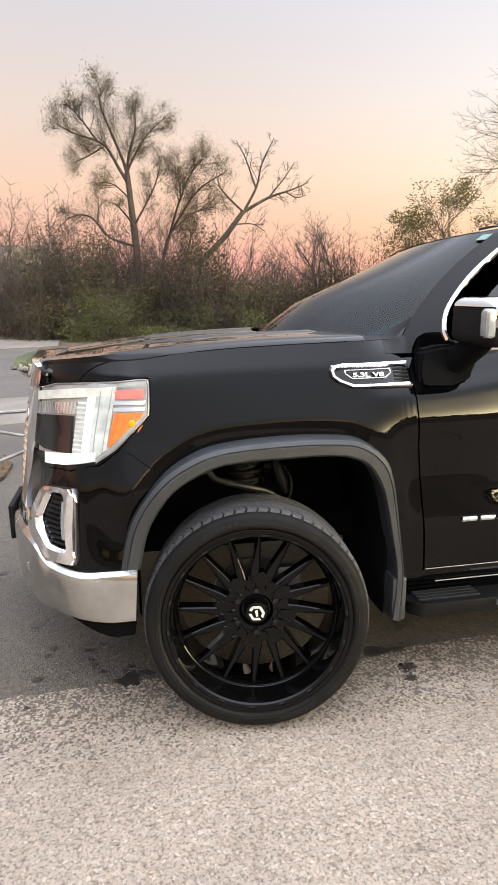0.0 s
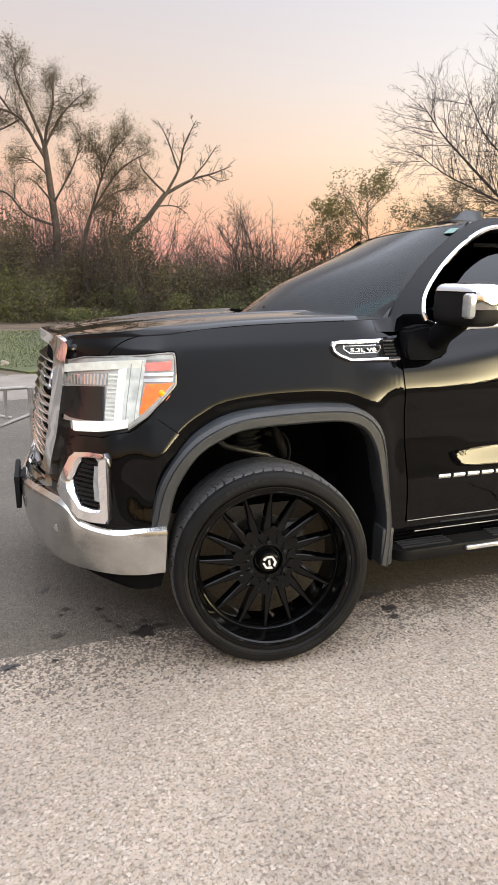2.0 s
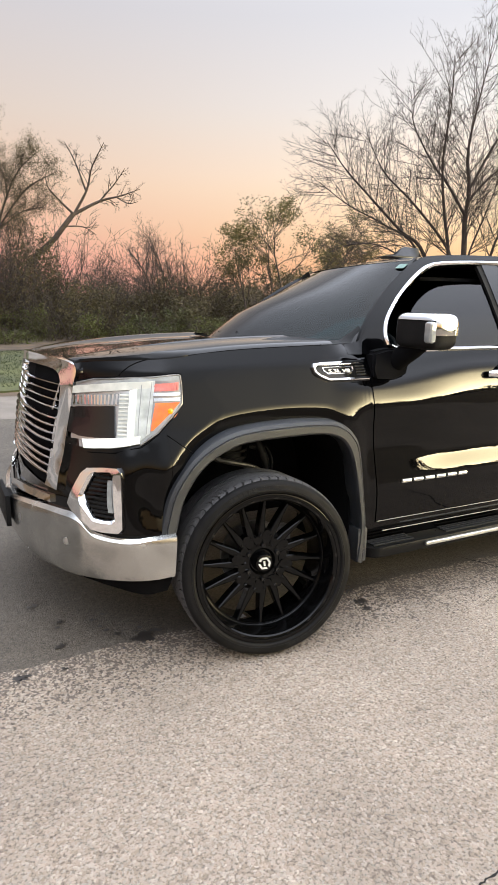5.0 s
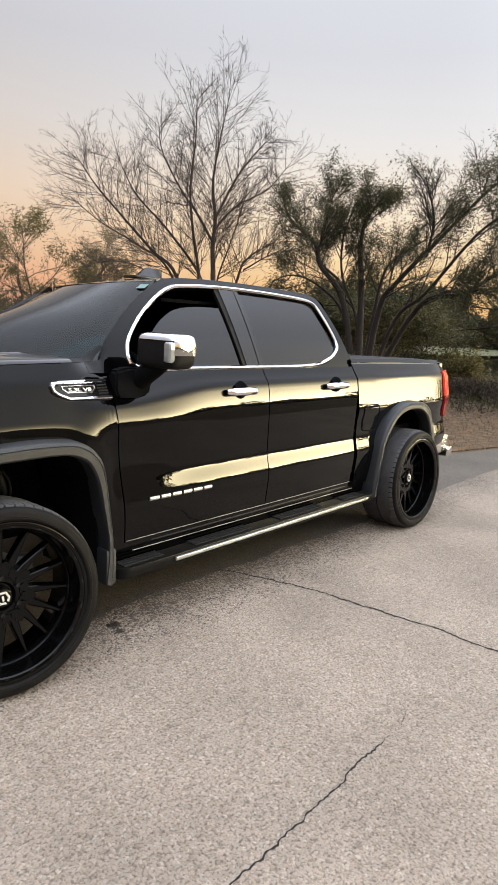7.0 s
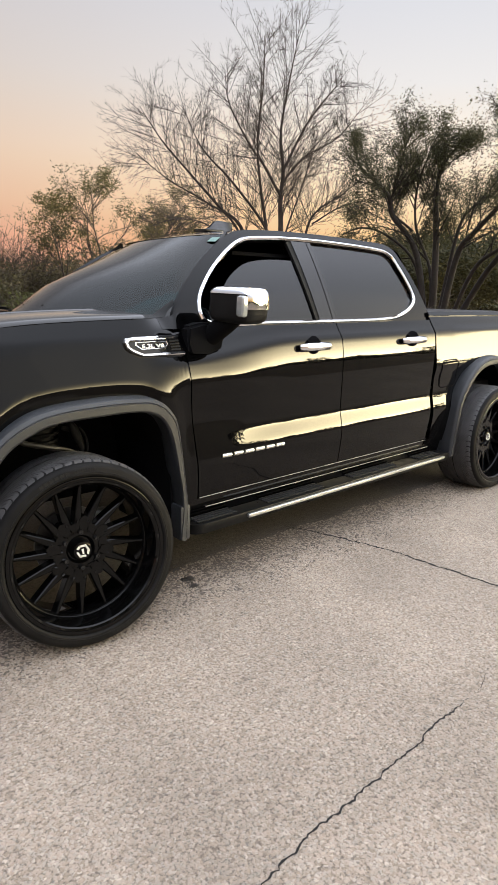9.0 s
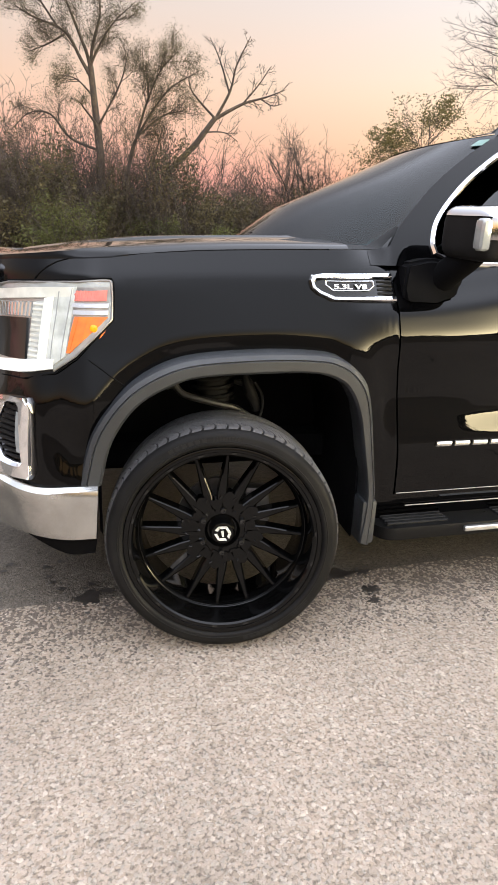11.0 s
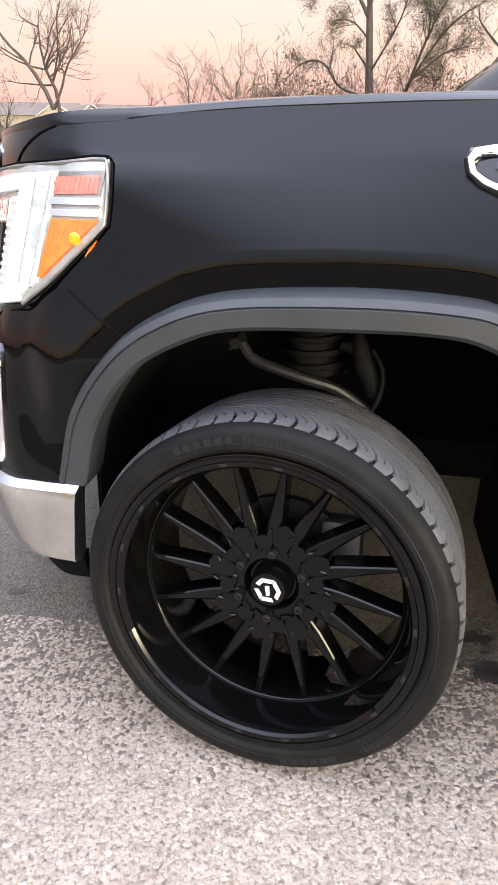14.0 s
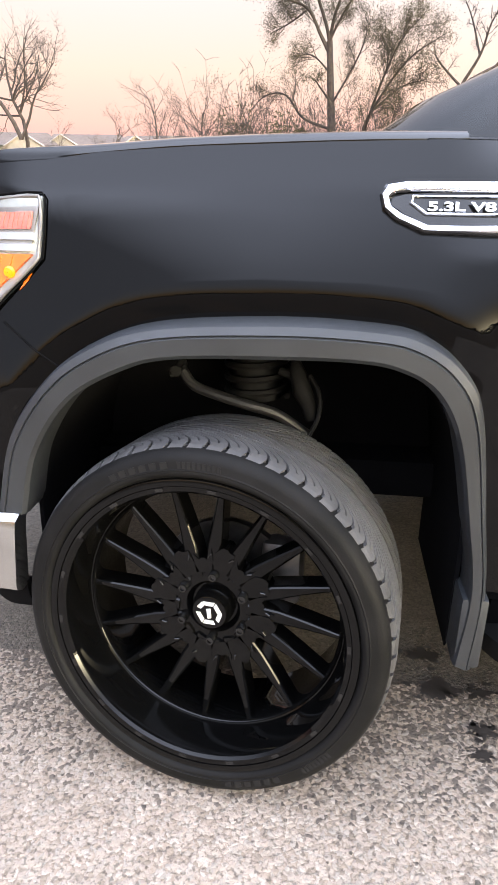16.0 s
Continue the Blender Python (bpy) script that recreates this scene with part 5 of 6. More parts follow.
# ---- ground ----
# last tuple: lost chips and the truck's painted-in contact shade, one dark band
LIGHT_LOT = paving_mat("worn_shaded_chip_asphalt", [(.19, .15, .113), (.27, .213, .163), (.285, .237, .187), (.31, .247, .193), (.255, .22, .178), (.37, .31, .25)], (.15, .117, .089), 96, .24, .9, (.11, .34, (.108, .088, .070)))
DARK_LOT = paving_mat("smooth_dark_asphalt", [(.066, .056, .043), (.082, .069, .053), (.094, .079, .061), (.118, .099, .077)], (.058, .049, .038), 120, .26, .8)
PALE = mat("pale_concrete", (.158, .136, .112), .85, var=.15, scale=2, bump=.2, bscale=60)
SOIL = mat("dry_grass_ground", (.10, .064, .036), .95, color2=(.04, .03, .018), scale=1.4, bump=.6, bscale=30, detail=10)


def ground_z(x, y):
    """Level round the truck, rising towards the houses, falling to the pond."""
    z = -.02
    z += 4.6 * max(0, min(1, (y - 24) / 46)) ** 1.1 * max(0, min(1, (2 - x + .1 * y) / 18))
    d = max(0, min(1, (x - 15) / 6)) * max(0, min(1, (22 + .2 * x - y) / 6))
    return z - .95 * d * d * (3 - 2 * d)


def ground():
    xs = np.concatenate([np.linspace(-900, -60, 10), np.linspace(-50, 60, 90), np.linspace(70, 900, 10)])
    ys = np.concatenate([np.linspace(-900, -50, 8), np.linspace(-40, 100, 90), np.linspace(110, 900, 8)])
    bm = bmesh.new()
    V = [[bm.verts.new((x, y, ground_z(x, y))) for y in ys] for x in xs]
    for i in range(len(xs) - 1):
        for j in range(len(ys) - 1):
            bm.faces.new((V[i][j], V[i + 1][j], V[i + 1][j + 1], V[i][j + 1]))
    return bm


tagged(part("ground", ground(), SOIL), "dry brown grass and bare soil", "ground", kind="structure")


def sheet(name, pts, z, material, label, drape=False):
    bm = bmesh.new()
    f = bm.faces.new([bm.verts.new((x, y, z + (ground_z(x, y) + .02 if drape else 0))) for x, y in pts])
    if f.normal.z < 0:
        f.normal_flip()
    bm.normal_update()
    r = bmesh.ops.extrude_face_region(bm, geom=[f])
    for v in r["geom"]:
        if isinstance(v, bmesh.types.BMVert):
            v.co.z -= .05
    bmesh.ops.recalc_face_normals(bm, faces=bm.faces)
    return tagged(part(name, bm, material), label, "pavement", kind="structure")


random.seed(4)
seam = [(x, .285 + .035 * math.sin(x * 1.3) * (.4 if x < 3 else 1) + random.uniform(-.008, .008) + (.03 if x > 4.5 else 0)
         + (.035 if .2 < x < 3.6 else .015) * (noise.noise(Vector((x * 2.2, 3, 1))) + .6 * noise.noise(Vector((x * 9, 1, 5))))) for x in np.arange(-28, 9.6, .045)]
sheet("pavement_light", [(-28, -4.6), (20, -5.2), (34, -4.6), (14, -1.2), (9.6, .3)] + seam[::-1], .0, LIGHT_LOT, "worn pale chip asphalt with cracks, darkened for shade along the truck")
sheet("pavement_dark", [(-28, .1), (9.4, .1), (9.3, .55), (8.4, .92), (7.3, 1.2), (5.5, 1.9), (4.2, 3.5), (3.0, 5.8), (-.9, 6.5), (-2.2, 6.2), (-28, 4.2)], -.004, DARK_LOT, "smooth dark asphalt stained with oil")
sheet("pavement_pale", [(-28, 4.15), (-2.2, 6.15), (-.9, 6.45), (.6, 6.3), (.6, 8.2), (-1.3, 8.7), (-3.0, 8.4), (-28, 6.4)], -.006, PALE, "pale concrete strip across the lot")
ROADGREY = paving_mat("grey_asphalt", [(.062, .053, .044), (.086, .074, .062), (.107, .092, .077), (.128, .111, .094)], (.056, .049, .042), 90, .25, .8)
sheet("road", [(-28, 6.35), (-3.0, 8.35), (-1.4, 8.6), (-1.95, 9.6), (-2.7, 11.6), (-3.1, 13.4), (-3.1, 16.3), (-3.2, 18.2), (-5.1, 17.8), (-28, 16.5)], -.005, ROADGREY, "grey asphalt drive leading off")
sheet("pavement_pale", [(-28, 16.4), (-5.1, 17.7), (-2.7, 18.7), (-2.9, 21.2), (-6.3, 22.9), (-28, 23.5)], .004, PALE, "pale concrete drive")
# cracks in the asphalt: narrow open seams with crumbled edges
CRACK = mat("crack_dirt", (.007, .006, .005), .95, var=.3, scale=30)


def crack(name, pts, width, seed):
    rnd = random.Random(seed)
    c = []
    for a, b in zip(pts, pts[1:]):
        n = max(2, int(math.dist(a, b) / .011))
        for k in range(n):
            t = k / n
            c.append((a[0] + (b[0] - a[0]) * t, a[1] + (b[1] - a[1]) * t))
    bm = bmesh.new()
    prev, wob = None, 0.0
    for i, (x, y) in enumerate(c[:-1]):
        dx, dy = c[i + 1][0] - x, c[i + 1][1] - y
        l = math.hypot(dx, dy)
        nx, ny = -dy / l, dx / l
        wob = .88 * wob + rnd.gauss(0, .0036)
        w = width * rnd.uniform(.4, 1.3) * min(1, (i + 2) / 14, (len(c) - i) / 14)
        row = [bm.verts.new((x + nx * (wob + s * w), y + ny * (wob + s * w), .0012)) for s in (-.5, .5)]
        if prev:
            bm.faces.new((prev[0], prev[1], row[1], row[0]))
        prev = row
    tagged(part(name, bm, CRACK), "thin dark crack across the asphalt", "crack", kind="structure")


crack("pavement_crack", [(1.70, .36), (1.76, .23), (1.84, .02), (1.92, -.19), (1.97, -.48), (2.0, -.72), (2.06, -1.14), (2.05, -1.34), (2.07, -1.56), (2.1, -1.76), (2.13, -2.3), (2.1, -3.2)], .016, 1)
crack("pavement_crack", [(-1.6, -1.60), (-.8, -1.51), (-.19, -1.46), (.02, -1.45), (.18, -1.44), (.39, -1.44), (.60, -1.43), (.72, -1.42), (.83, -1.42), (1.02, -1.42)], .007, 2)
crack("pavement_crack", [(1.02, -1.42), (1.12, -1.41), (1.24, -1.37)], .004, 5)
crack("pavement_crack", [(1.15, .05), (1.45, .0), (1.75, .03)], .004, 4)

# oil and water spots
WET = mat("wet_stain", (.03, .026, .023), .4, var=.2, scale=20)


def stain(x, y, r, seed, z=.0014):
    rnd = random.Random(seed)
    bm = bmesh.new()
    blobs = [(x, y, r)] + [(x + rnd.gauss(0, r * 1.1), y + rnd.gauss(0, r * .8), r * rnd.uniform(.08, .3)) for _ in range(9)]
    for q, (bx, by, br) in enumerate(blobs):
        n = 40 if q == 0 else 9
        c = bm.verts.new((bx, by, z))
        ring = []
        for k in range(n):
            a = 2 * math.pi * k / n
            d = Vector((math.cos(a), math.sin(a), seed * 3.1 + q))
            e = br * (.72 + .75 * noise.noise(d * 1.4) + .4 * noise.noise(d * 5) + rnd.uniform(-.1, .1))
            ring.append(bm.verts.new((bx + max(.2 * br, e) * math.cos(a) * 1.2, by + max(.2 * br, e) * math.sin(a) * .85, z)))
        for k in range(n):
            bm.faces.new((c, ring[k], ring[(k + 1) % n]))
    tagged(part("oil_stain", bm, WET), "dark wet oil spot on the asphalt", "stain", kind="structure")


for k, (x, y, r) in enumerate([(-.50, .29, .06), (-.44, .33, .03), (-.70, .57, .018), (-.68, .49, .016), (-.66, .44, .018), (-.64, .61, .014), (-.62, .38, .02), (-.90, .38, .026), (-.88, .57, .014), (-.92, .18, .018), (-1.10, .19, .035), (.58, .42, .05), (.62, .28, .06), (.72, .28, .03), (.71, .14, .045), (.82, .47, .03), (.69, .06, .03), (-1.31, 1.44, .03), (-1.26, 1.53, .025), (-.95, .86, .03), (-.86, .62, .018)]):
    stain(x, y, r, k)

# broken edge of the dark layer: loose tar crumbs on the pale asphalt
rt = random.Random(8)
bm = bmesh.new()
for _ in range(500):
    x = rt.choice((rt.uniform(-2.2, 3.2), rt.uniform(.2, 1.9)))
    y = .27 - abs(rt.gauss(0, .13 if x < .2 or x > 1.9 else .24))
    r = rt.uniform(.002, .007)
    ring = [bm.verts.new((x + r * rt.uniform(.6, 1.2) * math.cos(a), y + r * rt.uniform(.6, 1.2) * math.sin(a), .0025)) for a in (0, 1.2, 2.4, 3.7, 5.0)]
    top = bm.verts.new((x, y, .0025 + r * .45))
    for k in range(5):
        bm.faces.new((ring[k], ring[(k + 1) % 5], top))
tagged(part("tar_crumbs", bm, DARK_LOT), "loose dark asphalt crumbs along the patch edge", "crumbs", kind="stuff")

# ---- plants ----
BARK = mat("grey_brown_bark", (.082, .061, .047), .95, color2=(.045, .034, .027), scale=6, bump=.6, bscale=40)
MIDBARK = mat("brown_bark", (.07, .052, .042), .95, color2=(.04, .03, .025), scale=6, bump=.6, bscale=40)
DARKBARK = mat("dark_bark", (.027, .020, .016), .95, color2=(.016, .013, .010), scale=6, bump=.6, bscale=40)
LEAF_OLIVE = leaf_mat("olive_leaves", (.15, .125, .055), (.085, .072, .035))
LEAF_DARK = leaf_mat("dark_green_leaves", (.125, .118, .05), (.07, .07, .03))
LEAF_BROWN = leaf_mat("dry_brown_leaves", (.22, .155, .085), (.12, .09, .052))
LEAF_GOLD = leaf_mat("yellow_green_leaves", (.20, .165, .05), (.11, .098, .036))
GRASS_GREEN = mat("green_grass_blades", (.034, .042, .013), .9, color2=(.024, .028, .010), scale=.7, random_tint=.4)


class Plant:
    """Collects tapered twigs and leaves, and turns them into meshes."""

    def __init__(self, seed):
        self.rnd = random.Random(seed)
        self.v, self.f, self.tips = [], [], []
        self.lv, self.lf = [], []
        self.bv, self.bf = [], []

    def limb(self, pts, r0, r1, sides, branch=False):
        V, F = (self.bv, self.bf) if branch else (self.v, self.f)
        base = len(V)
        n = len(pts)
        for i, p in enumerate(pts):
            d = (pts[min(i + 1, n - 1)] - pts[max(i - 1, 0)]).normalized()
            a = d.cross(Vector((.31, .77, .55))).normalized()
            b = d.cross(a)
            r = r0 + (r1 - r0) * i / (n - 1)
            for k in range(sides):
                t = 2 * math.pi * k / sides
                V.append(p + (a * math.cos(t) + b * math.sin(t)) * r)
        for i in range(n - 1):
            for k in range(sides):
                q = base + i * sides
                F.append((q + k, q + (k + 1) % sides, q + sides + (k + 1) % sides, q + sides + k))

    def grow(self, p, d, length, r, level, top, spec):
        R = self.rnd
        n = 7 if level == 0 else (5 if level == 1 else 4)
        pts = [p.copy()]
        d = d.normalized()
        for i in range(n):
            d = (d + Vector((R.gauss(0, 1), R.gauss(0, 1), R.gauss(0, .7))) * spec["wander"] + Vector((0, 0, spec["lift"]))).normalized()
            pts.append(pts[-1] + d * (length / n))
        end = r * (.22 if level == 0 else .35)
        self.limb(pts, r, end, 7 if level == 0 else (5 if level == 1 else 3), level > 0)
        if level >= top - 1:
            self.tips += pts[1:]
        if level >= top:
            return
        for k in range(spec["kids"][level]):
            t = R.uniform(spec["from"][level], 1.0)
            i = min(n - 1, int(t * n))
            q = pts[i].lerp(pts[i + 1], t * n - i)
            axis = (pts[i + 1] - pts[i]).normalized()
            out = axis.cross(Vector((R.gauss(0, 1), R.gauss(0, 1), R.gauss(0, 1)))).normalized()
            ang = radians(R.uniform(*spec["angle"]))
            nd = axis * math.cos(ang) + out * math.sin(ang)
            self.grow(q, nd, length * R.uniform(*spec["short"]) * (1 - .35 * t), max(.004, r * (1 - .5 * t) * spec["thin"]), level + 1, top, spec)

    def leaf(self, p, size):
        R = self.rnd
        a = Vector((R.gauss(0, 1), R.gauss(0, 1), R.gauss(0, .6))).normalized()
        b = a.cross(Vector((R.gauss(0, 1), R.gauss(0, 1), R.gauss(0, 1)))).normalized()
        s = size * R.uniform(.6, 1.3)
        i = len(self.lv)
        self.lv += [p - a * s, p + b * s * .8, p + a * s]
        self.lf.append((i, i + 1, i + 2))

    def leaves(self, count, size, spread, keep=None):
        R = self.rnd
        tips = [t for t in self.tips if keep is None or keep(t)]
        for _ in range(count if tips else 0):
            t = R.choice(tips)
            self.leaf(t + Vector((R.gauss(0, spread), R.gauss(0, spread), R.gauss(0, spread))), size)

    def build(self, name, bark, leafmat, label, category, group="", kind=""):
        ob = thing(name, label, category, group)
        if kind:
            ob["kind"] = kind
        for nm, v, f, m in (("trunk", self.v, self.f, bark), ("bare_crown", self.bv, self.bf, bark), ("crown", self.lv, self.lf, leafmat)):
            if f:
                me = bpy.data.meshes.new(nm)
                me.from_pydata([tuple(q) for q in v], [], f)
                me.materials.append(m)
                for pl in me.polygons:
                    pl.use_smooth = nm != "crown"
                o = new(nm, me)
                if nm != "trunk":
                    o["kind"] = "stuff"
                o.parent = ob
        return ob


def at(az, dist, z=None, eye=(-.6, -2.3)):
    """A place by its bearing from the camera's first stand (degrees from +y towards +x) and distance."""
    x, y = eye[0] + dist * math.sin(radians(az)), eye[1] + dist * math.cos(radians(az))
    return Vector((x, y, ground_z(x, y) - .05 if z is None else z))



SPEC = dict(wander=.16, lift=.05, kids=[10, 8, 6, 4], angle=(25, 65), short=(.42, .68), thin=.5)
SPEC["from"] = [.35, .25, .2, .2]

def bent_limb(P, pts, r0, r1, first, count, length, spec, up=.3, twig=.022):
    """A limb through the points, with side branches from its outer part."""
    R = P.rnd
    c = [Vector(v) for v in refine(pts, 5)]
    P.limb(c, r0, r1, 7)
    for k in range(count):
        t = first + (1 - first) * (k + R.random()) / count
        i = min(len(c) - 2, int(t * (len(c) - 1)))
        d = (c[i + 1] - c[i]).normalized()
        out = d.cross(Vector((R.gauss(0, 1), R.gauss(0, 1), R.gauss(0, 1)))).normalized()
        P.grow(c[i], d * .9 + out + Vector((0, 0, up)), length * R.uniform(.45, 1.15) * (1.15 - .45 * t), twig * (1 - .4 * t), 1, 3, spec)


def upright(pts, y, depth, rnd):
    """Limb points (x, z) in the vertical plane at y, drifting off it by depth."""
    d = rnd.uniform(-1, 1) * depth
    return [(x, y + d * k / max(1, len(pts) - 1), z) for k, (x, z) in enumerate(pts)]


# tall half-bare tree behind the hood
P = Plant(11)
TALL = dict(wander=.13, lift=.03, kids=[0, 8, 5], angle=(28, 68), short=(.4, .66), thin=.5)
TALL["from"] = [.3, .2, .15]
P.limb([Vector((x, 23.2, z)) for x, z in ((-.15, -.1), (-.05, 1.6), (.0, 3.17), (-.09, 4.33), (-.21, 5.93))], .19, .10, 9)
for pts, r, first, n, l in (([(-.21, 5.6), (-.51, 6.09), (-1.0, 6.86), (-2.0, 7.2), (-2.6, 7.5)], .075, .3, 20, .8), ([(-1.0, 6.8), (-1.6, 6.55), (-2.3, 6.35)], .035, .3, 9, .6), ([(-1.2, 6.95), (-1.8, 7.8), (-2.3, 8.3)], .04, .25, 11, .65),
                            ([(-.21, 5.9), (-.36, 6.4), (-.8, 7.47), (-1.02, 8.1), (-.95, 8.6)], .07, .35, 16, .75), ([(-.2, 5.9), (-.1, 6.56), (.19, 7.49), (.1, 8.3)], .07, .3, 16, .75),
                            ([(-.2, 5.7), (-.12, 6.09), (.51, 7.11), (1.38, 7.9)], .06, .35, 15, .7), ([(-.05, 4.1), (.13, 4.33), (.78, 5.46), (1.07, 6.42)], .05, .4, 12, .6), ([(-.1, 4.0), (-.13, 4.16), (-.5, 4.6), (-.62, 4.75)], .06, .8, 3, .5),
                            ([(-.05, 3.3), (-1.01, 3.67), (-1.64, 4.4), (-2.39, 4.4), (-3.02, 3.84)], .05, .3, 16, .8), ([(-.15, 5.0), (-.7, 5.5), (-1.3, 5.6)], .035, .4, 8, .6)):
    bent_limb(P, upright(pts, 23.2, 1.0, P.rnd), r, .012, first, n, l * 1.4, TALL, .3, .018)
P.leaves(34000, .025, .13, keep=lambda t: t.z > 4.4)
P.build("tree", BARK, LEAF_OLIVE, "tall half-bare tree with sparse olive leaves", "tree")

# leaning dead tree
P = Plant(5)
DEAD = dict(wander=.17, lift=.02, kids=[0, 6, 4], angle=(25, 65), short=(.35, .6), thin=.5)
DEAD["from"] = [.25, .2, .2]
P.limb([Vector((x, 24.0, z)) for x, z in ((1.6, -.1), (2.06, 1.62), (2.54, 2.78), (3.54, 3.74), (4.26, 4.66))], .15, .095, 8)
for pts, r, n, l in (([(4.26, 4.66), (5.34, 5.24), (6.24, 5.53), (7.06, 5.86)], .075, 13, .55), ([(4.35, 4.75), (4.8, 5.6), (4.98, 6.42), (5.42, 7.3)], .06, 13, .55), ([(4.8, 5.6), (4.45, 6.65), (4.1, 7.36)], .04, 9, .45), ([(4.26, 4.7), (3.82, 5.1), (3.38, 5.58), (3.3, 6.0)], .05, 8, .45),
                     ([(6.0, 5.45), (6.4, 5.2), (6.7, 5.25)], .025, 4, .5), ([(3.9, 4.2), (4.7, 4.25), (5.3, 4.0)], .03, 6, .6), ([(5.3, 5.2), (5.9, 5.9), (6.3, 6.5)], .035, 7, .45)):
    bent_limb(P, upright(pts, 24.0, .7, P.rnd), r, .012, .3, n, l * 1.4, DEAD, .1, .018)
P.build("tree", BARK, LEAF_BROWN, "leaning dead tree with bare grey limbs", "tree")

# leafy middle tree between them
P = Plant(8)
for pts, r, n in (([(.7, -.1), (.81, 1.63), (1.04, 3.17), (1.42, 4.0), (2.33, 5.23), (3.4, 5.9)], .09, 22), ([(1.0, 2.9), (1.23, 3.67), (1.62, 4.82), (2.08, 5.8), (2.7, 6.44)], .06, 20), ([(1.3, 3.8), (2.2, 4.5), (3.0, 4.7)], .04, 10), ([(1.7, 4.9), (1.7, 5.6), (1.5, 6.1)], .035, 9), ([(.9, -.1), (1.5, 1.8), (1.9, 3.2), (2.2, 4.2)], .05, 10)):
    bent_limb(P, upright(pts, 22.8, .9, P.rnd), r, .012, .42, n, 1.0, TALL, .3, .018)
P.leaves(24000, .025, .14, keep=lambda t: t.z > 3.2)
P.build("tree", BARK, LEAF_OLIVE, "slender tree with fading olive leaves", "tree")

# small bare trees along the thicket
for k, (az, d, h) in enumerate([(-9.5, 27, 4.2), (-5, 28, 4.4), (17, 27, 4.3), (19.5, 28, 4.4), (13, 30, 3.2), (-13.2, 40, 6.5), (-17.5, 43, 5.0), (-9.5, 36, 5.2), (-27.5, 42, 5.0), (-21.5, 50, 4.6), (-7, 29, 4.2), (-11.5, 33, 4.5), (22, 27, 3.6), (10.5, 29, 3.4), (-2.5, 28, 4.0), (35, 27, 3.4)]):
    P = Plant(40 + k)
    b = at(az, d)
    sp3 = dict(wander=.2, lift=.06, kids=[9, 7, 5], angle=(25, 60), short=(.4, .65), thin=.45)
    sp3["from"] = [.2, .2, .15]
    for q in range(3 if d < 33 else 1):
        P.grow(b, Vector((P.rnd.uniform(-.5, .5), 0, 1)), h * P.rnd.uniform(.7, 1), .04 + h * .006, 0, 3, sp3)
    if k in (0, 1, 7, 10):
        P.leaves(2500, .024, .15)
    P.build("tree", BARK, LEAF_BROWN, "small bare tree in the thicket" if d < 33 else "bare young tree on the slope", "tree", "bare thicket trees")

# tall tree by the houses
P = Plant(91)
b = at(-23.5, 38)
P.grow(b, Vector((0, 0, 1)), 7.0, .16, 0, 3, SPEC)
P.grow(b + Vector((0, 0, 3)), Vector((-.3, 0, 1)), 6.0, .12, 0, 3, SPEC)
P.grow(b + Vector((0, 0, 3)), Vector((.7, 0, 1)), 4.0, .08, 0, 3, SPEC)
P.leaves(500, .05, .2)
P.build("tree", BARK, LEAF_BROWN, "tall bare tree on the grassy slope", "tree")

# yellow-green tree
P = Plant(21)
for dx, l in ((-1.5, 3.4), (-.6, 3.9), (.1, 4.5), (.7, 4.0), (1.5, 4.2), (2.0, 3.6)):
    P.grow(at(29.0, 25) + Vector((dx, 0, 0)), Vector((dx * .16, 0, 1)), l * 1.05, .05, 0, 3, SPEC)
P.leaves(20000, .046, .09, keep=lambda t: noise.noise(t * 1.1 + Vector((7, 0, 0))) > .06)
P.build("tree", BARK, LEAF_GOLD, "clump of slim trees with yellow-green leaves", "tree")

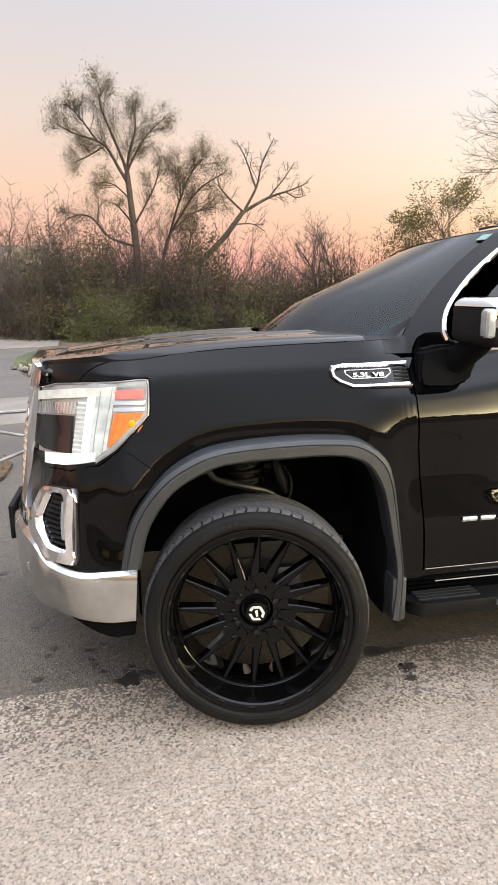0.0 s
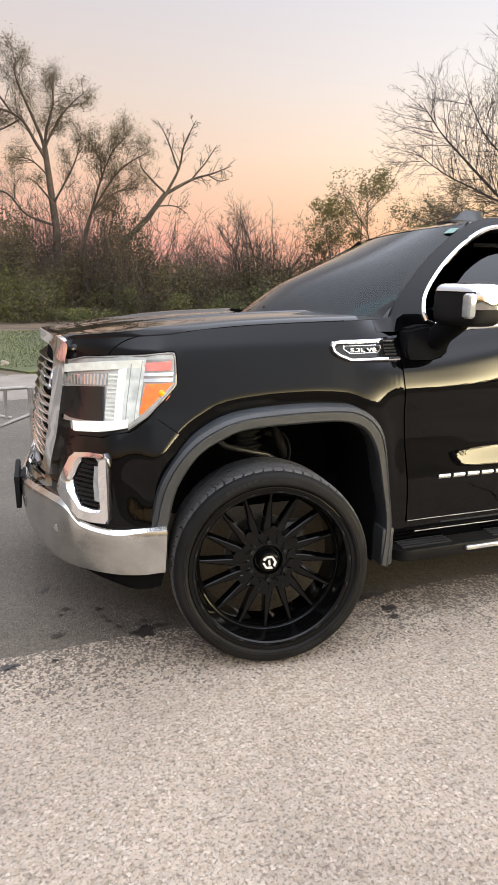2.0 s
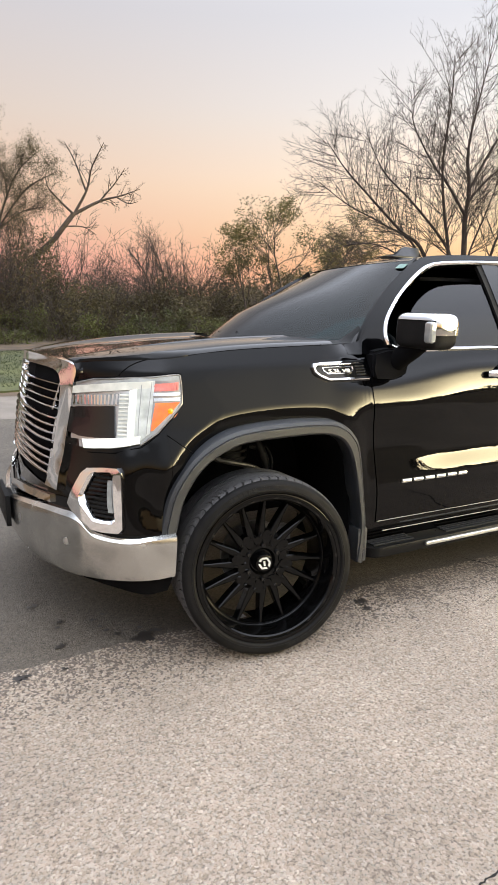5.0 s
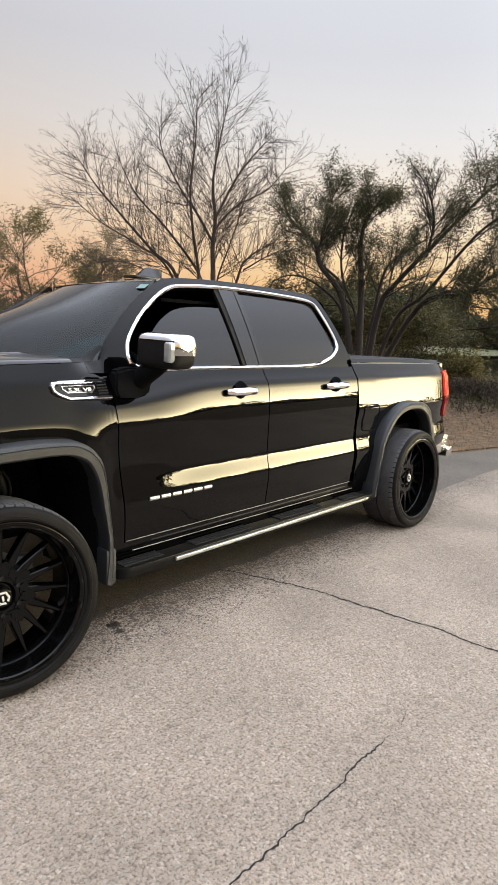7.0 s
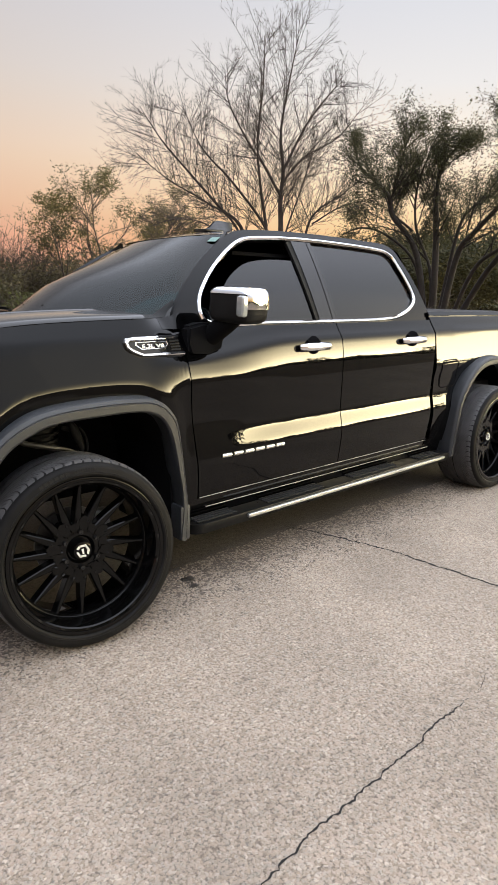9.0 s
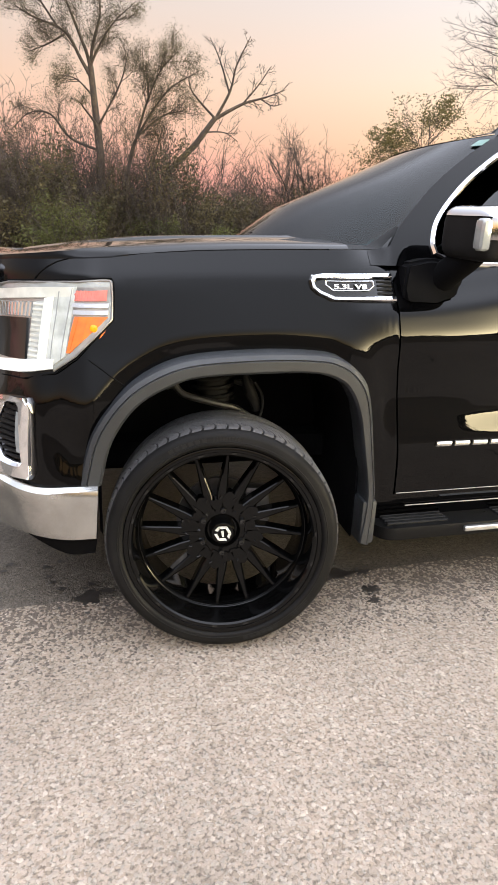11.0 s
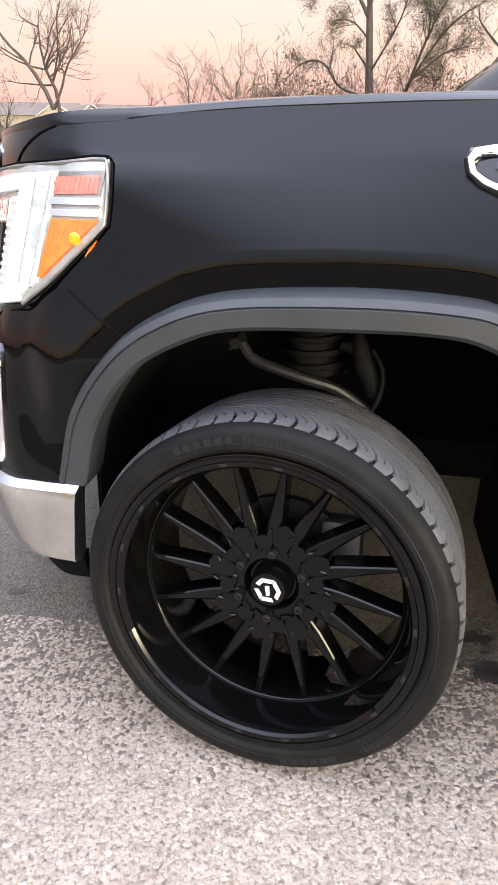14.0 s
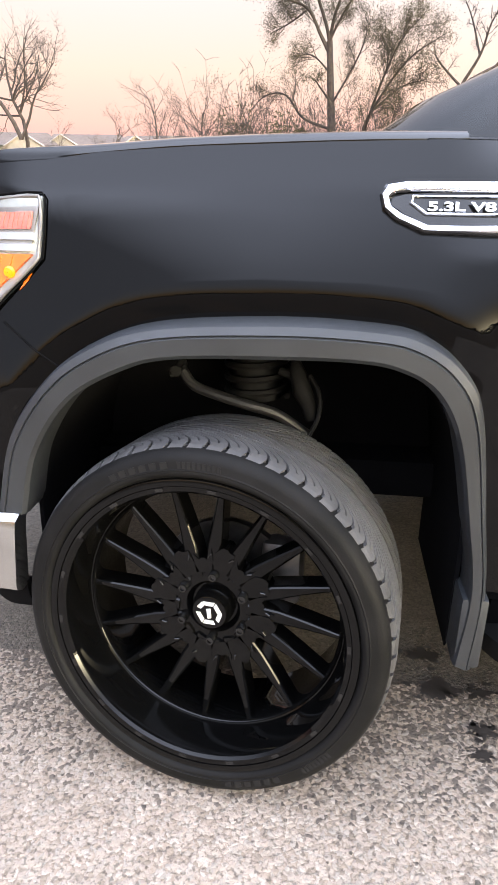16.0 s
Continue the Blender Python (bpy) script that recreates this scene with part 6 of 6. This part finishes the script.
# wide bare tree with many stems
P = Plant(33)
b = at(44.6, 19.5, eye=(-1.24, -2.5))
FAN = dict(wander=.035, lift=.012, kids=[0, 7, 3], angle=(24, 52), short=(.32, .58), thin=.6)
FAN["from"] = [.2, .12, .1]
side_x = Vector((math.cos(radians(44.6)), -math.sin(radians(44.6)), 0))
back = Vector((math.sin(radians(44.6)), math.cos(radians(44.6)), 0))
for pts, r, n, l in (([(.1, 0), (.04, 2.84), (-.02, 4.08), (.03, 5.05), (-.1, 6.23), (.06, 7.63), (.3, 9.2)], .095, 44, 2.0),
                     ([(-.15, 0), (-.4, 2.84), (-.64, 4.39), (-.77, 5.81), (-.66, 7.33), (-.67, 8.7)], .06, 30, 1.7), ([(-.2, .2), (-1.1, 2.87), (-1.86, 3.7), (-2.84, 4.81), (-3.67, 5.79), (-4.2, 6.6)], .065, 34, 1.8),
                     ([(-.3, .8), (-1.36, 3.1), (-2.35, 3.9), (-3.44, 4.53), (-4.4, 5.3)], .045, 26, 1.6), ([(-.9, 2.2), (-2.22, 3.12), (-3.2, 3.3), (-4.04, 3.0)], .03, 18, 1.2), ([(.25, .2), (.81, 2.87), (1.16, 3.79), (2.03, 4.48), (2.7, 5.2)], .05, 26, 1.5),
                     ([(0, 4.3), (.04, 4.69), (.7, 5.59), (1.68, 6.27), (2.4, 7.3)], .045, 24, 1.5), ([(.02, 5.0), (.66, 6.53), (1.36, 7.65), (1.8, 8.2)], .04, 20, 1.3), ([(-.3, 2.2), (-.41, 3.06), (-1.51, 4.57), (-2.49, 5.66), (-3.1, 6.9)], .055, 30, 1.8),
                     ([(-.02, 4.2), (-.6, 5.2), (-1.04, 5.79), (-1.67, 7.0), (-1.8, 7.9)], .045, 24, 1.5), ([(.1, 2.4), (.22, 3.11), (.51, 4.12), (.85, 5.4), (1.1, 6.6)], .035, 18, 1.3), ([(1.0, 3.3), (1.9, 3.9), (2.9, 4.1)], .025, 12, 1.0)):
    drift = P.rnd.uniform(-1.1, 1.1)
    bent_limb(P, [b + side_x * u * .93 + back * (drift * k / (len(pts) - 1)) + Vector((0, 0, (z if z < 2.8 else 2.8 + (z - 2.8) * .83) - b.z)) for k, (u, z) in enumerate(pts)], r, .007, .2, int(n * 1.6), l * 1.12, FAN, .1, .012)
P.build("tree", MIDBARK, LEAF_BROWN, "wide bare tree with many upright stems", "tree")

# dark leafy tree by the pond: a few bent limbs from one base, twigs and leaf clumps along them
P = Plant(57)
POND = dict(wander=.13, lift=.045, kids=[0, 8, 6], angle=(22, 58), short=(.36, .62), thin=.5)
POND["from"] = [.3, .2, .15]


for depth, limb, r in ((-.6, [(6.75, -.1), (7.2, 2.6), (7.95, 3.7), (8.1, 4.3), (9.1, 5.1), (9.4, 6.0)], .13),
                       (.3, [(6.65, -.1), (6.85, 2.6), (7.1, 4.2), (7.05, 5.0), (6.5, 5.7)], .15),
                       (-.2, [(6.5, -.1), (6.1, 2.5), (5.6, 3.2), (4.6, 4.2), (3.5, 5.3), (3.0, 5.7)], .13),
                       (.7, [(6.4, -.1), (5.1, 2.6), (4.0, 3.0), (2.8, 3.8), (2.0, 4.0)], .12),
                       (.9, [(6.5, .8), (6.4, 3.3), (6.2, 4.0), (5.3, 4.6)], .08),
                       (-.9, [(4.9, 3.9), (4.6, 4.8), (4.75, 5.8)], .05),
                       (.1, [(7.6, 3.3), (8.4, 4.0), (8.2, 5.4), (8.0, 6.0)], .05),
                       (-.3, [(4.4, 3.0), (3.6, 3.0), (2.6, 3.1)], .05),
                       (.5, [(6.9, .3), (7.5, 2.3), (8.7, 3.2), (9.8, 3.5), (10.6, 3.3)], .07),
                       (-.5, [(6.3, .2), (5.5, 2.2), (4.6, 2.9), (3.4, 4.3), (2.6, 4.9), (2.2, 5.2)], .08),
                       (.2, [(6.7, .6), (6.95, 2.2), (7.6, 3.4), (7.7, 4.6), (7.3, 5.6)], .07)):
    bent_limb(P, [(13.5 + depth * min(1, k * .4), 6.6 + (y - 6.6) * .93, z * .90) for k, (y, z) in enumerate(limb)], r * .72, .016, .26, 24 if r > .1 else 15, 1.4, POND)
P.leaves(80000, .028, .11, keep=lambda t: t.z > 2.2 and noise.noise(t * .75) > -.08)
P.leaves(9000, .022, .05, keep=lambda t: t.z > 2.0)
P.build("tree", DARKBARK, LEAF_DARK, "spreading dark-leaved tree beside the pond", "tree")

# low thicket on the bank behind it
for k, (t, h) in enumerate([(-2.2, 2.6), (-.8, 3.0), (.6, 2.7), (1.9, 3.0), (3.1, 1.5), (4.2, .8)]):
    P = Plant(140 + k)
    x, y = 17.3 + .521 * t, 9.0 - .853 * t
    for q in range(5):
        P.grow(Vector((x + P.rnd.uniform(-.5, .5), y + P.rnd.uniform(-.5, .5), ground_z(x, y))), Vector((P.rnd.uniform(-.5, .5), P.rnd.uniform(-.5, .5), 1)), h * P.rnd.uniform(.8, 1.1), .03, 0, 2, SPEC)
    P.leaves(7500, .06, .15)
    P.build("bush", DARKBARK, LEAF_GOLD if k in (2, 4) else LEAF_DARK, "dense green and gold bush on the pond bank", "bush", "bushes on the pond bank")

# tree at the pond's edge, further round
P = Plant(63)
b = at(75.5, 17.0, eye=(-1.24, -2.5))
for lean, l, r in [(.0, 4.4, .13), (-.4, 3.9, .08), (.5, 4.0, .08)]:
    P.grow(b, Vector((lean * .3, -lean, 1)), l, r, 0, 3, SPEC)
P.leaves(26000, .027, .12)
P.build("tree", DARKBARK, LEAF_DARK, "dark tree with thin foliage at the pond", "tree")


def thicket(name, label, places, seed, leafmat, leaves_each, size, stems=16, flat=.75, category="thicket", kind="stuff"):
    """Dense brush: many leaning stems with small leaves round them, one object."""
    P = Plant(seed)
    R = P.rnd
    for (x, y, h, w) in places:
        z0 = ground_z(x, y) - .05
        for _ in range(stems):
            p = Vector((x + R.gauss(0, w * .4), y + R.gauss(0, w * .3), z0))
            d = Vector((R.gauss(0, .35), R.gauss(0, .3), 1)).normalized()
            l = h * R.uniform(.6, 1.1)
            pts = [p]
            for k in range(4):
                d = (d + Vector((R.gauss(0, .16), R.gauss(0, .16), 0))).normalized()
                pts.append(pts[-1] + d * l / 4)
            P.limb(pts, .018, .004, 3)
            for q in pts[1:]:
                for _k in range(2):
                    e = q + Vector((R.gauss(0, .3), R.gauss(0, .3), R.uniform(.1, .5))) * min(h * .35, .75)
                    P.limb([q, q.lerp(e, .5) + Vector((0, 0, .03)), e], .008, .003, 3)
                    P.tips += [q.lerp(e, .6), e]
        for _ in range(leaves_each):
            a, u = R.uniform(0, 6.283), R.random() ** .45
            hz = R.random() ** .8
            rr = w * u * math.sqrt(max(.05, 1 - (hz * flat) ** 2)) * (.75 + .5 * noise.noise(Vector((x + math.cos(a), y + math.sin(a), hz * 3))))
            P.leaf(Vector((x + rr * math.cos(a), y + rr * math.sin(a) * .8, z0 + hz * h * (.85 + .3 * noise.noise(Vector((x * 3 + math.cos(a) * 2, math.sin(a) * 2, y)))))), size)
    return P.build(name, BARK, leafmat, label, category, kind=kind)


rb = random.Random(3)
def row(a0, a1, d0, d1, n, h0, h1, w0, w1, eye=(-.6, -2.3)):
    out = []
    for k in range(n):
        q = at(a0 + (a1 - a0) * (k + rb.random()) / n, rb.uniform(d0, d1), 0, eye)
        out.append((q.x, q.y, rb.uniform(h0, h1), rb.uniform(w0, w1)))
    return out


thicket("thicket", "tangled olive and brown brush behind the truck", row(-8, 9, 24, 27, 18, 1.8, 4.4, .9, 1.7) + row(9, 26, 24, 28, 16, 1.2, 2.8, .9, 1.7), 71, LEAF_OLIVE, 1300, .062, stems=12)
thicket("thicket", "brown twiggy scrub round the tree trunks", row(-9, 7.5, 24.5, 28, 26, 3.6, 5.2, .8, 1.5) + row(12, 22, 25, 28, 10, 2.6, 4.2, .8, 1.4), 84, LEAF_BROWN, 420, .03, stems=18)
thicket("thicket", "low green undergrowth at the thicket's foot", row(-4, 0, 21.5, 23.5, 5, .9, 2.2, .9, 1.5) + row(1, 7, 22, 24.5, 5, .5, 1.6, .8, 1.4) + row(10, 24, 22, 24.5, 8, .4, 1.4, .8, 1.4), 72, leaf_mat("green_undergrowth", (.15, .16, .045), (.085, .092, .03)), 1000, .045, stems=8)
thicket("thicket", "dry olive-brown bushes among the trees", row(-9.5, -4, 27, 31, 10, 2.2, 4.0, .9, 1.7) + row(-4, 8, 26, 31, 12, 2.0, 4.0, .9, 1.7) + row(8, 40, 25, 31, 22, 1.4, 3.0, .9, 1.7), 73, LEAF_OLIVE, 900, .055, stems=12)
thicket("thicket", "dark brush below the wide bare tree", row(26, 60, 22, 30, 30, 1.2, 2.4, 1.2, 2.2, (-1.2, -2.5)), 74, LEAF_OLIVE, 600, .05, stems=20)
thicket("bank_brush", "reddish-brown weeds on the pond bank", row(50, 62, 17.0, 21.0, 18, .8, 1.4, 1.0, 1.6, (-1.2, -2.5)) + row(62, 90, 16.5, 19.5, 34, .35, .75, .9, 1.5, (-1.2, -2.5)), 75, leaf_mat("russet_weeds", (.10, .074, .042), (.06, .05, .028)), 900, .035, stems=30)
thicket("bank_brush", "green weeds on the pond bank", row(64, 90, 15.0, 17.0, 16, .2, .5, .8, 1.3, (-1.2, -2.5)), 76, leaf_mat("olive_weeds", (.11, .105, .04), (.07, .068, .028)), 400, .03, stems=14)
thicket("slope_brush", "dry tan weeds on the slope", row(-30, -6, 25, 54, 80, .3, .9, 1.6, 2.8), 77, leaf_mat("dry_weeds", (.26, .17, .10), (.14, .095, .055)), 420, .06, stems=10)
thicket("evergreen_shrub", "dark green shrubs on the slope", row(-12.5, -7, 27, 31, 5, 1.6, 2.3, 1.1, 1.5) + row(-30, -26, 33, 36, 3, 2.6, 3.2, 1.5, 2.0), 78, LEAF_DARK, 1200, .05)
thicket("thicket", "tall thin brown twigs rising out of the brush", row(-8.5, 9, 25, 30, 24, 2.8, 5.4, .9, 1.6) + row(9, 30, 26, 31, 18, 2.0, 3.8, .9, 1.6), 82, LEAF_BROWN, 260, .035, stems=15)
thicket("thicket", "low tan brush below the houses", row(-32, -4, 44, 62, 40, .6, 1.5, 1.6, 2.6), 83, leaf_mat("tan_brush", (.24, .165, .10), (.14, .10, .06)), 400, .06, stems=16)
# woods that close the view all round
far = row(24, 62, 55, 75, 30, 2.5, 5.0, 3, 5) + row(77, 110, 100, 120, 18, 6, 12, 4, 7)
thicket("far_woods", "dark woods across the pond", far, 79, LEAF_OLIVE, 800, .19, stems=10)
bank = row(55, 65.5, 98, 108, 14, 7.0, 10.5, 3.0, 5.0) + row(65.5, 69.5, 102, 110, 7, 4.2, 6.4, 2.4, 3.6) + row(69.5, 73.5, 100, 108, 6, 7.8, 9.6, 3.2, 4.6) + row(73.5, 78, 100, 108, 6, 5.0, 8.0, 3.0, 4.5)
thicket("far_woods", "dark dense trees on the far bank of the pond", bank, 86, LEAF_DARK, 2600, .34, stems=10, flat=.6)
behind = row(100, 165, 55, 70, 34, 1.2, 5.2, 1.2, 3.2) + row(165, 268, 52, 68, 44, 1.6, 4.6, 1.6, 4.0)
thicket("far_woods", "dark tree line behind the lot", behind, 80, LEAF_DARK, 300, .36, stems=8)
thicket("far_woods", "brown tree line beyond the road", row(268, 330, 55, 75, 20, 3.5, 6, 3, 5), 81, LEAF_BROWN, 500, .2, stems=8)


def grass(name, label, material, poly, count, h, seed):
    """Loose blades over an area, one object."""
    P = Plant(seed)
    R = P.rnd
    (x0, y0, x1, y1), test = poly
    made = 0
    while made < count:
        x, y = R.uniform(x0, x1), R.uniform(y0, y1)
        if not test(x, y):
            continue
        made += 1
        p = Vector((x, y, ground_z(x, y)))
        a = R.uniform(0, 6.28)
        s = Vector((math.cos(a), math.sin(a), 0)) * R.uniform(.008, .02)
        t = p + Vector((R.gauss(0, .5), R.gauss(0, .5), 1)) * h * R.uniform(.4, 1.2)
        i = len(P.lv)
        P.lv += [p - s, p + s, t]
        P.lf.append((i, i + 1, i + 2))
    ob = P.build(name, BARK, material, label, "grass", kind="stuff")


grass("verge_grass", "dead leaves and dry grass along the verge", leaf_mat("fallen_leaves", (.27, .17, .095), (.16, .10, .058)), ((5.5, -.8, 17, 9), lambda x, y: y > 1.3 - (x - 7.3) * .30 + .0 and (x - 5.5) * .5 + y > 2.2), 30000, .05, 90)

LITTER = mat("leaf_litter", (.125, .072, .030), .95, color2=(.026, .018, .009), scale=6, bump=.9, bscale=30)
sheet("verge", [(4.3, 3.6), (5.6, 2.0), (7.4, 1.3), (8.5, 1.02), (9.4, .6), (11.5, -.2), (14.5, -1.0), (18, -2.0), (17.2, 3), (15.5, 8), (9, 12), (5, 8)], .0, LITTER, "verge covered with brown fallen leaves")

# pond
WATER = mat("still_water", (.012, .012, .008), .06, ior=1.33, bump=.04, bscale=2)
sheet("water", [(20, -10), (95, -50), (112, 10), (92, 38), (36, 24), (23, 15), (19.5, 5)], -.45, WATER, "still pond reflecting the evening sky")
LAWN = mat("green_lawn", (.075, .082, .022), .95, color2=(.038, .045, .016), scale=.8, bump=.5, bscale=30)
sheet("lawn", [tuple(at(a, d).xy) for a, d in ((50, 66), (60, 64), (64, 60), (67, 63), (70, 72), (74, 84), (82, 92), (100, 100), (112, 105), (112, 210), (85, 220), (50, 210))], -.2, LAWN, "green lawn across the pond")
sheet("verge_lawn", [(-3.07, 12.63), (-3.39, 15.33), (-3.22, 16.81), (-2.72, 17.26), (-1.5, 17.0), (1.5, 16.5), (1.5, 9.2), (-1.1, 8.8), (-1.7, 9.6), (-2.15, 10.6), (-2.57, 11.89)], .012, LAWN, "green grass island at the drive's edge")
grass("verge_grass", "short green grass at the drive's edge", GRASS_GREEN, ((-3.2, 9.4, 1.4, 17), lambda x, y: x > -3.0 + (12.6 - y) * .45 if y < 12.6 else x > -3.0), 22000, .06, 92)
sheet("lawn", [tuple(at(a, d).xy) for a, d in ((-26, 56), (-6, 56), (-6, 80), (-27, 80))], .30, LAWN, "green lawn below the houses", drape=True)

# ---- houses on the rise ----
SIDING = mat("cream_siding", (.27, .235, .19), .8, var=.08, scale=2)
ROOFING = mat("grey_shingles", (.105, .08, .066), .9, var=.2, scale=3, bump=.3, bscale=20)
WHITE = mat("white_trim", (.32, .275, .225), .6)
PANE = mat("dark_window_pane", (.05, .055, .06), .1)


def house(x, y, z, wid, dep, hgt, rise, gables):
    h = thing("house", "low cream-sided house with a grey roof", "house", "houses on the rise", (x, y, z))
    part("wall", box(-wid / 2, wid / 2, 0, dep, 0, hgt, 0), SIDING, h)
    bm = bmesh.new()
    o = .5
    v = [bm.verts.new(q) for q in ((-wid / 2 - o, -o, hgt), (wid / 2 + o, -o, hgt), (wid / 2 + o, dep + o, hgt), (-wid / 2 - o, dep + o, hgt), (-wid / 2 + 1.5, dep / 2, hgt + rise), (wid / 2 - 1.5, dep / 2, hgt + rise))]
    for q in ((0, 1, 5, 4), (1, 2, 5), (2, 3, 4, 5), (3, 0, 4), (3, 2, 1, 0)):
        bm.faces.new([v[i] for i in q])
    part("roof", bm, ROOFING, h)
    for gx in gables:
        bm = bmesh.new()
        a = [bm.verts.new((gx + dx, yy, zz)) for yy in (-1.2, dep / 2) for dx, zz in ((-2.4, 0), (2.4, 0), (2.4, hgt), (0, hgt + rise * .72), (-2.4, hgt))]
        bm.faces.new(a[:5][::-1])
        bm.faces.new(a[5:])
        for i in range(5):
            bm.faces.new((a[i], a[(i + 1) % 5], a[5 + (i + 1) % 5], a[5 + i]))
        part("gable", bm, SIDING, h)
        part("gable_roof", merge(tube([(gx - 2.8, -1.35, hgt - .25), (gx, -1.35, hgt + rise * .8)], .14, 4), tube([(gx + 2.8, -1.35, hgt - .25), (gx, -1.35, hgt + rise * .8)], .14, 4)), WHITE, h)
        w = part("window", box(gx - .6, gx + .6, -1.28, -1.18, .8, 2.1, .02), WHITE, h)
        part("pane", box(gx - .5, gx + .5, -1.31, -1.26, .9, 2.0, 0), PANE, w)
    for k in range(3):
        wx = -wid / 2 + 1.5 + k * (wid - 3) / 2
        if all(abs(wx - g) > 3 for g in gables):
            w = part("window", box(wx - .6, wx + .6, -.08, .02, .8, 2.1, .02), WHITE, h)
            part("pane", box(wx - .5, wx + .5, -.11, -.05, .9, 2.0, 0), PANE, w)
    return h


for az, wid, gab in ((-20, 13, (-3,)), (-14.5, 12, (-2.5, 2.8)), (-9.5, 13, (2,)), (-26, 14, (3,))):
    q = at(az, 105)
    hz = 4.5
    ob = house(q.x, q.y, hz, wid, 7, 2.5, 1.9, gab)
    ob.rotation_euler.z = radians(-az * .5)

# ---- pipe barrier, leaf-strewn island and rocks beyond the truck's nose ----
PIPE = mat("worn_pale_pipe", (.27, .25, .22), .5, metal=.3, var=.2, scale=8)
gate = thing("pipe_barrier", "low barrier of pale painted steel pipe", "barrier")
part("top_rail", tube([(-4.6, 2.9, .70), (-2.5, 2.9, .72), (-1.0, 2.9, .75)], .015, 8), PIPE, gate)
part("post", tube([(-1.17, 2.9, .74), (-1.18, 2.9, .5)], .014, 8), PIPE, gate)
part("post", tube([(-.98, 2.9, .75), (-.98, 2.9, -.02)], .024, 8), PIPE, gate)
part("post", tube([(-4.6, 2.9, .70), (-4.6, 2.9, -.02)], .024, 8), PIPE, gate)
part("brace", tube([(-1.14, 2.9, .51), (-1.8, 2.9, .67), (-1.95, 2.9, .71)], .013, 8), PIPE, gate)
part("brace", tube([(-1.0, 2.88, .53), (-1.75, 2.85, .27), (-2.5, 2.8, .0)], .014, 8), PIPE, gate)

sheet("island", [(-2.23, 4.91), (-1.9, 4.5), (-1.62, 4.06), (-1.62, 3.6), (-1.85, 3.15), (-2.6, 2.7), (-4.2, 2.9), (-4.6, 4.4), (-3.2, 5.2)], .035, LITTER, "low soil island strewn with brown leaves")
rl = random.Random(12)
P = Plant(301)
for _ in range(5200):
    x, y = rl.uniform(-4.4, -1.6), rl.uniform(2.8, 5.0)
    if (x + 3.0) ** 2 / 1.9 + (y - 3.9) ** 2 / 1.2 < 1:
        P.leaf(Vector((x, y, .04 + rl.uniform(0, .02))), .016)
P.build("fallen_leaves", BARK, LEAF_BROWN, "scattered brown fallen leaves", "leaves", kind="stuff")

ROCK = mat("pale_limestone", (.26, .225, .19), .9, color2=(.19, .165, .135), scale=6, bump=.5, bscale=25)
shapes = []
for k in range(4):
    bm = bmesh.new()
    bmesh.ops.create_icosphere(bm, subdivisions=2, radius=1)
    for v in bm.verts:
        v.co *= 1 + .45 * noise.noise(v.co * 1.3 + Vector((k * 5, 0, 0)))
    me = bpy.data.meshes.new("rock")
    bm.to_mesh(me)
    bm.free()
    me.materials.append(ROCK)
    shapes.append(me)
rk = random.Random(6)
for k in range(64):
    t = rk.random()
    x = -3.02 + 1.25 * t + rk.uniform(-.03, .32)
    y = 12.5 - 3.0 * t + rk.uniform(0, .45)
    s_ = rk.uniform(.03, .085)
    ob = tagged(new("rock", shapes[k % 4]), "pale broken limestone rock on the bank", "rock", "rocks along the drive")
    ob.matrix_basis = pose(x, y, s_ * .35, rk.uniform(0, 360), rk.uniform(0, 360), rk.uniform(0, 360)) @ Matrix.Diagonal((s_, s_ * .8, s_ * .55, 1))
